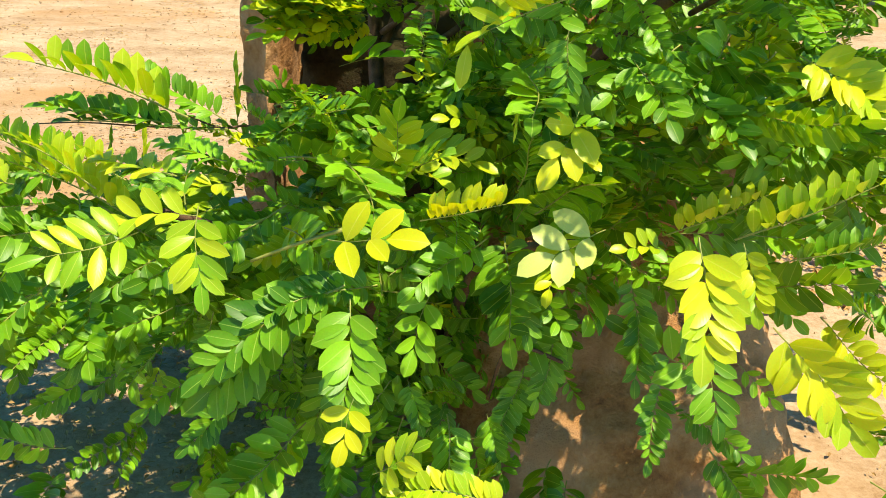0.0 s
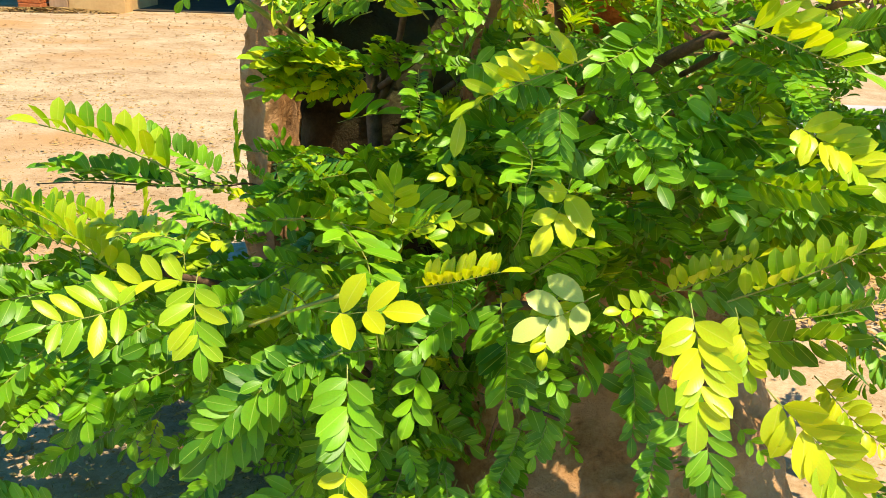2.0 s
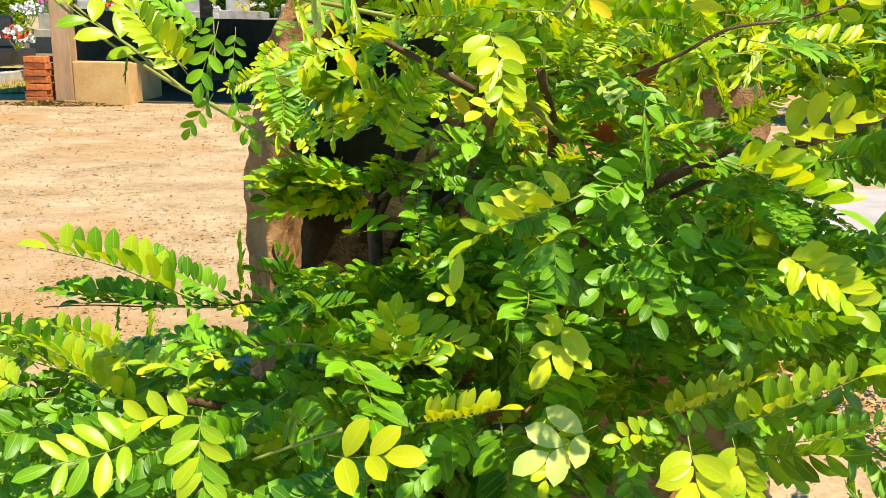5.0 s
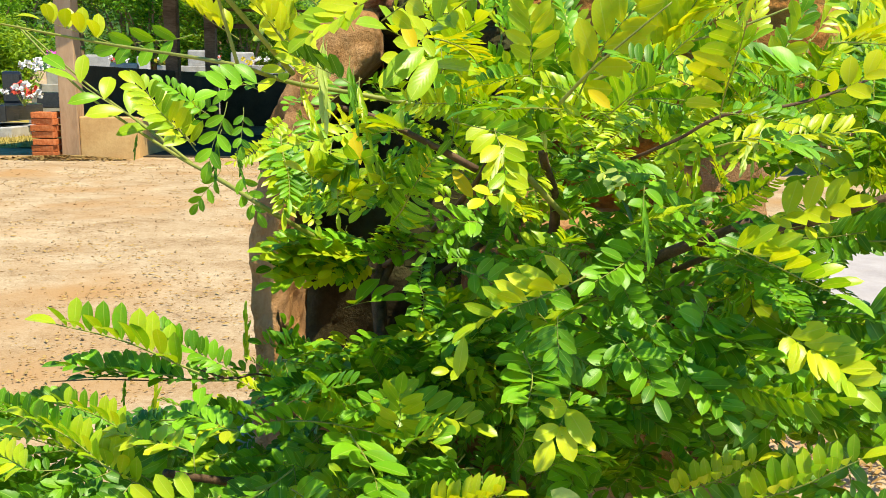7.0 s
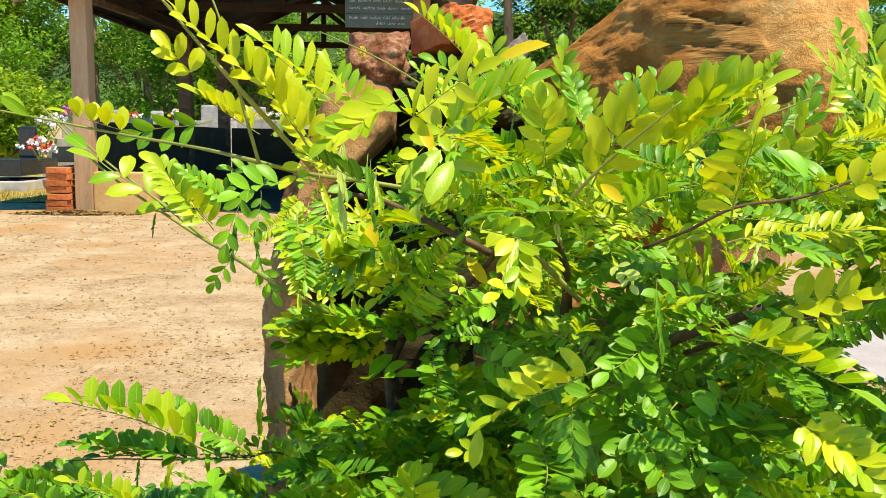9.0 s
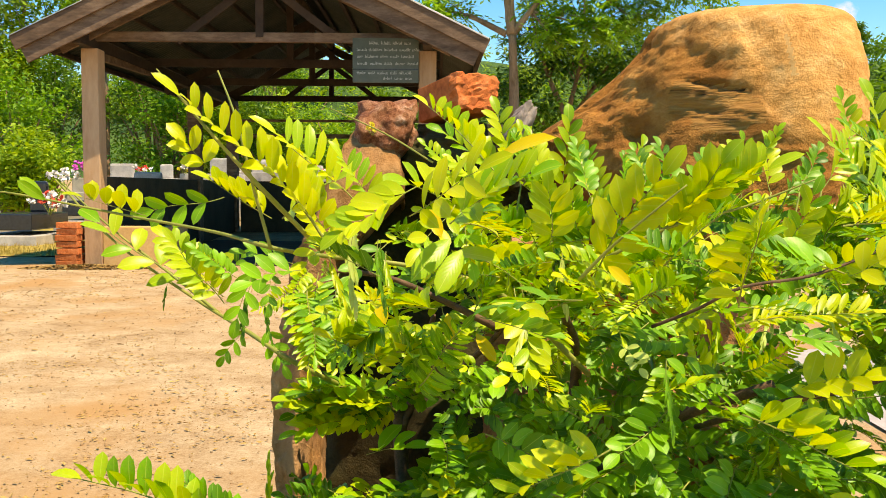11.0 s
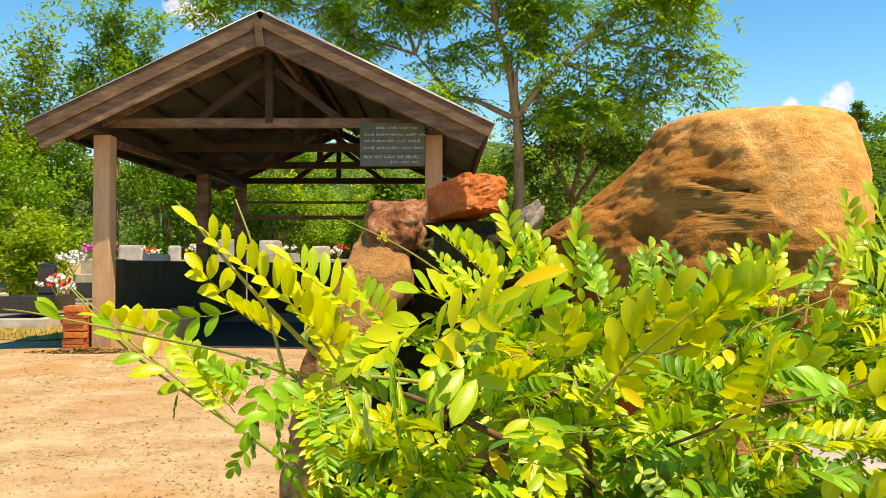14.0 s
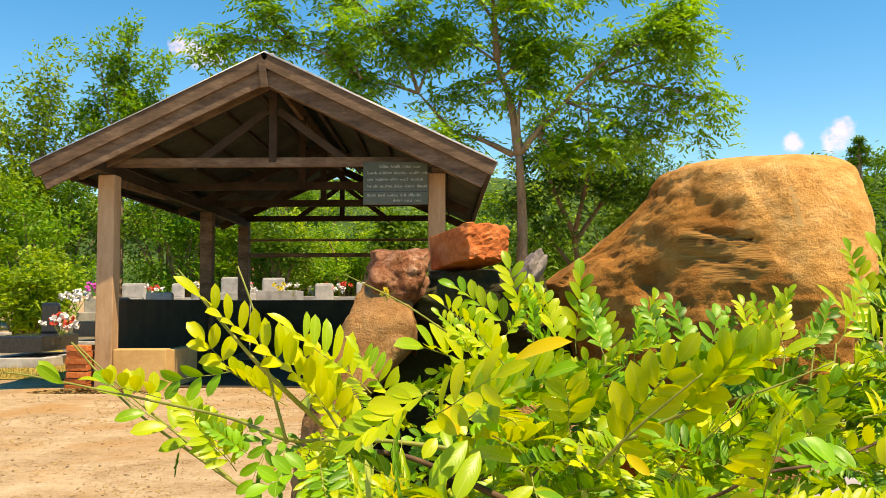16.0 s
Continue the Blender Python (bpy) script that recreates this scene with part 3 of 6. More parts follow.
# ---- pavilion ----
PAV = Matrix.Translation((-2.42, 10.05, 0)) @ pose(0, 0, 0, 0, 0, 2.2)
HALF, DEEP, EAVE, RIDGE, OVER = 1.925, 6.9, 2.52, 3.79, 0.45     # half width between posts, depth, heights, front overhang
pavilion = empty("pavilion", PAV, "open timber pavilion with a gabled tin roof", "pavilion")
slope = (RIDGE - 2.56) / 2.55


def roof_z(x):
    return RIDGE - slope * abs(x)


for side in (-1, 1):
    bm = bmesh.new()
    n = 640
    prev = None
    for i in range(n + 1):
        y = -OVER - 0.12 + (DEEP + OVER + 0.7) * i / n
        w = 0.012 * math.sin(y * math.tau / 0.09)
        cur = [bm.verts.new((side * x, y, roof_z(x) + 0.055 + w + 0.01 * noise.noise(Vector((x, y * 0.7, side))))) for x in (0.0, 1.35, 2.60)]
        if prev:
            for a in (0, 1):
                f = (prev[a], prev[a + 1], cur[a + 1], cur[a])
                bm.faces.new(f if side > 0 else f[::-1])
        prev = cur
    ob = part("roof_sheet", bm, [TIN, SHADETIN], pavilion, "corrugated weathered tin sheet", True)
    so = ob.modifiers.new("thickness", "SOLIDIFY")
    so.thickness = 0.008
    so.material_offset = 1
    # two lapped barge boards along the gable
    for dy, dz, deep, thick, x1 in ((-OVER - 0.09, -0.045, 0.17, 0.03, 2.58), (-OVER - 0.05, -0.20, 0.22, 0.03, 2.48), (-OVER + 0.25, -0.24, 0.10, 0.05, 2.2)):
        part("barge_board", beamed((side * 0.012, dy, roof_z(0) + dz), (side * x1, dy, roof_z(x1) + dz), thick, deep, 0.005), WOOD, pavilion)
    for i in range(6):
        x = 0.3 + i * 0.45
        part("purlin", beamed((side * x, -OVER, roof_z(x) + 0.005), (side * x, DEEP + 0.45, roof_z(x) + 0.005), 0.05, 0.06), SHADEWOOD, pavilion)
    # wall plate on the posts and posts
    part("wall_plate", beamed((side * HALF, -OVER, EAVE + 0.07), (side * HALF, DEEP + 0.3, EAVE + 0.07), 0.10, 0.13), SHADEWOOD, pavilion)
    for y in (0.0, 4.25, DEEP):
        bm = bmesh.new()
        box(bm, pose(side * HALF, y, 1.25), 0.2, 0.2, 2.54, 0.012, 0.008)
        # front posts take the sunlit tone, rear ones the darker wood
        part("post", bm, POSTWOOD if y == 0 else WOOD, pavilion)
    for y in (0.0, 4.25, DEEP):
        part("rafter", beamed((0, y, RIDGE - 0.17), (side * 2.4, y, roof_z(2.4) - 0.12), 0.06, 0.14), SHADEWOOD, pavilion)
        part("brace", beamed((side * 0.95, y, EAVE + 0.1), (side * 0.06, y, RIDGE - 0.5), 0.05, 0.09), SHADEWOOD, pavilion)
    part("knee_brace", beamed((side * HALF, 0.1, EAVE - 0.05), (side * HALF, 2.0, EAVE - 0.0), 0.06, 0.09), WOOD, pavilion)
for y in (0.0, 2.1, 4.25, DEEP):
    part("tie_beam", beamed((-HALF - 0.15, y, EAVE + 0.15), (HALF + 0.15, y, EAVE + 0.15), 0.07, 0.11), WOOD if y == 0 else SHADEWOOD, pavilion)
    part("king_post", beamed((0, y, EAVE + 0.15), (0, y, RIDGE - 0.12), 0.09, 0.09), SHADEWOOD, pavilion)
part("ridge_beam", beamed((0, -OVER - 0.05, RIDGE - 0.1), (0, DEEP + 0.4, RIDGE - 0.1), 0.06, 0.16), WOOD, pavilion)
part("ridge_cap", beamed((0, -OVER + 0.02, RIDGE + 0.055), (0, DEEP + 0.5, RIDGE + 0.055), 0.16, 0.02), TIN, pavilion, "folded tin ridge cap")
part("gable_plate", beamed((-0.05, -OVER - 0.12, RIDGE - 0.22), (0.03, -OVER - 0.12, RIDGE - 0.21), 0.03, 0.30), WOOD, pavilion, "grey wooden cleat")
part("rail", beamed((-HALF, DEEP, 1.95), (HALF, DEEP, 1.95), 0.07, 0.08), WOOD, pavilion)
part("rail", beamed((-HALF, DEEP + 0.05, 2.25), (HALF, DEEP + 0.05, 2.25), 0.05, 0.05), WOOD, pavilion)


def pav(x, y, z, rz=0):
    return PAV @ pose(x, y, z, 0, 0, rz)


def low_wall(name, sx, sy, sz, x, y, mat, label):
    ob = part(name, boxed(sx, sy, sz, 0.015, jitter=0.006), mat)
    ob.matrix_world = pav(x, y, sz / 2 - 0.03)
    return tagged(ob, label, "wall", kind="structure")


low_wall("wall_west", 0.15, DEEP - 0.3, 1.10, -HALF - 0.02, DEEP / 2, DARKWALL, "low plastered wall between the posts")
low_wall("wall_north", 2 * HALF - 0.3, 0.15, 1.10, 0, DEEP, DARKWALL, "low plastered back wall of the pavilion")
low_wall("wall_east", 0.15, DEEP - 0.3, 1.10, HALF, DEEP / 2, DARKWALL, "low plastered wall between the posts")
low_wall("wall_front", 0.62, 0.18, 0.52, -HALF + 0.10 + 0.31, 0.02, PLASTER, "short ochre plastered front wall beside the entrance")
low_wall("wall_return", 0.16, 1.1, 0.50, -HALF + 0.72 - 0.08, 0.66, PLASTER, "short ochre plastered return wall")
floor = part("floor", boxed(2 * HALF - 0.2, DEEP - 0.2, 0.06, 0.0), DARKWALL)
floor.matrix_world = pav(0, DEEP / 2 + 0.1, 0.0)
tagged(floor, "bare earth floor under the roof, shade put into its colour", "floor", kind="structure")

# the lettered board under the gable: lines of writing too faint to read
sign = empty("sign_board", pav(1.45, -0.13, 2.40), "dark green board with faint chalked lettering hung from a beam", "sign")
board = part("board", boxed(0.75, 0.03, 0.5, 0.004), SLATE, sign)
part("joint", boxed(0.74, 0.004, 0.008, 0.0, pose(0, -0.017, -0.10)), GRANITE, sign)
rnd = random.Random(12)
for i, z in enumerate((0.19, 0.115, 0.04, -0.04, -0.145, -0.205)):
    x = -0.33 + (0.14 if i == 0 else 0.0) + (0.3 if i == 5 else 0)
    while x < 0.30:
        w = rnd.uniform(0.06, 0.15)
        bm = bmesh.new()
        u = 0.0
        while u < w:
            s = rnd.uniform(0.010, 0.018)
            hgt = rnd.choice((0.022, 0.022, 0.034))
            box(bm, pose(x + u + s / 2, -0.0165, z + (hgt - 0.022) / 2), 0.0045, 0.003, hgt)
            box(bm, pose(x + u + s / 2 + 0.004, -0.0165, z + rnd.choice((-0.008, 0, 0.008))), s * 0.7, 0.003, 0.005)
            u += s
        part("lettering", bm, CHALK, board, "faint pale writing")
        x += w + 0.03

# stacked bricks at the foot of the post
rnd = random.Random(3)
bm_brick = boxed(0.24, 0.12, 0.068, 0.005, jitter=0.004)
brick_me = mesh_of("brick_in_stack", bm_brick, BRICK)
z = 0.0
for layer in range(7):
    for j in (0, 1):
        ob = new("stacked_brick", brick_me)
        ob.matrix_world = pav(-HALF - 0.26 + rnd.uniform(-0.012, 0.012), -0.16 + j * 0.125 + rnd.uniform(-0.01, 0.01), 0.06 + layer * 0.073 + (0.008 if layer > 2 else 0), rnd.uniform(-4, 4))
        tagged(ob, "red fired brick in a stack by the post", "brick", "stack of bricks")


# ---- graves ----
def tomb(m, sx, sy, h, mat, label, head=None, steps=1):
    t = empty("tomb", m, label, "grave", "graves")
    for s in range(steps):
        part("plinth", boxed(sx + 0.25 * (steps - s), sy + 0.25 * (steps - s), h * 0.35, 0.015, pose(0, 0, h * 0.175 + h * 0.3 * s)), CONCRETE, t)
    part("slab", boxed(sx, sy, h * 0.5, 0.02, pose(0, 0, h * 0.75)), mat, t)
    if head:
        w, hh, hm = head
        bm = boxed(w, 0.14, hh, 0.055, pose(0, sy * 0.36, h + hh / 2 - 0.02))
        part("headstone", bm, hm, t)
    return t


def on_ground(x, y, rz=0):
    return pose(x, y, ground_height(x, y) - 0.02, 0, 0, rz)


tomb(on_ground(-7.35, 14.2, 4), 0.8, 1.5, 0.52, GRANITE, "low black granite tomb on a grey kerb", (0.3, 0.55, GRANITE))
tomb(on_ground(-9.0, 14.9, 4), 0.9, 1.6, 0.5, CONCRETE, "low grey concrete tomb with a stepped base", (0.4, 0.35, CONCRETE))
tomb(on_ground(-10.6, 15.8, 0), 1.0, 1.6, 0.45, CONCRETE, "low grey concrete tomb in the grass", (0.4, 0.4, CONCRETE))
tomb(on_ground(-5.75, 15.0, 4), 0.7, 1.5, 0.72, DARKWALL, "dark stone tomb beside the pavilion", (0.5, 0.5, CONCRETE))
tomb(on_ground(-7.6, 17.6, 0), 0.8, 1.5, 0.6, GRANITE, "small black tomb in the second row", (0.4, 0.5, GRANITE))
rt = random.Random(19)
for i in range(12):
    x, y = -8.6 + 0.80 * i + rt.uniform(-0.2, 0.2), 20.5 + (i % 3) * 1.7 + rt.uniform(-0.3, 0.3)
    tomb(on_ground(x, y, rt.uniform(-6, 6)), rt.uniform(1.1, 1.6), 1.5, rt.uniform(0.85, 1.15), CONCRETE, "weathered pale concrete tomb with a headstone", (rt.uniform(0.3, 0.6), rt.uniform(0.3, 0.6), CONCRETE), 2)


def flowers(m, mats, n, r, label, seed):
    """A bunch of cut flowers: stems and small petalled heads."""
    rr = random.Random(seed)
    t = empty("flower_bunch", m, label, "flowers")
    for i in range(7):
        bm = bmesh.new()
        tip = Vector((rr.uniform(-r, r), rr.uniform(-r, r), r * rr.uniform(0.6, 1.3)))
        tube(bm, [Vector((0, 0, 0)), tip * 0.6, tip], 0.024 * r, 0.016 * r, 4)
        part("stem", bm, STEM_GREEN, t)
    for mat in mats:
        for i in range(n):
            bm = bmesh.new()
            c = Vector((rr.gauss(0, r * 0.5), rr.gauss(0, r * 0.5), r * rr.uniform(0.6, 1.5)))
            for k in range(11):
                d = Vector((rr.gauss(0, 1), rr.gauss(0, 1), rr.gauss(0, 1))).normalized()
                e = d.orthogonal().normalized()
                s = r * 0.34
                bm.faces.new([bm.verts.new(c + q) for q in (d * 0, d * s * 0.6 + e * s * 0.4, d * s, d * s * 0.6 - e * s * 0.4)])
            part("bloom", bm, mat, t)
    return t


flowers(on_ground(-6.80, 13.9) @ pose(0, 0, 0.5), [WHITEF, REDF], 8, 0.24, "white and red flowers laid on a tomb", 1)
flowers(on_ground(-6.98, 15.6) @ pose(0, 0, 1.15), [PINK], 9, 0.17, "bright pink flowers on a tomb", 2)
flowers(on_ground(-7.2, 15.3) @ pose(0, 0, 0.85), [WHITEF], 9, 0.25, "white flowers beside a tomb", 3)
flowers(on_ground(-6.0, 14.1) @ pose(0, 0, 0.6), [REDF, LEAF_YELLOW], 6, 0.22, "red and yellow flowers on a tomb", 4)
for i in range(14):
    x, y = -7.6 + 0.55 * i, 20.0 + (i % 2) * 1.4
    flowers(on_ground(x, y) @ pose(0, 0, 1.0), ([WHITEF, REDF], [LEAF_YELLOW], [WHITEF], [REDF, LEAF_YELLOW])[i % 4], 5, 0.2, ("white and red", "yellow", "white", "red and yellow")[i % 4] + " flowers on a pale tomb", 60 + i)


# ---- trees ----
def leaf_cloud(bm, centres, n, size, rr, spread, hang=0.3):
    """Many small folded leaves round the centres, in uneven clumps."""
    for i in range(n):
        c, r = rr.choice(centres)
        d = Vector((rr.gauss(0, 1), rr.gauss(0, 1), rr.gauss(0, 0.75)))
        d = d.normalized() * r * rr.random() ** 0.45 * spread
        p = c + d
        a = Vector((rr.gauss(0, 1), rr.gauss(0, 1), rr.gauss(-hang, 0.5))).normalized()
        b = a.cross(Vector((rr.gauss(0, 0.5), rr.gauss(0, 0.5), 1))).normalized()
        up = b.cross(a)
        s = size * rr.uniform(0.6, 1.3)
        q = [p - a * s * 0.5, p + b * s * 0.24 + up * s * 0.06, p + a * s * 0.55, p - b * s * 0.24 + up * s * 0.06]
        v = [bm.verts.new(x) for x in q]
        bm.faces.new((v[0], v[1], v[2]))
        bm.faces.new((v[0], v[2], v[3]))


def spray_cloud(bm, centres, n, size, rr):
    """Drooping feathered leaves hung round the centres: a curved rib with pairs of narrow leaflets."""
    for i in range(n):
        c, r = rr.choice(centres)
        p = c + Vector((rr.gauss(0, 1), rr.gauss(0, 1), rr.gauss(0, 0.7))).normalized() * r * rr.random() ** 0.5
        a = Vector((rr.gauss(0, 1), rr.gauss(0, 1), rr.gauss(-0.1, 0.35))).normalized()
        b = a.cross(Vector((rr.gauss(0, 0.3), rr.gauss(0, 0.3), 1))).normalized()
        long = size * rr.uniform(2.2, 3.6)
        for k in range(7):
            v = k / 6
            q = p + a * long * v - Vector((0, 0, 0.45 * long * v * v))
            for sd in ((-1, 1) if k < 6 else (0,)):
                d = (a * (0.55 if sd else 1) + b * sd * 0.85 + Vector((0, 0, rr.uniform(-0.7, 0.05)))).normalized()
                w = d.cross(Vector((rr.gauss(0, 0.25), rr.gauss(0, 0.25), 1))).normalized()
                s = size * rr.uniform(0.75, 1.2)
                t = [bm.verts.new(x) for x in (q, q + d * s * 0.5 + w * s * 0.19, q + d * s, q + d * s * 0.5 - w * s * 0.19)]
                bm.faces.new(t)


def limb_tree(name, base, top, girth, limbs, leaves, size, mat, label, seed, clump=0.7, bark=None, feathered=False):
    """A tree: a tapering trunk, limbs to the given ends, twigs off them, and leaves in clumps along the twigs."""
    rr = random.Random(seed)
    t = empty(name, Matrix.Translation(base), label, "tree")
    base, top = Vector(base), Vector(top)
    bm = bmesh.new()
    trunk = spline([Vector(), (top - base) * 0.35 + Vector((rr.uniform(-0.1, 0.1), 0, 0)), (top - base) * 0.7 + Vector((rr.uniform(-0.1, 0.1), 0.1, 0)), top - base], 6)
    tube(bm, trunk, girth, girth * 0.55, 10, 0.15)
    part("trunk", bm, bark or BARK, t, smooth=True)
    centres = []
    for start, end, g in limbs:
        if not isinstance(start, tuple):
            start = base + (top - base) * start
        bm = bmesh.new()
        s, e = Vector(start) - base, Vector(end) - base

        mid = (s + e) / 2 + Vector((rr.uniform(-0.2, 0.2), rr.uniform(-0.2, 0.2), rr.uniform(0.0, 0.3))) * (e - s).length * 0.25
        line = spline([s, mid, e], 7)
        tube(bm, line, girth * g, girth * g * 0.25, 7, 0.15)
        twigs = []
        for k in range(2 if g >= 0.4 and leaves > 20000 else 9 if (e - s).length > 0.9 else 5):
            p = line[int(len(line) * rr.uniform(0.3, 0.99))]
            d = ((e - s).normalized() + Vector((rr.gauss(0, 0.8), rr.gauss(0, 0.8), rr.gauss(0.1, 0.5)))).normalized() * (e - s).length * rr.uniform(0.18, 0.45)
            tw = spline([p, p + d * 0.5 + Vector((0, 0, 0.05)), p + d], 4)
            twigs.append(tw)
            centres += [(tw[len(tw) // 2], clump * 0.7), (tw[-1], clump)]
        limb = part("limb", bm, bark or BARK, t, smooth=True)
        for tw in twigs:
            bm = bmesh.new()
            tube(bm, tw, girth * g * 0.25, girth * 0.03, 5)
            part("twig", bm, bark or BARK, limb, smooth=True)
        centres.append((e, clump))
    bm = bmesh.new()
    if feathered:
        spray_cloud(bm, centres, leaves // 13, size, rr)
    else:
        leaf_cloud(bm, centres, leaves, size, rr, 1.0)
    part("crown", bm, mat, t)
    return t


def shrub(name, base, w, h, leaves, size, mat, label, seed, category="shrub"):
    """A leafy shrub or small tree: several stems and clumps of leaves with gaps between."""
    rr = random.Random(seed)
    t = empty(name, Matrix.Translation(base), label, category)
    centres = []
    for k in range(int(9 + w * 6)):
        bm = bmesh.new()
        e = Vector((rr.uniform(-w, w) * 0.85, rr.uniform(-w, w) * 0.6, h * rr.uniform(0.25, 0.92)))
        tube(bm, spline([Vector((rr.uniform(-0.1, 0.1), rr.uniform(-0.1, 0.1), -0.1)), e * 0.5 + Vector((0, 0, h * 0.1)), e], 4), 0.03 * h ** 0.5, 0.008, 5)
        centres.append((e, rr.uniform(0.13, 0.26) * h ** 0.5 * 1.5))
        part("stem", bm, BARK, t)
    bm = bmesh.new()
    leaf_cloud(bm, centres, leaves, size, rr, 1.0)
    part("foliage", bm, mat, t)
    return t


# the slender tree behind the pavilion
FORKS = [((0.67, 14.2, 3.43), (0.32, 14.2, 4.99), 0.8), ((0.32, 14.2, 4.99), (0.2, 14.2, 6.62), 0.55), ((0.67, 14.2, 3.43), (0.71, 14.2, 4.46), 0.45), ((0.67, 14.2, 3.43), (1.41, 14.0, 4.26), 0.5), ((1.41, 14.0, 4.26), (2.4, 13.8, 5.08), 0.3), ((0.57, 14.2, 3.44), (-0.44, 14.4, 3.86), 0.5), ((-0.44, 14.4, 3.86), (-1.01, 14.5, 4.56), 0.4), ((-1.01, 14.5, 4.56), (-1.99, 14.6, 4.84), 0.25), ((-1.01, 14.5, 4.56), (-1.49, 14.5, 5.59), 0.3)]
BOUGHS = [((1.44, 14.2, 4.31), (3.67, 14.68, 4.15), 0.22), ((2.0, 14.2, 4.68), (3.58, 14.8, 5.16), 0.22), ((2.47, 14.2, 5.19), (3.37, 14.08, 5.8), 0.22), ((1.44, 14.2, 4.31), (2.65, 14.32, 3.66), 0.22), ((0.96, 14.2, 3.8), (2.05, 14.08, 3.48), 0.22), ((2.0, 14.2, 4.68), (4.08, 14.8, 4.37), 0.22), ((0.37, 14.2, 4.71), (1.51, 14.8, 5.49), 0.22), ((0.32, 14.2, 4.99), (-0.52, 14.2, 5.58), 0.22), ((0.23, 14.2, 5.47), (1.07, 14.2, 4.98), 0.22), ((0.22, 14.2, 5.76), (1.05, 13.84, 5.9), 0.22)]
SPRAYS = [((-0.99, 14.2, 4.49), (-0.74, 14.8, 5.37), 0.22), ((-1.46, 14.2, 5.5), (-2.07, 13.84, 5.58), 0.22), ((-1.94, 14.2, 4.74), (-2.41, 14.8, 5.4), 0.22), ((-0.43, 14.2, 3.82), (-0.69, 13.72, 3.68), 0.22), ((0.71, 14.2, 4.46), (1.08, 14.32, 4.73), 0.22), ((0.37, 14.2, 4.71), (-0.25, 14.68, 4.54), 0.22), ((0.22, 14.2, 5.76), (-0.22, 13.6, 6.21), 0.22), ((1.08, 14.2, 6.03), (2.21, 14.2, 6.29), 0.22), ((0.96, 14.2, 3.8), (1.4, 13.96, 3.24), 0.22), ((-1.46, 14.2, 5.5), (-1.06, 13.84, 5.94), 0.22)]
OVERHEAD = [((-1.99, 14.6, 4.84), (-3.2, 14.5, 5.5), 0.25), ((-3.2, 14.5, 5.5), (-4.5, 14.4, 5.45), 0.2), ((-3.2, 14.5, 5.5), (-3.9, 14.5, 6.3), 0.2), ((-1.49, 14.5, 5.59), (-2.7, 14.4, 6.5), 0.22), ((0.2, 14.2, 6.0), (-0.6, 14.3, 6.9), 0.22), ((2.4, 13.8, 5.08), (3.4, 13.8, 5.3), 0.2)]
limb_tree("tree", (0.66, 14.2, 0), (0.67, 14.2, 3.43), 0.12, FORKS + BOUGHS + SPRAYS + OVERHEAD,
    40000, 0.125, TREE_LEAF, "tall slender tree with an open feathery crown", 5, 0.36, feathered=True)
limb_tree("tree", (1.9, 17.5, 0), (1.9, 17.5, 2.4), 0.09, [
    (1.0, (1.2, 17.5, 4.4), 0.7), (0.9, (3.2, 17.6, 4.2), 0.6), (0.95, (2.2, 17.2, 5.0), 0.6), (0.7, (0.9, 17.8, 3.0), 0.5), (0.7, (3.5, 17.2, 2.9), 0.5)],
    15000, 0.13, DARK_LEAF, "dense dark-leaved tree behind the pavilion", 8, 0.6, feathered=True)
limb_tree("tree", (-10.9, 26, 0.2), (-10.9, 26, 5.6), 0.1, [
    (1.0, (-10.7, 26, 9.3), 0.7), (0.9, (-11.7, 26, 8.6), 0.5), (0.9, (-10.0, 26.2, 8.0), 0.5), (0.8, (-11.8, 26, 7.0), 0.4), (0.8, (-10.1, 26, 6.8), 0.4), (0.9, (-10.9, 26, 8.0), 0.4)],
    7000, 0.16, TREE_LEAF, "tall thin tree with wispy foliage", 9, 0.42)
limb_tree("tree", (-13.8, 26, 0.2), (-13.6, 26, 3.6), 0.15, [
    (1.0, (-13.2, 26, 7.0), 0.7), (0.9, (-14.6, 26, 6.4), 0.6), (0.9, (-12.5, 26, 6.0), 0.6), (0.7, (-15.0, 26, 4.8), 0.5), (0.7, (-12.2, 25.8, 4.6), 0.5), (0.7, (-13.4, 25.5, 4.4), 0.5)],
    14000, 0.16, HEDGE_LEAF, "broad leafy tree behind the graves", 10, 0.8)
rr = random.Random(31)
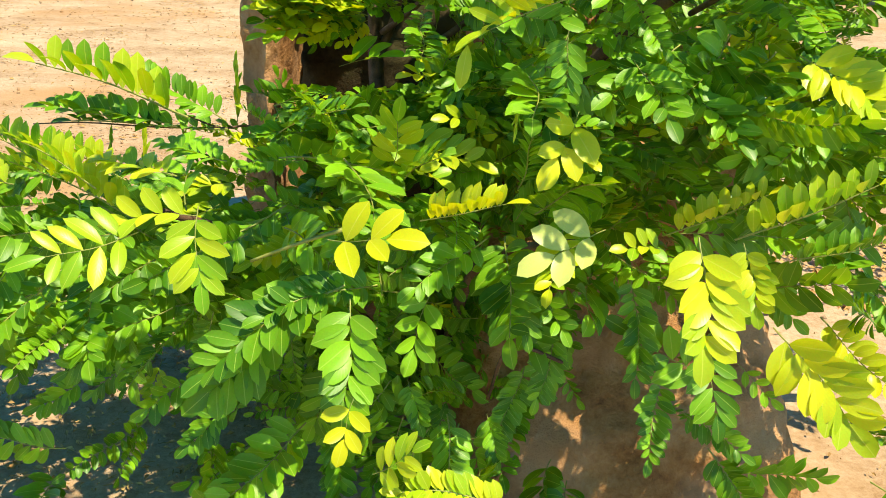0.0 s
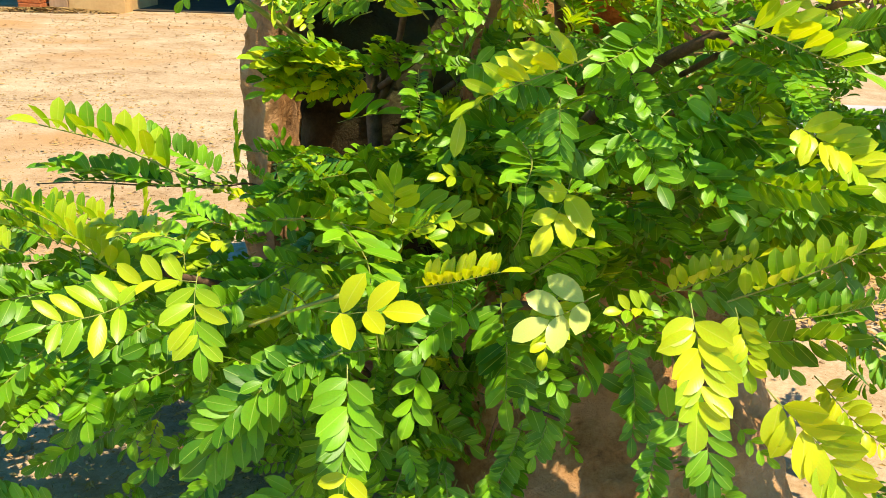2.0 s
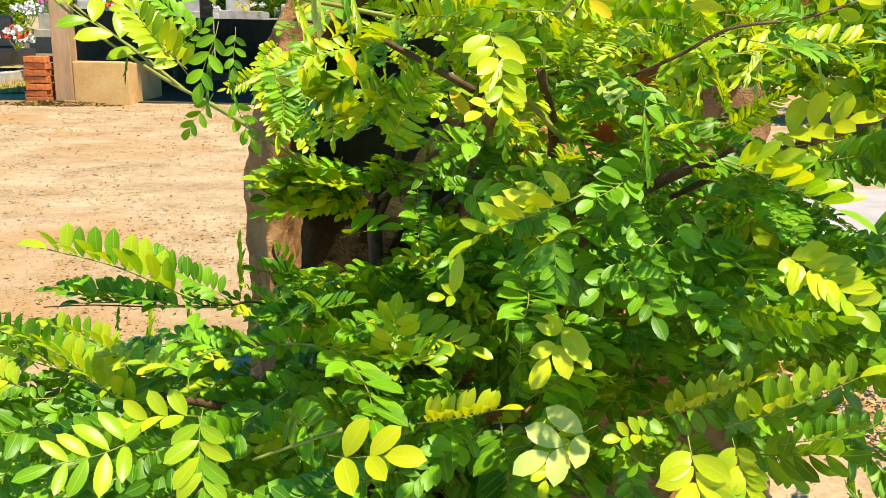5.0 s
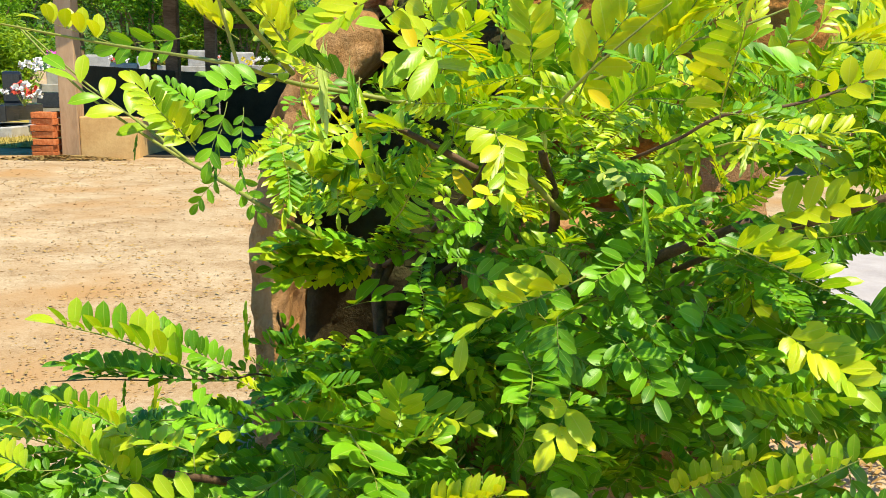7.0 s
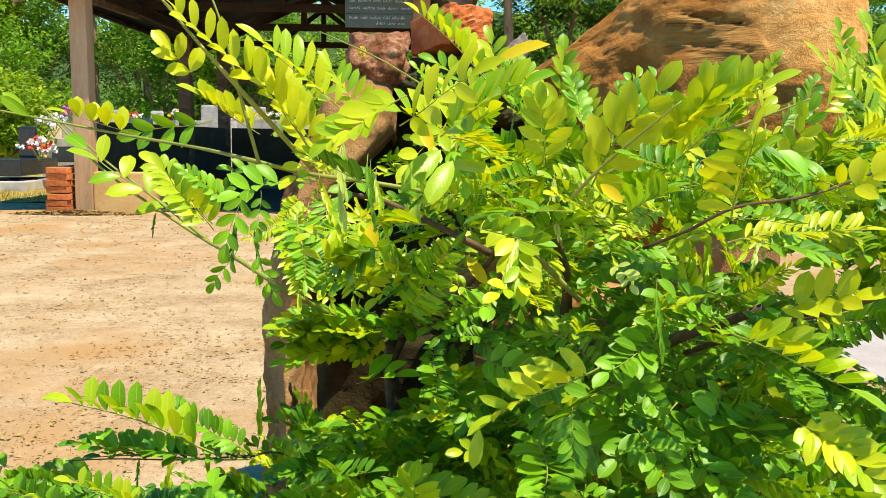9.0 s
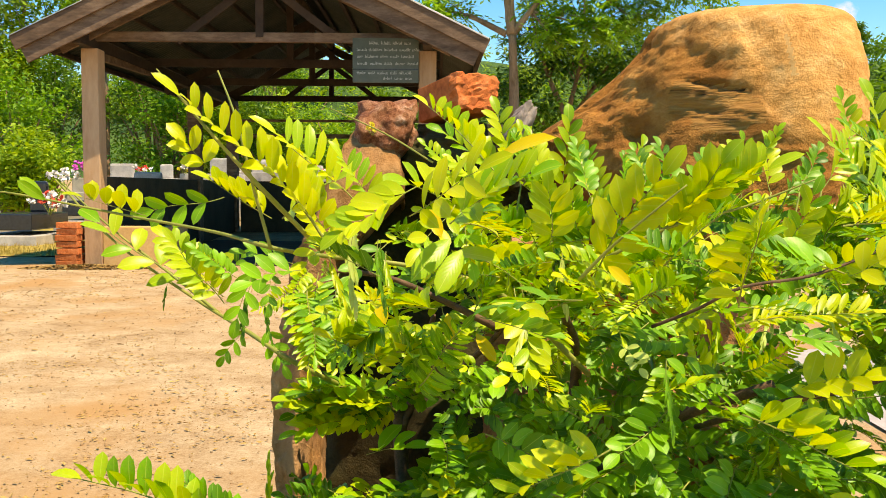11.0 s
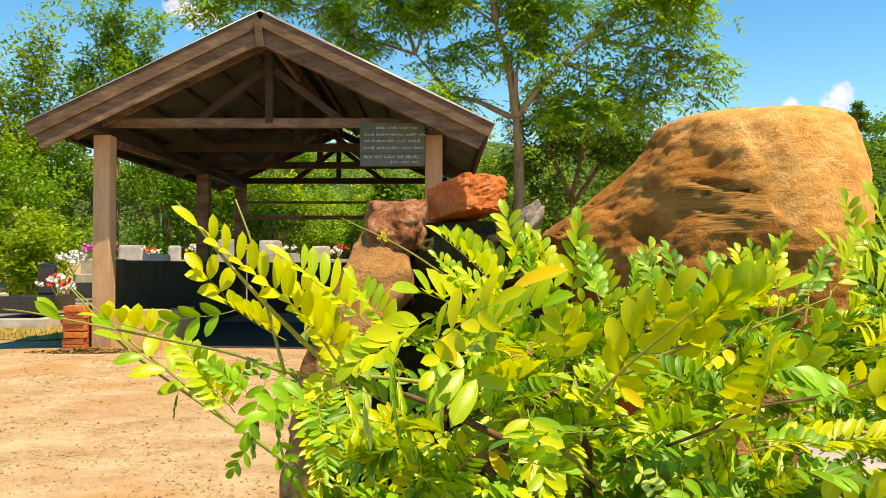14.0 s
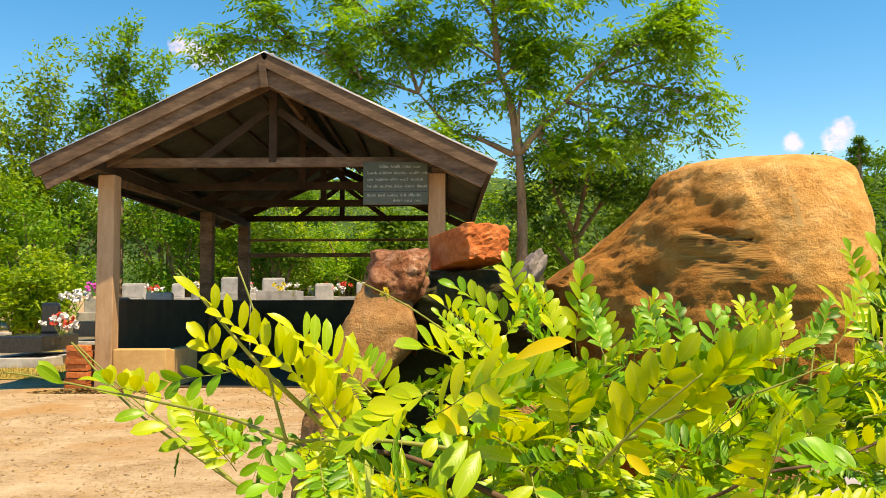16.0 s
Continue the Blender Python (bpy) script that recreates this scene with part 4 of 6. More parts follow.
for i, (x, y, w, h, mat) in enumerate((
        (-13.5, 22.5, 2.0, 4.2, HEDGE_LEAF), (-11.0, 21.0, 1.6, 3.6, TREE_LEAF), (-10.2, 19.0, 1.1, 2.3, HEDGE_LEAF), (-8.4, 24.5, 1.6, 4.4, TREE_LEAF), (-6.6, 25.5, 1.6, 4.0, HEDGE_LEAF),
        (-4.8, 27.0, 1.5, 3.4, HEDGE_LEAF), (-9.2, 17.5, 0.7, 1.8, HEDGE_LEAF), (-12.4, 17.8, 1.2, 2.0, HEDGE_LEAF), (-2.9, 28.0, 1.5, 2.8, HEDGE_LEAF), (-0.5, 24.0, 1.4, 3.2, DARK_LEAF), (0.9, 20.0, 1.2, 2.6, DARK_LEAF),
        (3.2, 21.0, 1.6, 3.2, DARK_LEAF), (5.0, 24.0, 1.8, 3.0, DARK_LEAF), (-1.6, 19.0, 0.8, 3.0, DARK_LEAF), (4.3, 9.6, 1.0, 1.6, DARK_LEAF), (5.8, 10.5, 1.3, 2.0, DARK_LEAF), (3.6, 12.5, 1.3, 2.2, DARK_LEAF), (-7.4, 27.5, 1.8, 5.0, DARK_LEAF), (-5.6, 24.0, 1.0, 3.4, DARK_LEAF), (-9.6, 26.5, 1.6, 4.6, DARK_LEAF), (-3.6, 25.0, 1.2, 3.2, TREE_LEAF), (-12.2, 25.0, 1.5, 4.4, DARK_LEAF), (-1.8, 30.0, 1.8, 4.0, DARK_LEAF), (-6.4, 31.0, 2.0, 5.2, TREE_LEAF))):
    shrub("shrub" if h < 3 else "small_tree", (x, y, ground_height(x, y)), w, h, int(1500 + 1700 * w * h ** 0.5), 0.14, mat, ("dense dark green shrub" if mat == DARK_LEAF else "bright leafy green shrub") + (" behind the pavilion" if y > 18 else " beside the yard"), 40 + i, "tree" if h >= 3 else "shrub")

# wooded hillsides far behind
def hill(name, cx, cy, w, d, h, label, seed, n=9000):
    rr = random.Random(seed)
    bm = bmesh.new()
    def z(x, y):
        q = max(0.0, 1 - ((x - cx) / w) ** 2) ** 0.8 * max(0.0, 1 - ((y - cy) / d) ** 2)
        return h * q + 0.0
    xs, ys = np.linspace(cx - w, cx + w, 70), np.linspace(cy - d, cy + d, 30)
    g = [[bm.verts.new((x, y, z(x, y) + 1.2 * noise.noise(Vector((x * 0.15, y * 0.15, seed))) - 0.5)) for x in xs] for y in ys]
    for a, b in zip(g, g[1:]):
        for i in range(len(xs) - 1):
            bm.faces.new((a[i], a[i + 1], b[i + 1], b[i]))
    tagged(part(name, bm, HILL, smooth=True), label, "hill", kind="structure")
    bm = bmesh.new()
    cs = []
    for i in range(420):
        x, y = rr.uniform(cx - w, cx + w) , rr.uniform(cy - d, cy)
        cs.append((Vector((x, y, z(x, y) + 0.6)), rr.uniform(0.9, 2.2)))
    leaf_cloud(bm, cs, n, 0.5, rr, 1.0, 0.0)
    tagged(part("far_woods", bm, DARK_LEAF if seed % 2 else HEDGE_LEAF), "distant wood covering the hillside", "woods", kind="stuff")


hill("backdrop_hill", 46, 80, 40, 25, 13.6, "wooded green hill in the distance", 3, 36000)
hill("backdrop_slope", -8, 95, 60, 30, 15.0, "bright green far hillside", 4, 36000)
limb_tree("conifer", (30.4, 70, 10.4), (30.4, 70, 13.4), 0.25, [(0.95, (30.4, 70, 13.7), 0.4), (0.75, (29.9, 70, 12.9), 0.4), (0.75, (30.9, 70, 12.9), 0.4), (0.6, (29.7, 70, 12.0), 0.4), (0.6, (31.1, 70, 12.0), 0.4)], 2600, 0.24, DARK_LEAF, "dark conifer on top of the far hill", 51, 0.55)


# ---- the shrub ----
def leaflet(bm, uv, base, out, up, length, width, curl, mat=0, rows=6):
    """One leaflet: an oval blade folded a little along its midrib, with its own UV for the veins."""
    side = out.cross(up).normalized()
    prof = (0.0, 0.56, 0.88, 1.0, 0.98, 0.78, 0.0)
    prev = None
    for i in range(rows + 1):
        v = i / rows
        w = width * 0.5 * prof[i]
        c = base + out * length * v + up * (0.35 * v - curl * v * v) * length * 0.5
        lift = up * w * 0.30
        row = [(c, 0.0)] if w == 0 else [(c - side * w + lift, -1.0), (c, 0.0), (c + side * w + lift, 1.0)]
        cur = [(bm.verts.new(p), (u, v)) for p, u in row]
        if prev:
            if len(prev) == 1:
                fs = [(prev[0], cur[1], cur[0]), (prev[0], cur[2], cur[1])]
            elif len(cur) == 1:
                fs = [(prev[0], prev[1], cur[0]), (prev[1], prev[2], cur[0])]
            else:
                fs = [(prev[0], prev[1], cur[1], cur[0]), (prev[1], prev[2], cur[2], cur[1])]
            for f in fs:
                face = bm.faces.new([q[0] for q in f])
                face.smooth = True
                face.material_index = mat
                for lp, q in zip(face.loops, f):
                    lp[uv].uv = q[1]
        prev = cur


def frond_mesh(name, pairs, blade, wide, fold, bend, mats, seed, angle=62):
    """A feather-shaped compound leaf, one unit long along x, its face to +z; fold lifts the leaflets into a V."""
    rr = random.Random(seed)
    bm = bmesh.new()
    uv = bm.loops.layers.uv.new("blade")
    def mid(s):
        return Vector((s - 0.12 * bend * bend * s, 0.03 * math.sin(s * 5 + seed), 0.25 * bend * s * (1 - s) * 2 - 0.0))
    tube(bm, [mid(i / 9) for i in range(10)], 0.0085, 0.004, 5)
    for f in bm.faces:
        f.material_index = 1
    for i in range(pairs):
        s = 0.10 + 0.86 * (i + 0.5) / pairs
        size = blade * (0.78 + 0.32 * math.sin(math.pi * min(1, s * 0.9 + 0.1))) * rr.uniform(0.9, 1.1)
        for sd in (-1, 1):
            p = mid(min(1, s + 0.018 * sd + rr.uniform(-0.008, 0.008)))
            a = radians(angle - 14 * s + rr.uniform(-8, 8))
            fo = radians(fold + rr.uniform(-14, 14))
            out = Vector((math.cos(a), sd * math.sin(a) * math.cos(fo), math.sin(a) * math.sin(fo)))
            up = Vector((0, -sd * math.sin(fo), math.cos(fo)))
            up = (up + Vector((rr.uniform(-0.25, 0.25), rr.uniform(-0.2, 0.2), 0))).normalized()
            up = (up - out * up.dot(out)).normalized()
            leaflet(bm, uv, p, out, up, size, size * wide * rr.uniform(0.9, 1.1), rr.uniform(0.1, 0.8))
    e = mid(1.0)
    leaflet(bm, uv, e, Vector((1, 0, -0.1)).normalized(), Vector((0.1, 0, 1)).normalized(), blade * 0.95, blade * wide, 0.5)
    bmesh.ops.scale(bm, vec=[1 / (1 + 0.8 * blade)] * 3, verts=bm.verts)
    return mesh_of(name, bm, mats)


FRONDS = {}
SHAPES = (  # pairs, blade, width, fold, bend, angle
    (9, 0.27, 0.46, 10, 0.3, 64), (10, 0.235, 0.46, 20, 0.5, 64), (11, 0.22, 0.44, 34, 0.2, 64), (7, 0.27, 0.50, 14, -0.3, 62),
    (11, 0.32, 0.34, 50, 0.3, 66), (13, 0.20, 0.48, 22, 0.6, 68), (5, 0.36, 0.46, 10, 0.4, 54), (9, 0.25, 0.46, -14, 0.5, 62),
    (11, 0.175, 0.52, 72, 0.15, 74), (3, 0.38, 0.47, 12, 0.3, 50), (15, 0.23, 0.24, 16, 0.4, 62), (11, 0.15, 0.46, 30, 0.1, 68),
    (9, 0.30, 0.42, 58, 0.2, 60), (6, 0.30, 0.44, 8, 0.5, 52), (7, 0.30, 0.17, 10, 0.3, 13), (1, 0.9, 0.4, 0, 0, 0), (11, 0.175, 0.44, 44, 0.3, 60), (11, 0.165, 0.36, 38, 0.3, 54),
    (4, 0.46, 0.42, 5, 0.2, 58), (4, 0.45, 0.34, 8, 0.2, 62), (3, 0.50, 0.50, 28, 0.2, 60), (2, 0.75, 0.50, 20, 0.1, 58), (8, 0.24, 0.42, 62, 0.05, 78), (6, 0.38, 0.50, 16, 0.3, 58), (6, 0.36, 0.42, 48, 0.1, 52), (9, 0.28, 0.36, 64, 0.1, 70), (5, 0.30, 0.46, 14, 0.2, 56), (7, 0.34, 0.30, 35, 0.2, 64), (4, 0.36, 0.50, 58, 0.1, 80), (6, 0.30, 0.42, 26, 0.3, 58), (5, 0.32, 0.44, 34, -0.3, 54), (4, 0.24, 0.48, 10, 0.0, 62), (6, 0.36, 0.33, 56, 0.1, 60))
for tone, mat in (("green", LEAF), ("young", LEAF_YOUNG), ("yellowing", LEAF_TURNING), ("pale", LEAF_PALE), ("gold", LEAF_YELLOW)):
    FRONDS[tone] = [frond_mesh("compound_leaf_" + tone, *q[:5], [mat, STEM_GREEN], 3 * i + len(tone), q[5]) for i, q in enumerate(SHAPES)]
    bm = bmesh.new()
    leaflet(bm, bm.loops.layers.uv.new("blade"), Vector(), Vector((1, 0, 0)), Vector((0, 0, 1)), 1.0, 0.34, 0.5)
    FRONDS[tone][15] = mesh_of("single_leaf_" + tone, bm, mat)


def axes(base, tip, face, length=None):
    """The pose of a frond from its foot to its tip with its upper side towards face."""
    base, tip, face = Vector(base), Vector(tip), Vector(face)
    x = (tip - base).normalized()
    z = (face - x * face.dot(x)).normalized()
    y = z.cross(x)
    s = length or (tip - base).length
    return Matrix(((x.x * s, y.x * s, z.x * s, base.x), (x.y * s, y.y * s, z.y * s, base.y), (x.z * s, y.z * s, z.z * s, base.z), (0, 0, 0, 1)))


shrub_at = Vector((0.0, 1.2, 0.0))
bush = empty("shrub", Matrix.Translation(shrub_at), "dense green shrub with feathery compound leaves before stones", "shrub")


def frond(base, tip, face, tone="green", kind=0):
    ob = new("compound_leaf", FRONDS[tone][kind % len(FRONDS[tone])])
    ob.parent = bush
    ob.matrix_local = Matrix.Translation(-shrub_at) @ axes(base, tip, face)
    return ob


def branch(pts, r0, r1, mat=STEM_BROWN):
    bm = bmesh.new()
    tube(bm, [p - shrub_at for p in spline(pts, 6)], r0, r1, 7, 0.2)
    return part("branch", bm, mat, bush, smooth=True)

# stems
branch([(-0.04, 1.3, -0.02), (-0.09, 1.36, 0.3), (-0.115, 1.39, 0.5), (-0.122, 1.39, 0.64)], 0.016, 0.011)
branch([(-0.115, 1.39, 0.56), (-0.09, 1.385, 0.62), (-0.075, 1.37, 0.69), (-0.06, 1.3, 0.76)], 0.008, 0.004)
branch([(-0.04, 1.3, -0.02), (0.03, 1.25, 0.25), (0.1, 1.1, 0.5), (0.2, 0.95, 0.68), (0.3, 0.85, 0.76)], 0.014, 0.005)
branch([(-0.02, 1.3, -0.02), (-0.1, 1.15, 0.2), (-0.2, 1.0, 0.38), (-0.3, 0.85, 0.48)], 0.012, 0.004)
branch([(0.0, 1.3, -0.02), (0.02, 1.1, 0.25), (0.05, 0.9, 0.42), (0.12, 0.75, 0.5)], 0.012, 0.004)
branch([(0.02, 1.3, -0.02), (0.12, 1.3, 0.4), (0.14, 1.15, 0.7), (0.1, 0.95, 0.82)], 0.013, 0.005)
branch([(-0.125, 1.37, 0.592), (-0.165, 1.25, 0.647), (-0.224, 1.06, 0.732), (-0.297, 1.1, 0.766), (-0.384, 1.17, 0.797), (-0.508, 1.2, 0.873), (-0.605, 1.22, 0.964)], 0.0045, 0.0013, STEM_GREEN)
branch([(-0.348, 1.15, 0.782), (-0.421, 1.17, 0.833), (-0.507, 1.2, 0.888), (-0.597, 1.22, 0.96)], 0.0025, 0.001, STEM_GREEN)
branch([(0.13, 0.95, 0.746), (0.045, 0.9, 0.83), (-0.016, 0.87, 0.864), (-0.09, 0.85, 0.88), (-0.146, 0.8, 0.89), (-0.177, 0.72, 0.903), (-0.244, 0.78, 0.913), (-0.34, 0.82, 0.926), (-0.458, 0.84, 0.946), (-0.499, 0.85, 0.95)], 0.0034, 0.0007, STEM_GREEN)
branch([(0.027, 0.92, 0.802), (-0.034, 0.9, 0.835), (-0.093, 0.88, 0.862), (-0.15, 0.86, 0.87)], 0.0045, 0.002, STEM_BROWN)
branch([(0.167, 0.8, 0.825), (0.204, 0.78, 0.845), (0.239, 0.76, 0.868), (0.303, 0.77, 0.878), (0.376, 0.8, 0.899), (0.423, 0.82, 0.919)], 0.0019, 0.0012, STEM_BROWN)
branch([(0.091, 0.75, 0.874), (0.114, 0.74, 0.901), (0.141, 0.73, 0.927), (0.177, 0.72, 0.959)], 0.0019, 0.0007, STEM_GREEN)
branch([(0.12, 0.78, 0.892), (0.175, 0.77, 0.921), (0.238, 0.76, 0.94), (0.303, 0.76, 0.966)], 0.0019, 0.0007, STEM_GREEN)
branch([(0.251, 0.95, 0.688), (0.29, 0.8, 0.753), (0.32, 0.76, 0.773), (0.345, 0.74, 0.787), (0.377, 0.74, 0.8), (0.416, 0.74, 0.81)], 0.0035, 0.003, STEM_BROWN)
branch([(-0.305, 1.0, 0.545), (-0.271, 1.02, 0.527), (-0.239, 1.06, 0.519), (-0.183, 1.2, 0.446)], 0.0008, 0.002, STEM_BROWN)
branch([(-0.478, 0.98, 0.533), (-0.418, 0.98, 0.537), (-0.339, 1.0, 0.53), (-0.269, 1.04, 0.522)], 0.0006, 0.0013, STEM_BROWN)
branch([(-0.082, 0.66, 0.537), (-0.119, 0.66, 0.523), (-0.16, 0.67, 0.502)], 0.0018, 0.0012, STEM_GREEN)
branch([(-0.173, 0.7, 0.903), (-0.185, 0.69, 0.956), (-0.199, 0.69, 1.012), (-0.216, 0.7, 1.051)], 0.0016, 0.0007, STEM_GREEN)
branch([(-0.138, 0.75, 0.898), (-0.18, 0.67, 0.961), (-0.214, 0.66, 1.001), (-0.253, 0.66, 1.047)], 0.0025, 0.0007, STEM_GREEN)
branch([(-0.05, 1.0, 0.985), (-0.108, 1.05, 1.02), (-0.187, 1.1, 1.057)], 0.0012, 0.0007, STEM_GREEN)
branch([(-0.031, 1.3, 0.59), (0.039, 1.35, 0.636), (0.113, 1.4, 0.675), (0.149, 1.4, 0.722)], 0.006, 0.004, STEM_BROWN)
branch([(-0.108, 1.38, 0.599), (-0.05, 1.3, 0.652), (0.023, 1.1, 0.756), (0.05, 0.95, 0.831)], 0.005, 0.003, STEM_BROWN)
branch([(0.134, 0.8, 0.346), (0.074, 0.8, 0.363), (0.057, 0.85, 0.271)], 0.002, 0.002, STEM_BROWN)
# low sprays
frond((-0.085, 0.68, 0.482), (-0.21, 0.61, 0.408), (0, -0.65, 0.8), "green", 1)
frond((-0.058, 0.7, 0.474), (-0.162, 0.63, 0.461), (0, -0.65, 0.8), "green", 5)
frond((0.036, 0.72, 0.513), (-0.035, 0.66, 0.477), (0, -0.65, 0.8), "green", 3)
frond((0.208, 0.66, 0.523), (0.184, 0.64, 0.54), (0.05, -1, 0.14), "green", 9)
frond((0.354, 0.74, 0.437), (0.414, 0.66, 0.392), (0.05, -1, 0.14), "young", 1)
frond((0.191, 0.8, 0.451), (0.194, 0.74, 0.345), (0.05, -1, 0.14), "green", 2)
frond((0.294, 0.76, 0.375), (0.329, 0.72, 0.351), (0, -0.9, -0.1), "green", 9)
frond((0.066, 0.63, 0.299), (-0.046, 0.6, 0.329), (0, -0.65, 0.8), "young", 5)
frond((0.247, 0.86, 0.302), (0.226, 0.78, 0.224), (0.05, -1, 0.14), "green", 1)
frond((0.092, 0.84, 0.321), (0.057, 0.78, 0.231), (0.05, -1, 0.14), "green", 5)
frond((0.122, 0.82, 0.375), (0.101, 0.78, 0.296), (0.05, -1, 0.14), "green", 0)
frond((-0.326, 0.84, 0.36), (-0.414, 0.76, 0.378), (0, -0.65, 0.8), "green", 1)
frond((-0.274, 0.8, 0.395), (-0.362, 0.74, 0.366), (0, -0.65, 0.8), "green", 3)
frond((-0.378, 0.8, 0.397), (-0.44, 0.74, 0.393), (0, -0.25, 1), "young", 1)
# far sprays over the sand
frond((-0.296, 0.98, 0.55), (-0.506, 1.0, 0.611), (0, -0.25, 1), "young", 22)
frond((-0.262, 1.0, 0.538), (-0.375, 1.02, 0.602), (-0.5, -0.4, 0.9), "green", 2)
frond((-0.326, 1.0, 0.532), (-0.485, 0.98, 0.555), (0, -0.25, 1), "green", 2)
frond((-0.264, 1.02, 0.526), (-0.457, 0.98, 0.536), (0, -0.25, 1), "green", 11)
frond((-0.352, 0.92, 0.49), (-0.474, 0.95, 0.527), (0, -0.25, 1), "young", 22)
frond((-0.295, 0.8, 0.486), (-0.431, 0.78, 0.559), (0, -0.25, 1), "young", 22)
frond((-0.194, 1.0, 0.52), (-0.252, 1.02, 0.558), (0, -0.25, 1), "young", 22)
frond((-0.273, 1.1, 0.509), (-0.267, 1.1, 0.605), (0.05, -1, 0.14), "young", 14)
frond((-0.266, 0.85, 0.481), (-0.291, 0.95, 0.54), (0.05, -1, 0.14), "green", 9)
frond((-0.404, 1.1, 0.411), (-0.388, 1.1, 0.513), (0.05, -1, 0.14), "young", 14)
frond((-0.34, 1.1, 0.453), (-0.343, 1.1, 0.522), (0.05, -1, 0.14), "young", 14)
frond((-0.393, 1.0, 0.537), (-0.401, 1.0, 0.488), (0.05, -1, 0.14), "green", 14)
frond((-0.208, 0.8, 0.551), (-0.294, 0.84, 0.558), (0, -0.25, 1), "green", 3)
frond((-0.247, 0.76, 0.544), (-0.344, 0.8, 0.549), (0, -0.25, 1), "young", 0)
frond((-0.302, 0.72, 0.545), (-0.411, 0.76, 0.587), (0, -0.25, 1), "young", 22)
frond((-0.36, 0.76, 0.548), (-0.465, 0.8, 0.582), (0, -0.25, 1), "green", 22)
frond((-0.364, 0.7, 0.553), (-0.446, 0.74, 0.555), (0, -0.65, 0.8), "young", 3)
# middle
frond((0.096, 0.72, 0.694), (0.091, 0.7, 0.629), (0.05, -1, 0.14), "green", 6)
frond((0.059, 0.7, 0.654), (0.052, 0.68, 0.611), (0.05, -1, 0.14), "young", 14)
frond((-0.039, 0.78, 0.545), (0.004, 0.7, 0.597), (0, -0.65, 0.8), "green", 9)
frond((-0.056, 0.78, 0.597), (-0.092, 0.72, 0.597), (0, -0.65, 0.8), "green", 9)
frond((0.159, 0.76, 0.668), (0.184, 0.68, 0.618), (0.05, -1, 0.14), "green", 6)
frond((0.207, 0.76, 0.642), (0.246, 0.68, 0.607), (0, -0.65, 0.8), "green", 6)
frond((0.21, 0.8, 0.675), (0.123, 0.72, 0.633), (0, -0.65, 0.8), "green", 0)
frond((0.258, 0.82, 0.682), (0.183, 0.72, 0.629), (0.05, -1, 0.14), "green", 0)
frond((0.298, 0.82, 0.671), (0.229, 0.74, 0.628), (0, -0.65, 0.8), "green", 3)
frond((0.153, 0.8, 0.724), (0.185, 0.74, 0.669), (0.05, -1, 0.14), "green", 1)
frond((0.189, 0.8, 0.746), (0.115, 0.72, 0.715), (0, -0.65, 0.8), "green", 0)
frond((0.27, 0.82, 0.744), (0.164, 0.76, 0.768), (0, -0.25, 1), "green", 3)
frond((0.338, 0.84, 0.747), (0.232, 0.76, 0.728), (0, -0.65, 0.8), "green", 1)
frond((0.301, 0.84, 0.712), (0.33, 0.76, 0.666), (0, -0.65, 0.8), "green", 1)
frond((0.37, 0.86, 0.661), (0.43, 0.82, 0.667), (0, -0.25, 1), "green", 2)
frond((0.397, 0.9, 0.613), (0.493, 0.9, 0.627), (0, -0.25, 1), "green", 2)
frond((0.407, 0.9, 0.574), (0.468, 0.86, 0.565), (0, -0.25, 1), "green", 2)
frond((0.354, 0.78, 0.773), (0.274, 0.74, 0.763), (0, -0.65, 0.8), "young", 9)
frond((0.158, 0.78, 0.765), (0.217, 0.74, 0.792), (0, -0.25, 1), "young", 3)
frond((0.241, 0.8, 0.769), (0.163, 0.76, 0.789), (0, -0.65, 0.8), "green", 9)
# leaves low beside the upright stone
frond((-0.25, 1.12, 0.469), (-0.33, 1.08, 0.513), (0, -0.25, 1), "young", 1)
frond((-0.254, 1.1, 0.444), (-0.334, 1.04, 0.481), (0, -0.65, 0.8), "green", 3)
frond((-0.249, 1.15, 0.466), (-0.311, 1.15, 0.506), (0, -0.25, 1), "green", 9)
frond((-0.258, 1.05, 0.448), (-0.338, 0.98, 0.453), (0, -0.25, 1), "young", 6)
frond((-0.226, 1.2, 0.44), (-0.287, 1.18, 0.48), (0, -0.65, 0.8), "young", 13)
frond((-0.237, 1.05, 0.417), (-0.297, 1.0, 0.4), (0, -0.65, 0.8), "green", 1)
frond((-0.193, 1.2, 0.449), (-0.259, 1.2, 0.482), (0, -0.25, 1), "young", 9)
frond((-0.149, 1.25, 0.468), (-0.225, 1.2, 0.492), (0, -0.25, 1), "green", 6)
frond((-0.275, 1.0, 0.438), (-0.337, 0.95, 0.416), (0, -0.25, 1), "young", 3)
frond((-0.18, 1.3, 0.615), (-0.268, 1.26, 0.634), (0, -0.25, 1), "young", 1)
frond((-0.206, 1.3, 0.632), (-0.271, 1.24, 0.664), (0, -0.25, 1), "young", 6)
frond((-0.156, 1.32, 0.625), (-0.206, 1.3, 0.65), (0, -0.25, 1), "young", 13)
frond((-0.139, 1.32, 0.629), (-0.171, 1.3, 0.668), (0, -0.65, 0.8), "young", 6)
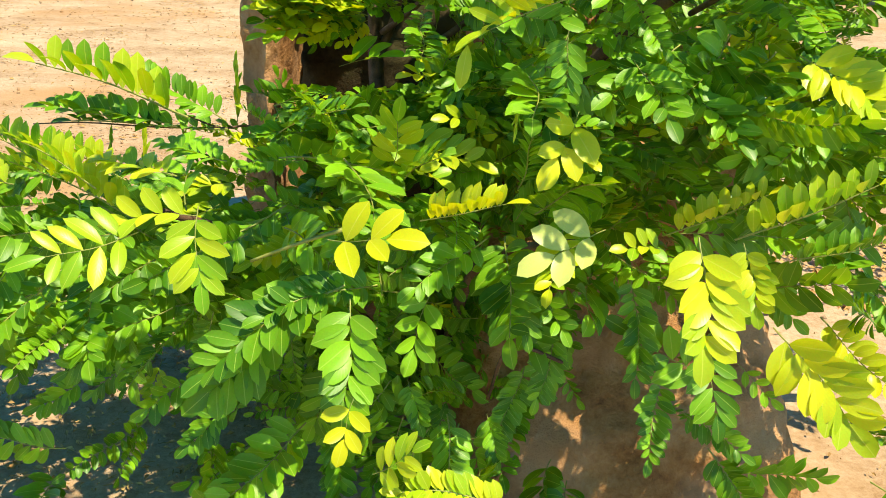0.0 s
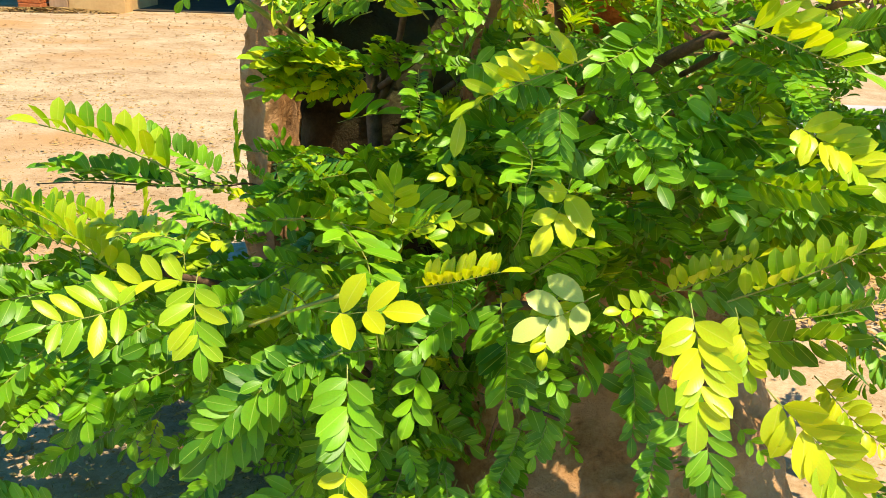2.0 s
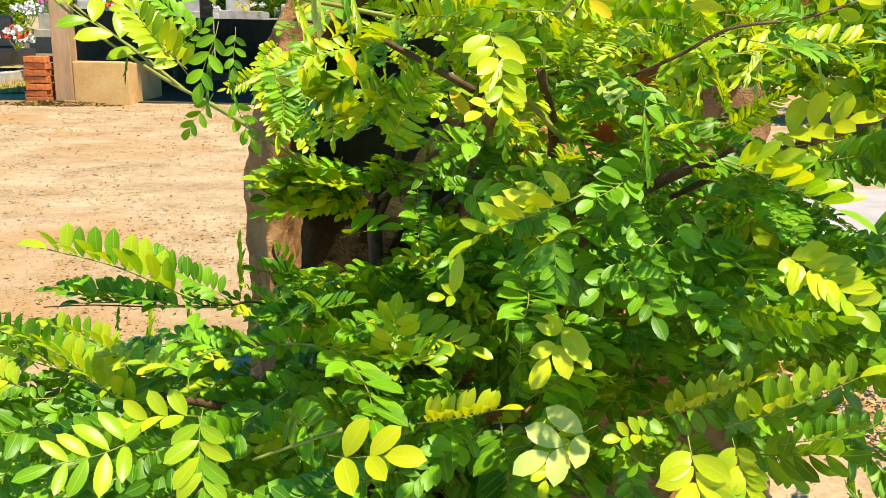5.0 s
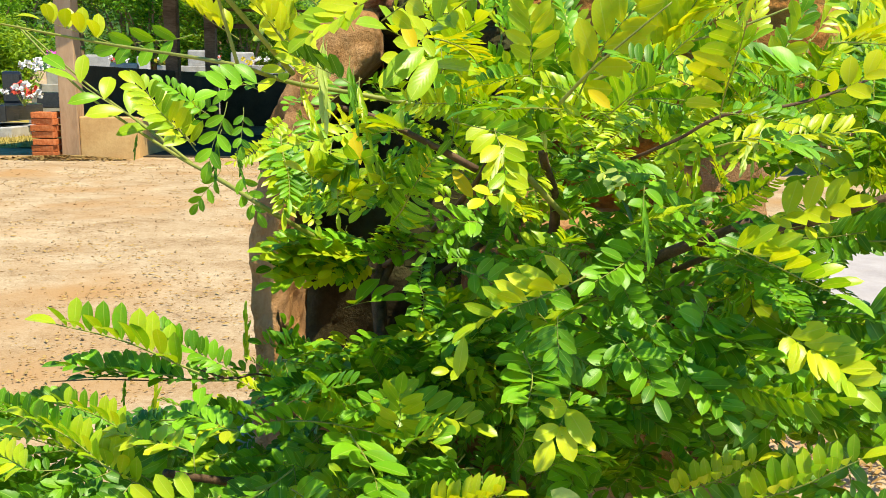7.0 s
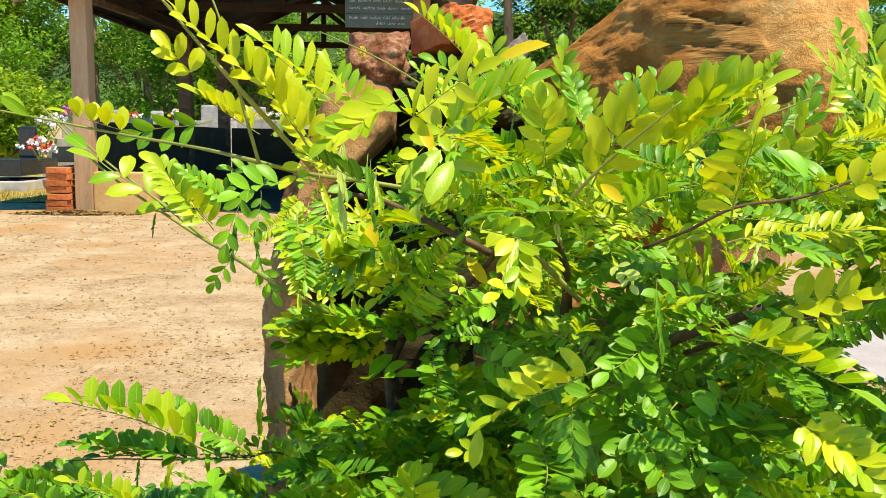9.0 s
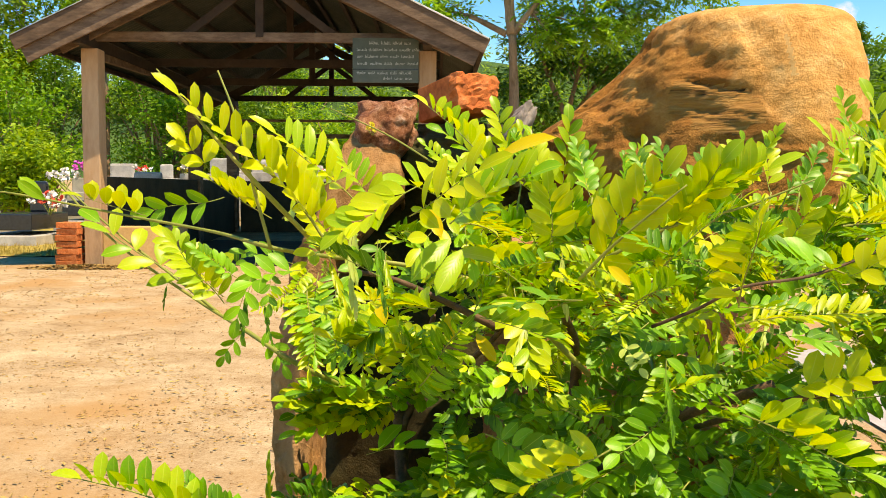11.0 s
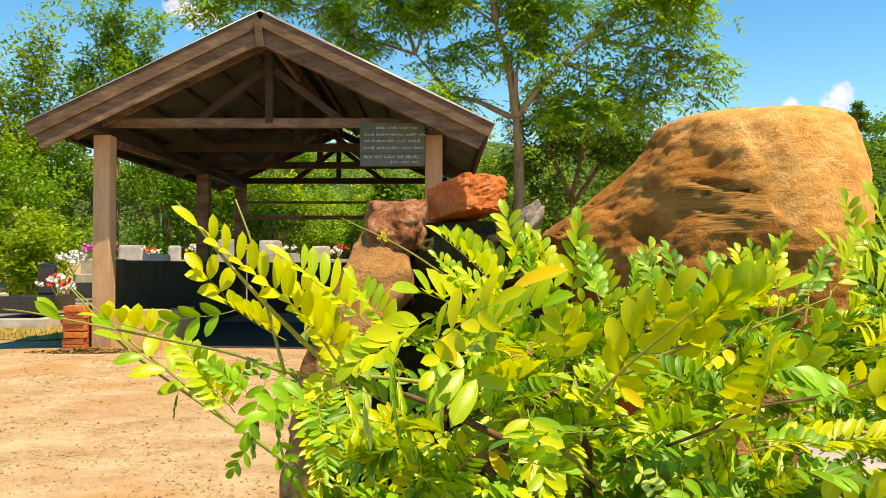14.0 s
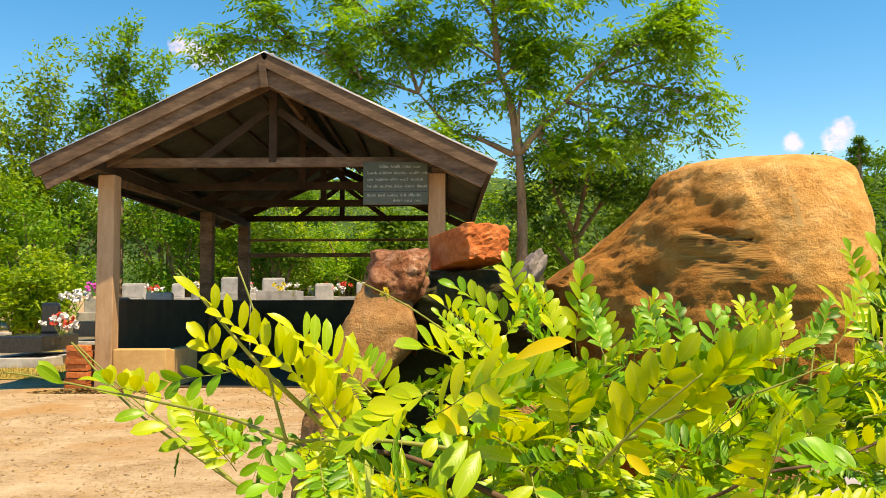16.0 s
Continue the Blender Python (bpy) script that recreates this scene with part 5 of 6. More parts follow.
# whorls beside the hollow, bright leaf tones standing for sun on them; sprigs before the boulder, and the layer at the
# side
frond((-0.147, 1.25, 0.627), (-0.205, 1.18, 0.609), (0.5, -0.4, 0.9), "young", 3)
frond((-0.132, 1.25, 0.649), (-0.179, 1.18, 0.683), (0.5, -0.4, 0.9), "young", 6)
frond((-0.171, 1.25, 0.621), (-0.242, 1.18, 0.634), (0.5, -0.4, 0.9), "young", 9)
frond((-0.205, 1.25, 0.647), (-0.269, 1.18, 0.667), (0.5, -0.4, 0.9), "yellowing", 9)
frond((-0.134, 1.25, 0.656), (-0.205, 1.18, 0.649), (0.5, -0.4, 0.9), "yellowing", 9)
frond((-0.194, 1.25, 0.616), (-0.231, 1.18, 0.655), (0.5, -0.4, 0.9), "young", 9)
frond((-0.123, 1.25, 0.647), (-0.162, 1.18, 0.62), (0.5, -0.4, 0.9), "young", 9)
frond((-0.117, 1.25, 0.631), (-0.155, 1.18, 0.604), (0.5, -0.4, 0.9), "yellowing", 13)
frond((-0.204, 1.25, 0.639), (-0.243, 1.18, 0.613), (0.5, -0.4, 0.9), "yellowing", 6)
frond((-0.175, 1.25, 0.623), (-0.246, 1.18, 0.62), (0.5, -0.4, 0.9), "yellowing", 6)
frond((-0.177, 1.25, 0.623), (-0.25, 1.18, 0.628), (0.5, -0.4, 0.9), "yellowing", 9)
frond((-0.16, 1.25, 0.628), (-0.206, 1.18, 0.664), (0.5, -0.4, 0.9), "young", 13)
frond((0.023, 1.22, 0.966), (0.06, 1.27, 1.042), (0.5, -0.9, 0.25), "young", 16)
branch([(0.015, 1.2, 0.919), (0.023, 1.22, 0.966)], 0.0018, 0.0012, STEM_GREEN)
frond((0.067, 1.22, 0.959), (0.062, 1.27, 1.046), (0.05, -1, 0.14), "green", 16)
branch([(0.058, 1.2, 0.911), (0.067, 1.22, 0.959)], 0.0018, 0.0012, STEM_GREEN)
frond((0.108, 1.22, 0.951), (0.074, 1.27, 1.05), (0.5, -0.75, 0.65), "young", 30)
branch([(0.098, 1.2, 0.903), (0.108, 1.22, 0.951)], 0.0018, 0.0012, STEM_GREEN)
frond((0.168, 1.22, 0.943), (0.144, 1.27, 1.034), (0.5, -0.9, 0.25), "green", 3)
branch([(0.158, 1.2, 0.896), (0.168, 1.22, 0.943)], 0.0018, 0.0012, STEM_GREEN)
frond((0.208, 1.22, 0.939), (0.222, 1.27, 1.013), (0.05, -1, 0.14), "green", 16)
branch([(0.197, 1.2, 0.892), (0.208, 1.22, 0.939)], 0.0018, 0.0012, STEM_GREEN)
frond((0.252, 1.22, 0.943), (0.231, 1.27, 1.025), (0.05, -1, 0.14), "green", 3)
branch([(0.241, 1.2, 0.896), (0.252, 1.22, 0.943)], 0.0018, 0.0012, STEM_GREEN)
frond((0.292, 1.22, 0.939), (0.266, 1.27, 1.034), (0.5, -0.9, 0.25), "green", 3)
branch([(0.28, 1.2, 0.892), (0.292, 1.22, 0.939)], 0.0018, 0.0012, STEM_GREEN)
frond((0.336, 1.22, 0.939), (0.355, 1.27, 1.013), (0.5, -0.4, 0.9), "green", 3)
branch([(0.323, 1.2, 0.892), (0.336, 1.22, 0.939)], 0.0018, 0.0012, STEM_GREEN)
frond((0.376, 1.22, 0.944), (0.374, 1.27, 1.03), (0.05, -0.75, 0.65), "young", 29)
branch([(0.362, 1.2, 0.897), (0.376, 1.22, 0.944)], 0.0018, 0.0012, STEM_GREEN)
frond((0.419, 1.22, 0.952), (0.423, 1.27, 1.043), (0.5, -0.75, 0.65), "young", 30)
branch([(0.405, 1.2, 0.905), (0.419, 1.22, 0.952)], 0.0018, 0.0012, STEM_GREEN)
frond((0.459, 1.22, 0.952), (0.508, 1.27, 1.026), (0.05, -1, 0.14), "green", 3)
branch([(0.444, 1.2, 0.905), (0.459, 1.22, 0.952)], 0.0018, 0.0012, STEM_GREEN)
frond((0.49, 1.22, 0.96), (0.558, 1.27, 1.051), (0.5, -0.75, 0.65), "young", 29)
branch([(0.475, 1.2, 0.913), (0.49, 1.22, 0.96)], 0.0018, 0.0012, STEM_GREEN)
frond((0.192, 0.808, 0.81), (0.106, 0.768, 0.81), (0.5, -0.4, 0.9), "green", 13)
frond((0.38, 0.96, 0.842), (0.28, 0.92, 0.825), (0.5, -0.9, 0.25), "green", 0)
frond((0.228, 0.833, 0.76), (0.201, 0.793, 0.823), (0.5, -0.9, 0.25), "young", 3)
frond((0.256, 0.972, 0.788), (0.157, 0.932, 0.777), (0.5, -0.4, 0.9), "green", 6)
frond((0.265, 0.894, 0.818), (0.338, 0.854, 0.827), (0, -0.65, 0.8), "young", 13)
frond((0.423, 0.929, 0.842), (0.413, 0.889, 0.907), (0.5, -0.4, 0.9), "young", 0)
frond((0.352, 0.809, 0.839), (0.312, 0.769, 0.895), (0.5, -0.4, 0.9), "green", 10)
frond((0.408, 0.992, 0.819), (0.402, 0.952, 0.888), (0.5, -0.4, 0.9), "green", 17)
frond((0.265, 0.993, 0.738), (0.27, 0.953, 0.811), (0.5, -0.4, 0.9), "young", 6)
frond((0.345, 0.999, 0.743), (0.281, 0.959, 0.806), (0.5, -0.4, 0.9), "green", 17)
frond((0.323, 1.031, 0.718), (0.352, 0.991, 0.787), (0, -0.65, 0.8), "young", 13)
frond((0.453, 0.932, 0.741), (0.433, 0.892, 0.81), (0, -0.65, 0.8), "young", 0)
frond((0.26, 0.82, 0.779), (0.311, 0.78, 0.818), (0.5, -0.9, 0.25), "young", 10)
frond((0.391, 0.905, 0.795), (0.323, 0.865, 0.849), (0.5, -0.4, 0.9), "young", 1)
frond((0.228, 0.845, 0.804), (0.182, 0.805, 0.861), (0, -0.65, 0.8), "young", 17)
frond((0.185, 0.814, 0.824), (0.247, 0.774, 0.849), (0, -0.65, 0.8), "young", 6)
frond((0.437, 0.904, 0.808), (0.406, 0.864, 0.872), (0.5, -0.4, 0.9), "green", 17)
frond((0.396, 1.026, 0.77), (0.469, 0.986, 0.804), (0, -0.25, 1), "green", 13)
frond((0.466, 0.972, 0.745), (0.356, 0.932, 0.76), (0.5, -0.4, 0.9), "young", 10)
frond((0.341, 0.885, 0.859), (0.315, 0.845, 0.92), (0.5, -0.4, 0.9), "green", 0)
frond((0.236, 0.935, 0.81), (0.207, 0.895, 0.875), (0.5, -0.9, 0.25), "young", 3)
frond((0.398, 1.042, 0.77), (0.288, 1.002, 0.759), (0, -0.25, 1), "green", 0)
frond((0.435, 0.941, 0.864), (0.503, 0.901, 0.861), (0, -0.65, 0.8), "green", 17)
frond((0.478, 1.044, 0.771), (0.494, 1.004, 0.841), (0.5, -0.9, 0.25), "green", 13)
frond((0.498, 1.028, 0.8), (0.386, 0.988, 0.787), (0.5, -0.4, 0.9), "young", 6)
frond((0.37, 1.046, 0.791), (0.428, 1.006, 0.843), (0.5, -0.9, 0.25), "green", 3)
frond((0.317, 0.911, 0.852), (0.266, 0.871, 0.909), (0.5, -0.4, 0.9), "young", 0)
frond((0.239, 0.94, 0.811), (0.242, 0.9, 0.878), (0, -0.65, 0.8), "green", 0)
frond((0.223, 0.98, 0.791), (0.121, 0.94, 0.81), (0.5, -0.4, 0.9), "green", 13)
frond((0.366, 0.951, 0.8), (0.304, 0.911, 0.859), (0, -0.25, 1), "young", 0)
frond((0.24, 0.953, 0.824), (0.164, 0.913, 0.872), (0, -0.25, 1), "green", 6)
frond((0.256, 0.809, 0.794), (0.219, 0.769, 0.852), (0.5, -0.4, 0.9), "young", 13)
frond((0.343, 0.848, 0.862), (0.274, 0.808, 0.907), (0.5, -0.9, 0.25), "green", 10)
# drooping over the upright stone
frond((-0.218, 1.245, 0.776), (-0.23, 1.185, 0.704), (0.05, -1, 0.14), "green", 9)
frond((-0.213, 1.285, 0.767), (-0.228, 1.225, 0.706), (0, -0.25, 1), "young", 9)
frond((-0.213, 1.221, 0.792), (-0.243, 1.161, 0.78), (0.05, -1, 0.14), "green", 6)
frond((-0.266, 1.272, 0.798), (-0.32, 1.212, 0.778), (0.5, -0.9, 0.25), "young", 10)
frond((-0.227, 1.16, 0.844), (-0.244, 1.1, 0.806), (0.5, -0.9, 0.25), "young", 1)
frond((-0.202, 1.167, 0.765), (-0.172, 1.107, 0.694), (0.05, -1, 0.14), "young", 1)
frond((-0.203, 1.174, 0.845), (-0.201, 1.114, 0.841), (0.5, -0.9, 0.25), "green", 10)
frond((-0.233, 1.168, 0.815), (-0.251, 1.108, 0.769), (0.5, -0.9, 0.25), "green", 10)
frond((-0.24, 1.223, 0.801), (-0.204, 1.163, 0.773), (0.5, -0.9, 0.25), "young", 3)
frond((-0.257, 1.226, 0.794), (-0.223, 1.166, 0.752), (0, -0.65, 0.8), "green", 10)
frond((-0.223, 1.263, 0.869), (-0.232, 1.203, 0.855), (0, -0.65, 0.8), "green", 9)
frond((-0.204, 1.257, 0.886), (-0.199, 1.197, 0.875), (0.5, -0.9, 0.25), "young", 10)
frond((-0.219, 1.208, 0.833), (-0.232, 1.148, 0.758), (0.5, -0.9, 0.25), "young", 6)
frond((-0.192, 1.173, 0.916), (-0.158, 1.113, 0.861), (0, -0.65, 0.8), "young", 10)
frond((-0.182, 1.273, 0.781), (-0.232, 1.213, 0.73), (0, -0.25, 1), "young", 3)
frond((-0.235, 1.202, 0.802), (-0.255, 1.142, 0.792), (0, -0.25, 1), "green", 9)
# low leaves beside the stone
frond((-0.248, 1.061, 0.436), (-0.222, 1.011, 0.466), (0.5, -0.4, 0.9), "green", 13)
frond((-0.345, 1.111, 0.439), (-0.408, 1.061, 0.429), (0, -0.65, 0.8), "green", 13)
frond((-0.375, 1.33, 0.342), (-0.352, 1.28, 0.367), (0, -0.65, 0.8), "young", 1)
frond((-0.355, 1.162, 0.412), (-0.388, 1.112, 0.402), (0.5, -0.4, 0.9), "green", 13)
frond((-0.335, 1.136, 0.422), (-0.38, 1.086, 0.434), (0.5, -0.4, 0.9), "green", 3)
frond((-0.307, 1.057, 0.457), (-0.329, 1.007, 0.451), (0.5, -0.4, 0.9), "young", 3)
frond((-0.375, 1.269, 0.332), (-0.435, 1.219, 0.363), (0.5, -0.4, 0.9), "young", 13)
frond((-0.336, 1.262, 0.315), (-0.34, 1.212, 0.35), (0, -0.65, 0.8), "green", 13)
frond((-0.28, 1.099, 0.396), (-0.326, 1.049, 0.4), (0.5, -0.4, 0.9), "green", 3)
frond((-0.409, 1.284, 0.377), (-0.44, 1.234, 0.417), (0, -0.25, 1), "green", 13)
frond((-0.33, 1.291, 0.362), (-0.402, 1.241, 0.375), (0, -0.25, 1), "young", 13)
frond((-0.294, 1.064, 0.404), (-0.282, 1.014, 0.422), (0, -0.25, 1), "young", 13)
frond((-0.295, 1.259, 0.378), (-0.305, 1.209, 0.41), (0.5, -0.4, 0.9), "young", 3)
frond((-0.334, 1.346, 0.356), (-0.4, 1.296, 0.394), (0, -0.25, 1), "young", 6)
# more lit whorls round the fork
frond((-0.209, 1.24, 0.644), (-0.267, 1.15, 0.654), (0, -0.25, 1), "green", 9)
frond((-0.142, 1.24, 0.627), (-0.194, 1.15, 0.653), (0, -0.25, 1), "green", 6)
frond((-0.198, 1.24, 0.647), (-0.24, 1.15, 0.634), (0, -0.25, 1), "young", 13)
frond((-0.198, 1.24, 0.644), (-0.256, 1.15, 0.655), (0.5, -0.4, 0.9), "young", 9)
frond((-0.185, 1.24, 0.647), (-0.227, 1.15, 0.675), (0.5, -0.4, 0.9), "young", 13)
frond((-0.127, 1.24, 0.67), (-0.175, 1.15, 0.657), (0, -0.25, 1), "green", 6)
frond((-0.126, 1.24, 0.641), (-0.176, 1.15, 0.63), (0.5, -0.4, 0.9), "young", 9)
frond((-0.134, 1.24, 0.641), (-0.154, 1.15, 0.621), (0.5, -0.4, 0.9), "green", 3)
frond((-0.186, 1.24, 0.631), (-0.241, 1.15, 0.651), (0.5, -0.4, 0.9), "young", 6)
frond((-0.182, 1.24, 0.665), (-0.241, 1.15, 0.672), (0, -0.25, 1), "young", 6)
frond((-0.205, 1.24, 0.632), (-0.263, 1.15, 0.638), (0.5, -0.4, 0.9), "green", 6)
frond((-0.119, 1.24, 0.633), (-0.182, 1.15, 0.648), (0, -0.25, 1), "green", 6)
frond((-0.189, 1.24, 0.65), (-0.242, 1.15, 0.67), (0, -0.25, 1), "young", 6)
frond((-0.058, 1.24, 0.653), (-0.098, 1.15, 0.686), (0.5, -0.4, 0.9), "young", 9)
frond((-0.004, 1.24, 0.673), (-0.061, 1.15, 0.66), (0, -0.25, 1), "young", 6)
frond((-0.038, 1.24, 0.66), (-0.089, 1.15, 0.689), (0, -0.25, 1), "green", 3)
frond((-0.071, 1.24, 0.65), (-0.11, 1.15, 0.684), (0, -0.25, 1), "young", 6)
frond((-0.065, 1.24, 0.645), (-0.131, 1.15, 0.66), (0.5, -0.4, 0.9), "green", 6)
frond((-0.073, 1.24, 0.654), (-0.14, 1.15, 0.663), (0, -0.25, 1), "young", 3)
frond((-0.052, 1.24, 0.666), (-0.098, 1.15, 0.696), (0, -0.25, 1), "green", 13)
# ferny drooping leaves
frond((-0.217, 1.05, 0.827), (-0.191, 0.96, 0.727), (0.5, -0.9, 0.25), "young", 10)
frond((-0.138, 1.0, 0.825), (-0.124, 0.92, 0.735), (0.05, -1, 0.14), "young", 10)
frond((-0.165, 1.05, 0.855), (-0.168, 0.98, 0.741), (0.05, -1, 0.14), "green", 10)
frond((-0.207, 1.05, 0.826), (-0.184, 0.96, 0.747), (0.5, -0.9, 0.25), "green", 10)
frond((-0.131, 1.25, 0.626), (-0.223, 1.2, 0.659), (0, -0.25, 1), "young", 22)
frond((-0.126, 1.2, 0.661), (-0.248, 1.1, 0.685), (0, -0.25, 1), "green", 1)
frond((-0.023, 1.3, 0.617), (-0.027, 1.25, 0.704), (0.05, -1, 0.14), "green", 14)
frond((-0.177, 1.1, 0.525), (-0.247, 1.02, 0.579), (0, -0.65, 0.8), "green", 1)
frond((-0.133, 1.0, 0.529), (-0.206, 0.92, 0.55), (0, -0.65, 0.8), "green", 0)
frond((-0.149, 0.92, 0.524), (-0.213, 0.84, 0.535), (0, -0.65, 0.8), "green", 3)
frond((-0.216, 1.15, 0.524), (-0.221, 1.1, 0.587), (0, -0.65, 0.8), "green", 9)
# branch over the yard
frond((-0.381, 1.16, 0.802), (-0.555, 1.2, 0.925), (0, -0.65, 0.8), "young", 31)
frond((-0.331, 1.12, 0.811), (-0.433, 1.14, 0.903), (0, -0.65, 0.8), "young", 3)
frond((-0.339, 1.1, 0.83), (-0.294, 1.1, 0.873), (0.05, -1, 0.14), "green", 9)
frond((-0.261, 1.0, 0.868), (-0.282, 0.98, 0.779), (0.05, -1, 0.14), "green", 9)
frond((-0.242, 1.0, 0.862), (-0.239, 0.98, 0.805), (0.05, -1, 0.14), "green", 9)
frond((-0.286, 1.06, 0.784), (-0.324, 1.06, 0.727), (0, -0.9, -0.1), "green", 9)
frond((-0.27, 1.08, 0.782), (-0.232, 1.06, 0.714), (0, -0.9, -0.1), "green", 9)
frond((-0.297, 1.0, 0.944), (-0.4, 0.98, 0.92), (0, -0.9, -0.1), "green", 9)
# upper sprays
frond((0.167, 0.78, 0.915), (0.277, 0.74, 0.988), (0, -0.65, 0.8), "young", 4)
frond((0.328, 0.82, 0.872), (0.373, 0.76, 0.911), (0.05, -1, 0.14), "young", 9)
frond((0.49, 1.0, 0.904), (0.38, 0.98, 1.041), (0, -0.65, 0.8), "young", 10)
frond((0.527, 1.05, 0.956), (0.417, 1.0, 1.042), (0, -0.65, 0.8), "green", 10)
frond((0.503, 1.0, 0.904), (0.403, 0.95, 0.97), (0, -0.65, 0.8), "young", 10)
frond((0.636, 1.3, 0.951), (0.584, 1.32, 1.123), (0.05, -0.75, 0.65), "young", 30)
frond((0.603, 1.38, 1.003), (0.575, 1.38, 1.12), (0.05, -0.75, 0.65), "young", 29)
frond((0.142, 1.34, 0.939), (0.147, 1.36, 1.087), (0.05, -0.75, 0.65), "young", 30)
frond((0.193, 1.3, 0.924), (0.174, 1.36, 1.033), (-0.4, -0.75, 0.65), "young", 29)
frond((0.231, 1.3, 0.949), (0.268, 1.36, 1.042), (0.5, -0.75, 0.65), "young", 30)
frond((0.213, 1.2, 0.904), (0.264, 1.2, 0.96), (0.5, -0.75, 0.65), "young", 29)
frond((0.307, 1.2, 0.928), (0.332, 1.25, 1.017), (0.05, -1, 0.14), "green", 9)
frond((0.356, 1.1, 0.983), (0.391, 1.1, 1.041), (-0.5, -0.75, 0.65), "young", 30)
frond((0.353, 1.1, 0.961), (0.339, 1.1, 1.03), (0, -0.75, 0.65), "young", 29)
frond((-0.133, 0.72, 0.911), (-0.244, 0.64, 1.044), (0, -0.65, 0.8), "yellowing", 17)
frond((-0.124, 0.76, 0.892), (-0.182, 0.72, 0.999), (0, -0.65, 0.8), "yellowing", 1)
frond((-0.18, 0.78, 0.927), (-0.111, 0.74, 0.97), (0, -0.65, 0.8), "young", 6)
frond((-0.422, 0.82, 0.941), (-0.446, 0.81, 0.96), (0.05, -1, 0.14), "young", 15)
frond((-0.425, 0.82, 0.942), (-0.448, 0.82, 0.965), (0, -0.65, 0.8), "young", 15)
frond((-0.254, 0.9, 0.858), (-0.303, 0.88, 0.896), (0, -0.65, 0.8), "green", 3)
frond((-0.173, 0.8, 0.882), (-0.223, 0.76, 0.897), (0, -0.65, 0.8), "green", 9)
frond((-0.137, 0.78, 0.895), (-0.111, 0.74, 0.834), (0.05, -1, 0.14), "young", 14)
frond((-0.084, 0.78, 0.896), (-0.071, 0.74, 0.834), (0.05, -1, 0.14), "young", 14)
frond((-0.111, 0.74, 0.914), (-0.15, 0.68, 0.886), (0, -0.65, 0.8), "young", 9)
frond((0.036, 0.76, 0.867), (0.047, 0.7, 0.79), (0.05, -1, 0.14), "young", 6)
frond((-0.089, 0.84, 0.844), (-0.162, 0.8, 0.828), (0, -0.65, 0.8), "young", 0)
frond((-0.033, 0.86, 0.807), (-0.097, 0.8, 0.763), (0, -0.65, 0.8), "young", 1)
frond((0.024, 1.25, 0.925), (-0.113, 1.1, 0.967), (0, -0.75, 0.65), "young", 30)
frond((0.072, 1.36, 0.957), (0.031, 1.38, 1.102), (0.05, -0.75, 0.65), "young", 29)
frond((0.045, 1.36, 0.984), (-0.073, 1.36, 1.055), (0, -0.75, 0.65), "young", 30)
frond((0.097, 1.34, 0.966), (0.071, 1.36, 1.064), (0.05, -0.75, 0.65), "young", 29)
frond((-0.017, 1.0, 0.955), (-0.067, 1.0, 1.015), (0, -0.65, 0.8), "young", 1)
frond((0.03, 1.0, 0.941), (-0.036, 0.98, 0.994), (0, -0.65, 0.8), "young", 3)
frond((-0.095, 0.9, 0.896), (-0.135, 0.84, 0.855), (0, -0.65, 0.8), "green", 9)
frond((0.097, 1.0, 0.875), (0.068, 0.98, 0.982), (0.05, -1, 0.14), "young", 1)
frond((0.117, 0.95, 0.893), (0.1, 0.92, 0.969), (0.05, -1, 0.14), "young", 0)
frond((0.145, 0.8, 0.863), (0.061, 0.76, 0.898), (0, -0.65, 0.8), "young", 1)
frond((0.183, 0.8, 0.863), (0.124, 0.74, 0.841), (0, -0.65, 0.8), "young", 10)
frond((0.222, 0.85, 0.891), (0.165, 0.82, 0.937), (0, -0.65, 0.8), "young", 6)
frond((0.259, 0.9, 0.91), (0.192, 0.84, 0.891), (0, -0.65, 0.8), "yellowing", 9)
frond((0.264, 0.84, 0.869), (0.209, 0.78, 0.845), (0, -0.65, 0.8), "young", 3)
frond((0.296, 0.82, 0.85), (0.246, 0.78, 0.814), (0.05, -1, 0.14), "young", 14)
frond((0.242, 0.84, 0.841), (0.226, 0.8, 0.788), (0.05, -1, 0.14), "young", 14)
frond((0.329, 0.85, 0.869), (0.373, 0.8, 0.833), (0, -0.65, 0.8), "green", 10)
frond((0.17, 0.84, 0.824), (0.103, 0.76, 0.796), (0, -0.65, 0.8), "green", 3)
frond((0.124, 0.8, 0.852), (0.069, 0.74, 0.88), (0, -0.65, 0.8), "young", 0)
frond((0.124, 0.72, 0.822), (0.139, 0.68, 0.804), (0.05, -1, 0.14), "pale", 9)
frond((0.163, 0.72, 0.809), (0.165, 0.7, 0.74), (0.05, -1, 0.14), "green", 14)
frond((-0.099, 0.66, 0.929), (-0.095, 0.64, 0.854), (0.05, -1, 0.14), "pale", 14)
frond((-0.083, 0.7, 0.912), (-0.076, 0.68, 0.85), (0.05, -1, 0.14), "green", 14)
frond((0.049, 0.74, 0.848), (0.029, 0.7, 0.799), (0.05, -1, 0.14), "pale", 14)
frond((0.065, 0.74, 0.805), (0.017, 0.68, 0.795), (0, -0.65, 0.8), "young", 9)
frond((-0.021, 0.78, 0.94), (-0.057, 0.72, 0.89), (0.05, -1, 0.14), "young", 9)
frond((-0.016, 0.78, 0.935), (-0.0, 0.74, 0.876), (0.05, -1, 0.14), "green", 9)
frond((0.006, 0.78, 0.789), (-0.05, 0.76, 0.801), (0, -0.65, 0.8), "young", 3)
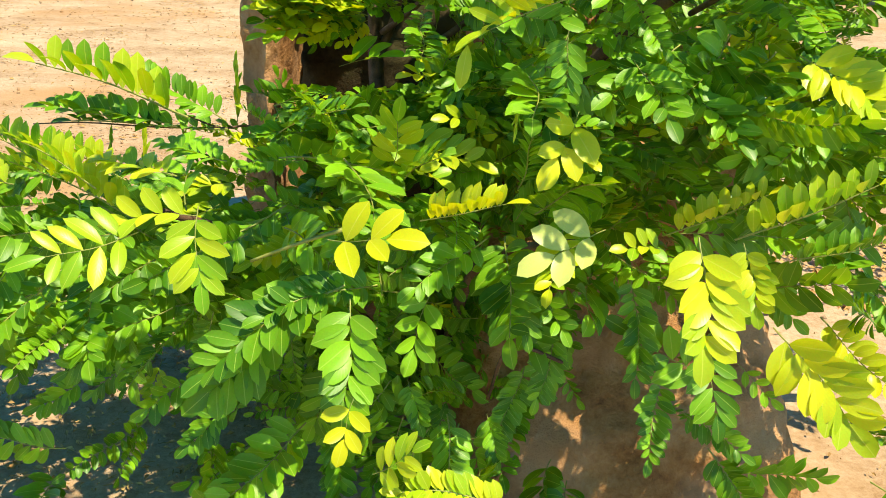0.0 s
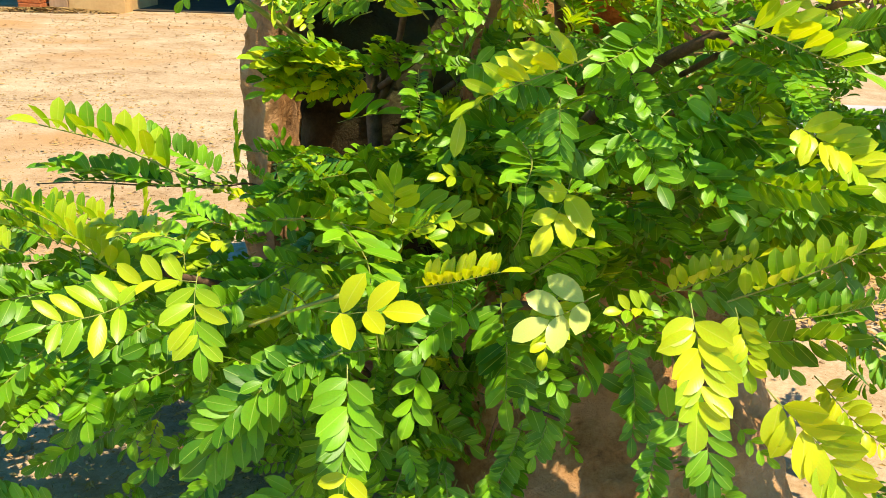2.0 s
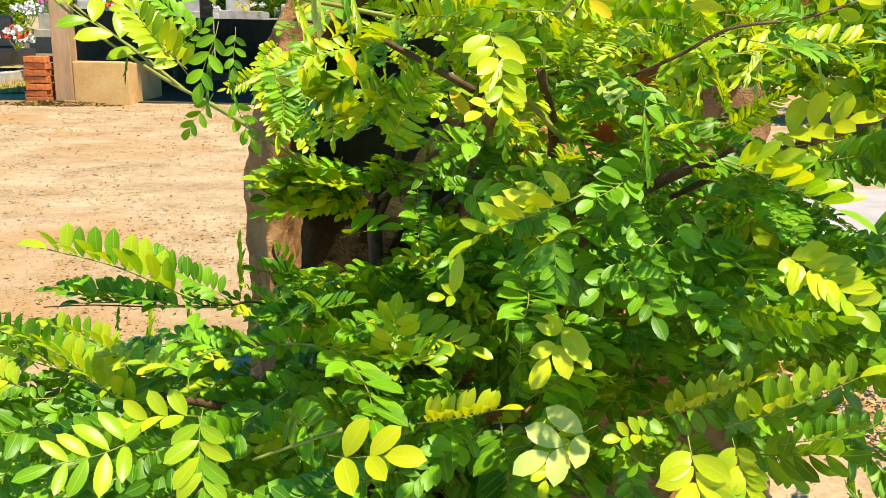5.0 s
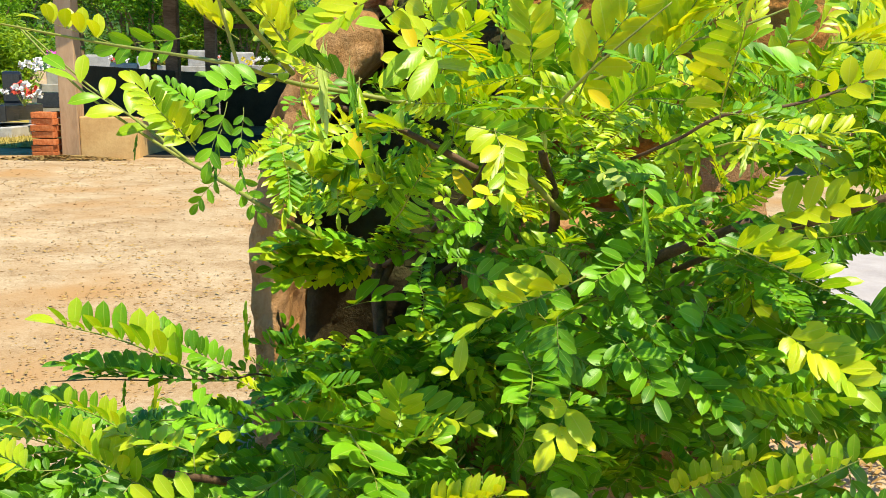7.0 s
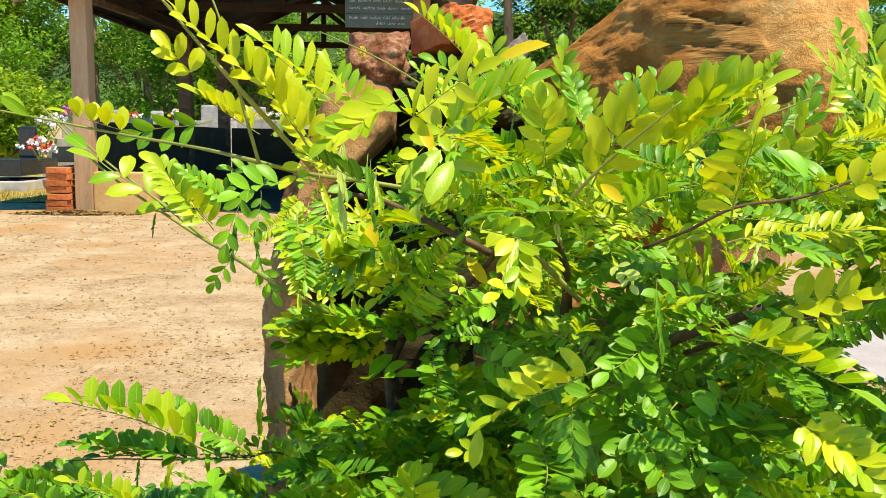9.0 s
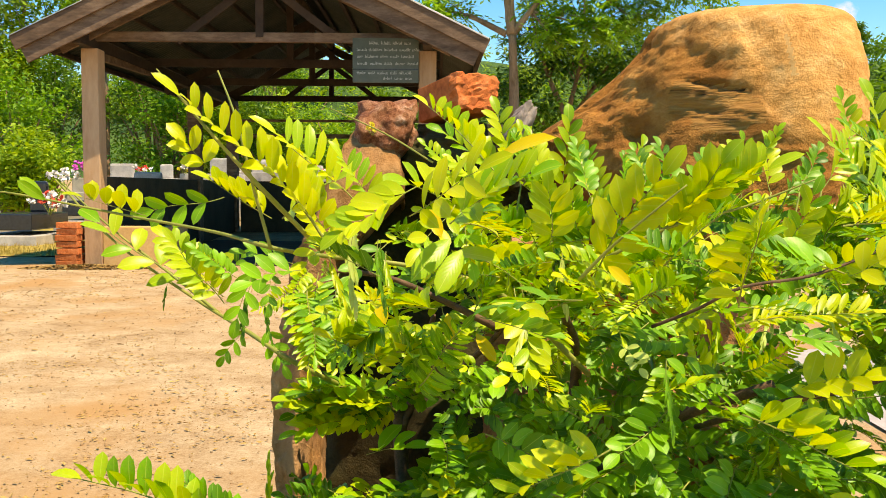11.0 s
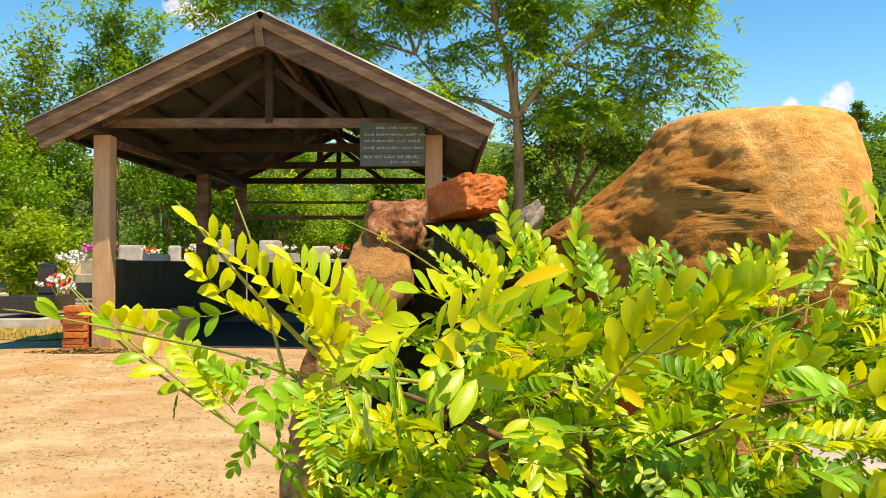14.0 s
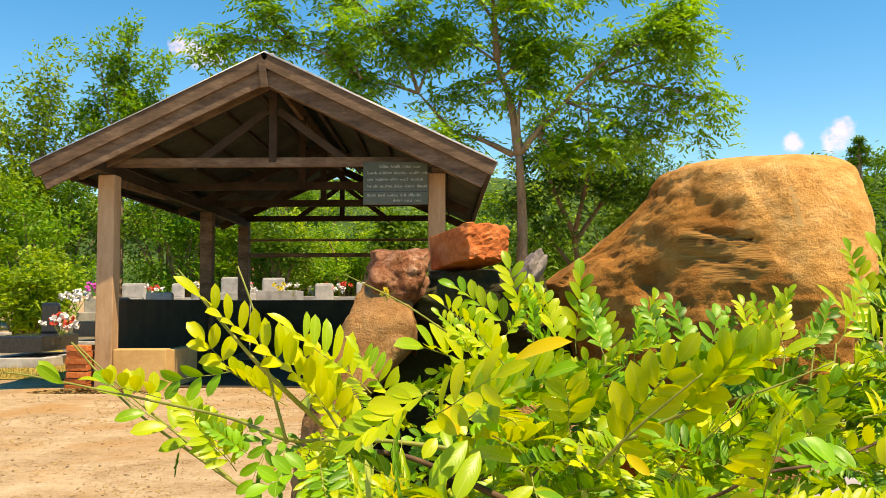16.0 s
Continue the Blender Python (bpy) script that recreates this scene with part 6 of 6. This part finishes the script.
frond((-0.042, 0.8, 0.796), (-0.082, 0.78, 0.772), (0, -0.65, 0.8), "green", 1)
frond((0.038, 0.9, 0.744), (-0.032, 0.84, 0.758), (0, -0.65, 0.8), "green", 6)
frond((0.26, 0.74, 0.866), (0.236, 0.7, 0.821), (0.05, -1, 0.14), "pale", 14)
frond((0.315, 0.78, 0.86), (0.317, 0.74, 0.823), (0.05, -1, 0.14), "pale", 14)
# large sprays with broad leaflets
frond((-0.199, 0.660, 0.552), (-0.187, 0.610, 0.484), (0.05, -1, 0.14), "young", 18)
frond((-0.248, 0.660, 0.526), (-0.326, 0.600, 0.517), (0, -0.8, 0.5), "young", 19)
frond((-0.205, 0.680, 0.538), (-0.278, 0.660, 0.536), (0, -0.65, 0.8), "young", 20)
frond((-0.019, 0.630, 0.557), (0.059, 0.600, 0.587), (0, -0.25, 1), "yellowing", 25)
frond((0.204, 0.750, 0.509), (0.296, 0.720, 0.570), (0, -0.25, 1), "young", 22)
frond((0.250, 0.700, 0.525), (0.363, 0.660, 0.602), (0, -0.25, 1), "young", 22)
frond((0.310, 0.720, 0.501), (0.404, 0.700, 0.536), (0, -0.25, 1), "green", 22)
frond((0.196, 0.620, 0.557), (0.192, 0.550, 0.472), (0.05, -1, 0.25), "young", 23)
frond((0.237, 0.640, 0.547), (0.244, 0.600, 0.494), (-0.3, -0.9, 0.3), "young", 23)
frond((0.282, 0.660, 0.467), (0.356, 0.600, 0.384), (-0.3, -0.9, 0.3), "young", 23)
frond((0.117, 0.720, 0.731), (0.006, 0.680, 0.685), (0, -0.25, 1), "young", 32)
frond((0.232, 0.730, 0.759), (0.331, 0.650, 0.723), (0, -0.25, 1), "young", 32)
frond((0.285, 0.760, 0.774), (0.355, 0.720, 0.802), (0, -0.65, 0.8), "yellowing", 20)
frond((0.301, 0.760, 0.677), (0.366, 0.690, 0.628), (0, -0.8, 0.5), "young", 23)
frond((-0.051, 0.800, 0.547), (-0.041, 0.760, 0.622), (0, -0.8, 0.5), "young", 18)
frond((0.107, 0.700, 0.632), (0.078, 0.660, 0.581), (0.05, -1, 0.14), "young", 21)
frond((0.097, 0.700, 0.604), (0.122, 0.670, 0.595), (0, -0.65, 0.8), "young", 21)
frond((0.013, 0.690, 0.684), (0.008, 0.680, 0.651), (0.05, -1, 0.14), "young", 15)
frond((-0.071, 0.640, 0.485), (-0.072, 0.570, 0.403), (0.05, -1, 0.14), "green", 23)
frond((-0.064, 0.580, 0.429), (-0.074, 0.550, 0.390), (0.05, -1, 0.14), "yellowing", 21)
frond((-0.139, 0.700, 0.432), (-0.215, 0.640, 0.369), (0.05, -1, 0.14), "green", 23)
frond((-0.052, 0.620, 0.329), (-0.006, 0.600, 0.376), (0, -0.65, 0.8), "young", 18)
frond((0.064, 0.740, 0.467), (0.080, 0.700, 0.413), (0.05, -1, 0.14), "green", 18)
frond((0.096, 0.740, 0.454), (0.116, 0.700, 0.420), (0.05, -1, 0.14), "green", 20)
frond((0.196, 0.720, 0.509), (0.146, 0.700, 0.515), (0, -0.65, 0.8), "young", 20)
frond((0.229, 0.660, 0.446), (0.235, 0.620, 0.378), (0.05, -1, 0.14), "green", 18)
frond((-0.009, 0.700, 0.470), (-0.029, 0.660, 0.407), (0.05, -1, 0.14), "green", 20)
# broad leaves at the top of the shrub
frond((0.107, 0.780, 0.876), (0.172, 0.730, 0.991), (0, -0.85, 0.5), "yellowing", 26)
frond((0.164, 0.790, 0.902), (0.226, 0.740, 0.996), (0, -0.85, 0.5), "young", 26)
frond((0.194, 0.620, 0.870), (0.184, 0.540, 0.950), (-0.2, -0.6, 0.8), "young", 27)
frond((0.254, 0.720, 0.893), (0.282, 0.700, 0.965), (0.2, -0.85, 0.5), "young", 26)
frond((0.289, 0.660, 0.888), (0.329, 0.640, 0.914), (0, -0.7, 0.7), "yellowing", 21)
frond((-0.051, 0.620, 0.934), (0.017, 0.570, 0.977), (0, -0.8, 0.6), "yellowing", 19)
frond((-0.022, 0.670, 0.928), (0.056, 0.620, 0.975), (0, -0.6, 0.8), "young", 23)
frond((-0.079, 0.690, 0.930), (-0.118, 0.680, 0.992), (0.4, -0.7, 0.6), "young", 27)
frond((-0.326, 0.830, 0.925), (-0.395, 0.800, 0.949), (0, -0.25, 1), "yellowing", 28)
frond((-0.186, 0.760, 0.926), (-0.246, 0.730, 0.968), (0, -0.5, 0.9), "yellowing", 24)
frond((-0.329, 1.100, 0.801), (-0.397, 1.080, 0.901), (0, -0.8, 0.5), "young", 27)
frond((-0.379, 1.120, 0.813), (-0.319, 1.100, 0.866), (0, -0.8, 0.5), "young", 21)
frond((-0.103, 0.700, 0.943), (-0.178, 0.670, 1.012), (0.3, -0.6, 0.8), "young", 27)
frond((-0.214, 0.670, 0.966), (-0.242, 0.660, 1.004), (0, -0.7, 0.7), "yellowing", 21)
frond((0.012, 0.620, 0.975), (0.053, 0.600, 0.994), (0, -0.6, 0.8), "gold", 15)
frond((0.012, 0.630, 0.969), (-0.048, 0.650, 1.027), (0.2, -0.4, 1), "young", 22)
frond((-0.021, 0.630, 0.917), (-0.048, 0.600, 0.889), (0.1, -1, 0.4), "young", 15)
frond((-0.012, 0.630, 0.909), (-0.030, 0.600, 0.879), (0.1, -1, 0.4), "young", 15)
frond((-0.021, 0.660, 0.903), (0.016, 0.630, 0.903), (0, -0.6, 0.8), "young", 15)
frond((0.067, 0.760, 0.904), (0.062, 0.730, 0.971), (0, -0.85, 0.5), "young", 18)
frond((-0.045, 0.620, 0.955), (-0.113, 0.600, 0.913), (0, -0.6, 0.8), "young", 23)
frond((-0.141, 0.660, 0.890), (-0.184, 0.620, 0.880), (0, -0.7, 0.7), "green", 20)
frond((0.169, 0.620, 0.890), (0.208, 0.580, 0.929), (0, -0.6, 0.8), "young", 24)
# lit leaves in the middle of the shrub
frond((-0.046, 0.800, 0.556), (0.007, 0.770, 0.541), (0.1, -0.35, 1), "young", 20)
frond((-0.067, 0.820, 0.566), (-0.104, 0.800, 0.569), (0.1, -0.35, 1), "green", 21)
frond((0.234, 0.800, 0.599), (0.175, 0.770, 0.601), (0.1, -0.35, 1), "young", 20)
frond((0.234, 0.790, 0.596), (0.274, 0.750, 0.584), (0.1, -0.35, 1), "young", 20)
frond((0.197, 0.820, 0.654), (0.141, 0.790, 0.649), (0.1, -0.35, 1), "green", 23)
frond((0.114, 0.850, 0.730), (0.061, 0.820, 0.736), (0.1, -0.35, 1), "young", 20)
frond((0.215, 0.850, 0.743), (0.164, 0.820, 0.729), (0.1, -0.35, 1), "green", 18)
frond((-0.182, 1.200, 0.636), (-0.267, 1.130, 0.672), (0.1, -0.35, 1), "young", 18)
frond((-0.179, 1.180, 0.627), (-0.258, 1.120, 0.622), (0.1, -0.35, 1), "young", 18)
frond((-0.110, 1.180, 0.645), (-0.199, 1.120, 0.670), (0.1, -0.35, 1), "young", 23)
frond((-0.149, 1.180, 0.579), (-0.065, 1.150, 0.605), (0.1, -0.35, 1), "green", 21)
frond((-0.144, 0.850, 0.486), (-0.191, 0.820, 0.508), (0.1, -0.35, 1), "green", 20)
frond((0.082, 0.750, 0.469), (0.045, 0.720, 0.437), (0.05, -1, 0.14), "green", 18)
frond((0.101, 0.720, 0.618), (0.135, 0.700, 0.615), (0.1, -0.35, 1), "green", 20)
frond((0.274, 0.800, 0.611), (0.213, 0.780, 0.621), (0.1, -0.35, 1), "green", 20)
frond((-0.012, 0.950, 0.613), (-0.054, 0.920, 0.616), (0.1, -0.35, 1), "young", 21)
frond((-0.194, 1.000, 0.562), (-0.129, 0.970, 0.585), (0.1, -0.35, 1), "green", 18)
frond((-0.172, 0.950, 0.542), (-0.223, 0.920, 0.543), (0.1, -0.35, 1), "green", 23)
frond((-0.107, 0.950, 0.558), (-0.160, 0.920, 0.574), (0.1, -0.35, 1), "green", 18)
# shaded leaves low down
frond((-0.079, 0.550, 0.570), (-0.014, 0.530, 0.579), (0, -0.7, 0.7), "yellowing", 21)
frond((0.131, 0.660, 0.545), (0.063, 0.630, 0.521), (0, -0.65, 0.8), "pale", 21)
frond((-0.415, 0.850, 0.316), (-0.453, 0.830, 0.335), (0.1, -0.35, 1), "green", 23)
frond((-0.343, 0.800, 0.346), (-0.387, 0.760, 0.327), (0.05, -1, 0.14), "green", 18)
frond((-0.390, 0.840, 0.280), (-0.443, 0.800, 0.259), (0.05, -1, 0.14), "green", 23)
frond((-0.256, 0.780, 0.321), (-0.303, 0.740, 0.297), (0.05, -1, 0.14), "green", 20)
frond((-0.206, 0.740, 0.321), (-0.247, 0.700, 0.282), (0.05, -1, 0.14), "green", 23)
frond((-0.029, 0.760, 0.343), (-0.012, 0.730, 0.298), (0.05, -1, 0.14), "green", 23)
frond((0.055, 0.800, 0.282), (0.068, 0.770, 0.233), (0.05, -1, 0.14), "green", 23)
# thin hanging leaves and pale young tips
frond((-0.117, 0.800, 0.928), (-0.112, 0.780, 0.861), (0.05, -1, 0.14), "pale", 14)
frond((0.080, 0.800, 0.899), (0.084, 0.780, 0.833), (0.05, -1, 0.14), "pale", 14)
frond((0.307, 0.870, 0.853), (0.300, 0.860, 0.805), (0.05, -1, 0.14), "pale", 14)
frond((0.170, 0.850, 0.816), (0.166, 0.840, 0.779), (0.05, -1, 0.14), "pale", 14)
frond((-0.091, 0.800, 0.905), (-0.087, 0.790, 0.861), (0.05, -1, 0.14), "green", 14)
frond((-0.267, 1.000, 0.837), (-0.274, 0.980, 0.770), (0.05, -1, 0.14), "green", 14)
frond((0.032, 0.820, 0.880), (0.037, 0.800, 0.809), (0.05, -1, 0.14), "young", 14)
frond((-0.249, 1.000, 0.821), (-0.238, 0.980, 0.770), (0.05, -1, 0.14), "green", 14)
frond((-0.414, 1.140, 0.826), (-0.423, 1.140, 0.787), (0.05, -1, 0.14), "green", 14)
# single yellow leaves
frond((-0.111, 0.94, 0.844), (-0.098, 0.92, 0.806), (0.05, -1, 0.14), "gold", 15)
frond((-0.03, 0.92, 0.819), (-0.025, 0.9, 0.791), (0.05, -1, 0.14), "gold", 15)
frond((0.001, 0.86, 0.807), (0.021, 0.84, 0.782), (0.05, -1, 0.14), "gold", 15)
frond((-0.039, 0.68, 0.938), (-0.029, 0.66, 0.917), (0.05, -1, 0.14), "gold", 15)
frond((0.115, 0.74, 0.888), (0.131, 0.72, 0.874), (0.05, -1, 0.14), "gold", 15)


# a yellow flower on a thin twig
flower = flowers(Matrix.Translation((-0.132, 1.1, 1.022)), [LEAF_YELLOW], 5, 0.012, "tiny yellow blossom on a thin twig", 21)

# the rest of the foliage, fitted to the camera's view; open round the trunk, thin low down where the stone shows
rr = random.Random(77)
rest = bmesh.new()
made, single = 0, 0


def clear_in_view(p):
    """Whether a leaf may stand here: slopes from the camera keep the hollow round the trunk and the gap under the
    boulder open in its view.
    """
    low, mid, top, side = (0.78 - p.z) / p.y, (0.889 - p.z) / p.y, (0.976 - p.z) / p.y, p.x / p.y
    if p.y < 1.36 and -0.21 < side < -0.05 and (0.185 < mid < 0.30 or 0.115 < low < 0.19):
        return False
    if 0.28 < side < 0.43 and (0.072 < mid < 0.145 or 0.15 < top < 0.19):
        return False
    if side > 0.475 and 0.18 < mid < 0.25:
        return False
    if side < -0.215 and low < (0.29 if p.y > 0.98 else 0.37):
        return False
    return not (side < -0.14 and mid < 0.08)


# the spreading upper layer that shades the leaves below
for i in range(20):
    x, y = rr.uniform(-0.24, 0.52), rr.uniform(0.66, 0.98)
    base = Vector((x, y, 0.845 + 0.10 * rr.random() + 0.03 * (y - 0.8)))
    d = Vector((rr.gauss(0.1, 0.7), rr.gauss(-0.25, 0.6), rr.gauss(0.05, 0.22))).normalized() * rr.uniform(0.08, 0.13)
    if clear_in_view(base) and clear_in_view(base + d):
        frond(base, base + d, (rr.gauss(0, 0.3), rr.gauss(-0.35, 0.3), 1), rr.choice(("young", "young", "green", "yellowing")), rr.choice((4, 10, 12, 16, 24, 27)))
for i in range(10):
    base = Vector((rr.uniform(-0.16, 0.30), rr.uniform(0.56, 0.66), rr.uniform(0.835, 0.905)))
    d = Vector((rr.gauss(0.05, 0.8), rr.gauss(0.0, 0.45), rr.gauss(0.05, 0.2))).normalized() * rr.uniform(0.055, 0.085)
    frond(base, base + d, (rr.gauss(0.0, 0.3), rr.gauss(-0.2, 0.3), 1), "green", rr.choice((18, 23, 24, 27)))

while made < 1602:
    z = rr.uniform(0.06, 0.93)
    x = rr.uniform(-0.75, 0.95)
    y = 0.74 + 0.09 * abs(z - 0.45) + 0.6 * rr.random() ** 1.1
    whorl = made >= 1150
    if made >= 1350:     # lit whorls at the back, over the trunk
        x, y, z = rr.uniform(-0.1, 0.16), rr.uniform(1.12, 1.34), rr.uniform(0.74, 0.87)
        if made >= 1590:     # unseen leaves added beside the view to shade those lower down
            y = rr.uniform(0.62, 0.82)
            x, z = 0.66 * y + rr.uniform(0.03, 0.32), rr.uniform(0.70, 0.90)
        elif made >= 1420:   # an upper layer at the side, before the gap under the boulder
            x, y, z = rr.uniform(0.28, 0.8), rr.uniform(0.92, 1.34), rr.uniform(0.60, 0.86)
        elif made >= 1390:   # the roof over the trunk's hollow
            x, y, z = rr.uniform(-0.13, 0.15), rr.uniform(1.30, 1.47), rr.uniform(0.755, 0.88)
    elif whorl:          # and a lit shelf of them below the hollow
        x, y = rr.uniform(-0.34, 0.16), rr.uniform(0.95, 1.34)
        z = 0.889 - y * rr.uniform(0.29, 0.37)
    # slopes from the camera; keep thins the leaves to fit its view
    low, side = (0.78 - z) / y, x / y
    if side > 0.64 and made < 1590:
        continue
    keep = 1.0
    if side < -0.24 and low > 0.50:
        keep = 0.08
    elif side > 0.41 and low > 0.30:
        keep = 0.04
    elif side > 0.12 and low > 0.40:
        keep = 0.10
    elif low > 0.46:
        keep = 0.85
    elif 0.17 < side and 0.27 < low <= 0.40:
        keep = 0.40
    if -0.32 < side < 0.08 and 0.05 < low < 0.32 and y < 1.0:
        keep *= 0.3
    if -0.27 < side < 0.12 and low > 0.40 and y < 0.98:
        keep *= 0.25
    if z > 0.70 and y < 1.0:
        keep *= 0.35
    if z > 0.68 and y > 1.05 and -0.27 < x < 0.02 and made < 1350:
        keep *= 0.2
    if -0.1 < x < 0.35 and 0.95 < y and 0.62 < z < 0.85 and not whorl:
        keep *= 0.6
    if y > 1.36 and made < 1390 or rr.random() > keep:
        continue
    base = Vector((x, y, z))
    if whorl:
        d = Vector((rr.gauss(0, 0.7), rr.gauss(-0.4, 0.6), rr.gauss(0.25, 0.3))).normalized() * rr.uniform(0.07, 0.12)
    else:
        d = Vector((x - 0.05, (y - 1.25) * 1.2, 0.25 * (z - 0.45) - 0.10)) + Vector((rr.gauss(0, 0.35), rr.gauss(0, 0.3), rr.gauss(0, 0.2)))
        d = d.normalized() * rr.uniform(0.09, 0.155)
    if not (clear_in_view(base) and clear_in_view(base + d) and clear_in_view(base + d * 0.5)):
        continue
    up = Vector((rr.gauss(0.25, 0.45), rr.gauss(-0.35, 0.4), 1)) if whorl or rr.random() < (0.62 if low < 0.36 else 0.1) else Vector((rr.gauss(-0.1, 0.4), -1, rr.gauss(0.2, 0.3)))
    # few yellow-green leaves low down: the darker tone stands for shade
    tone = "young" if rr.random() < (0.5 if z > 0.72 else 0.3 if whorl else 0.12 if low < 0.36 else 0.03) else "green"
    kind = rr.choice((0, 1, 2, 3, 5, 6, 7, 11, 13) if z < 0.72 or whorl else (1, 2, 4, 5, 10, 10, 12, 16, 17))
    if whorl:
        kind = rr.choice((1, 3, 6, 9, 13) if made < 1420 else (1, 5, 10, 10, 16, 17))
    made += 1
    if y < 0.86 and single < 75:
        frond(base, base + d, up, tone, kind)
        single += 1
        continue
    me = FRONDS[tone][kind].copy()
    me.transform(Matrix.Translation(-shrub_at) @ axes(base, base + d, up))
    if tone == "young":
        me.polygons.foreach_set("material_index", [1 if q.material_index == 0 else 2 for q in me.polygons])
    else:
        me.polygons.foreach_set("material_index", [0 if q.material_index == 0 else 2 for q in me.polygons])
    rest.from_mesh(me)
    bpy.data.meshes.remove(me)
tagged(part("inner_foliage", rest, [LEAF, LEAF_YOUNG, STEM_GREEN], bush), "inner mass of small green leaflets", kind="stuff")
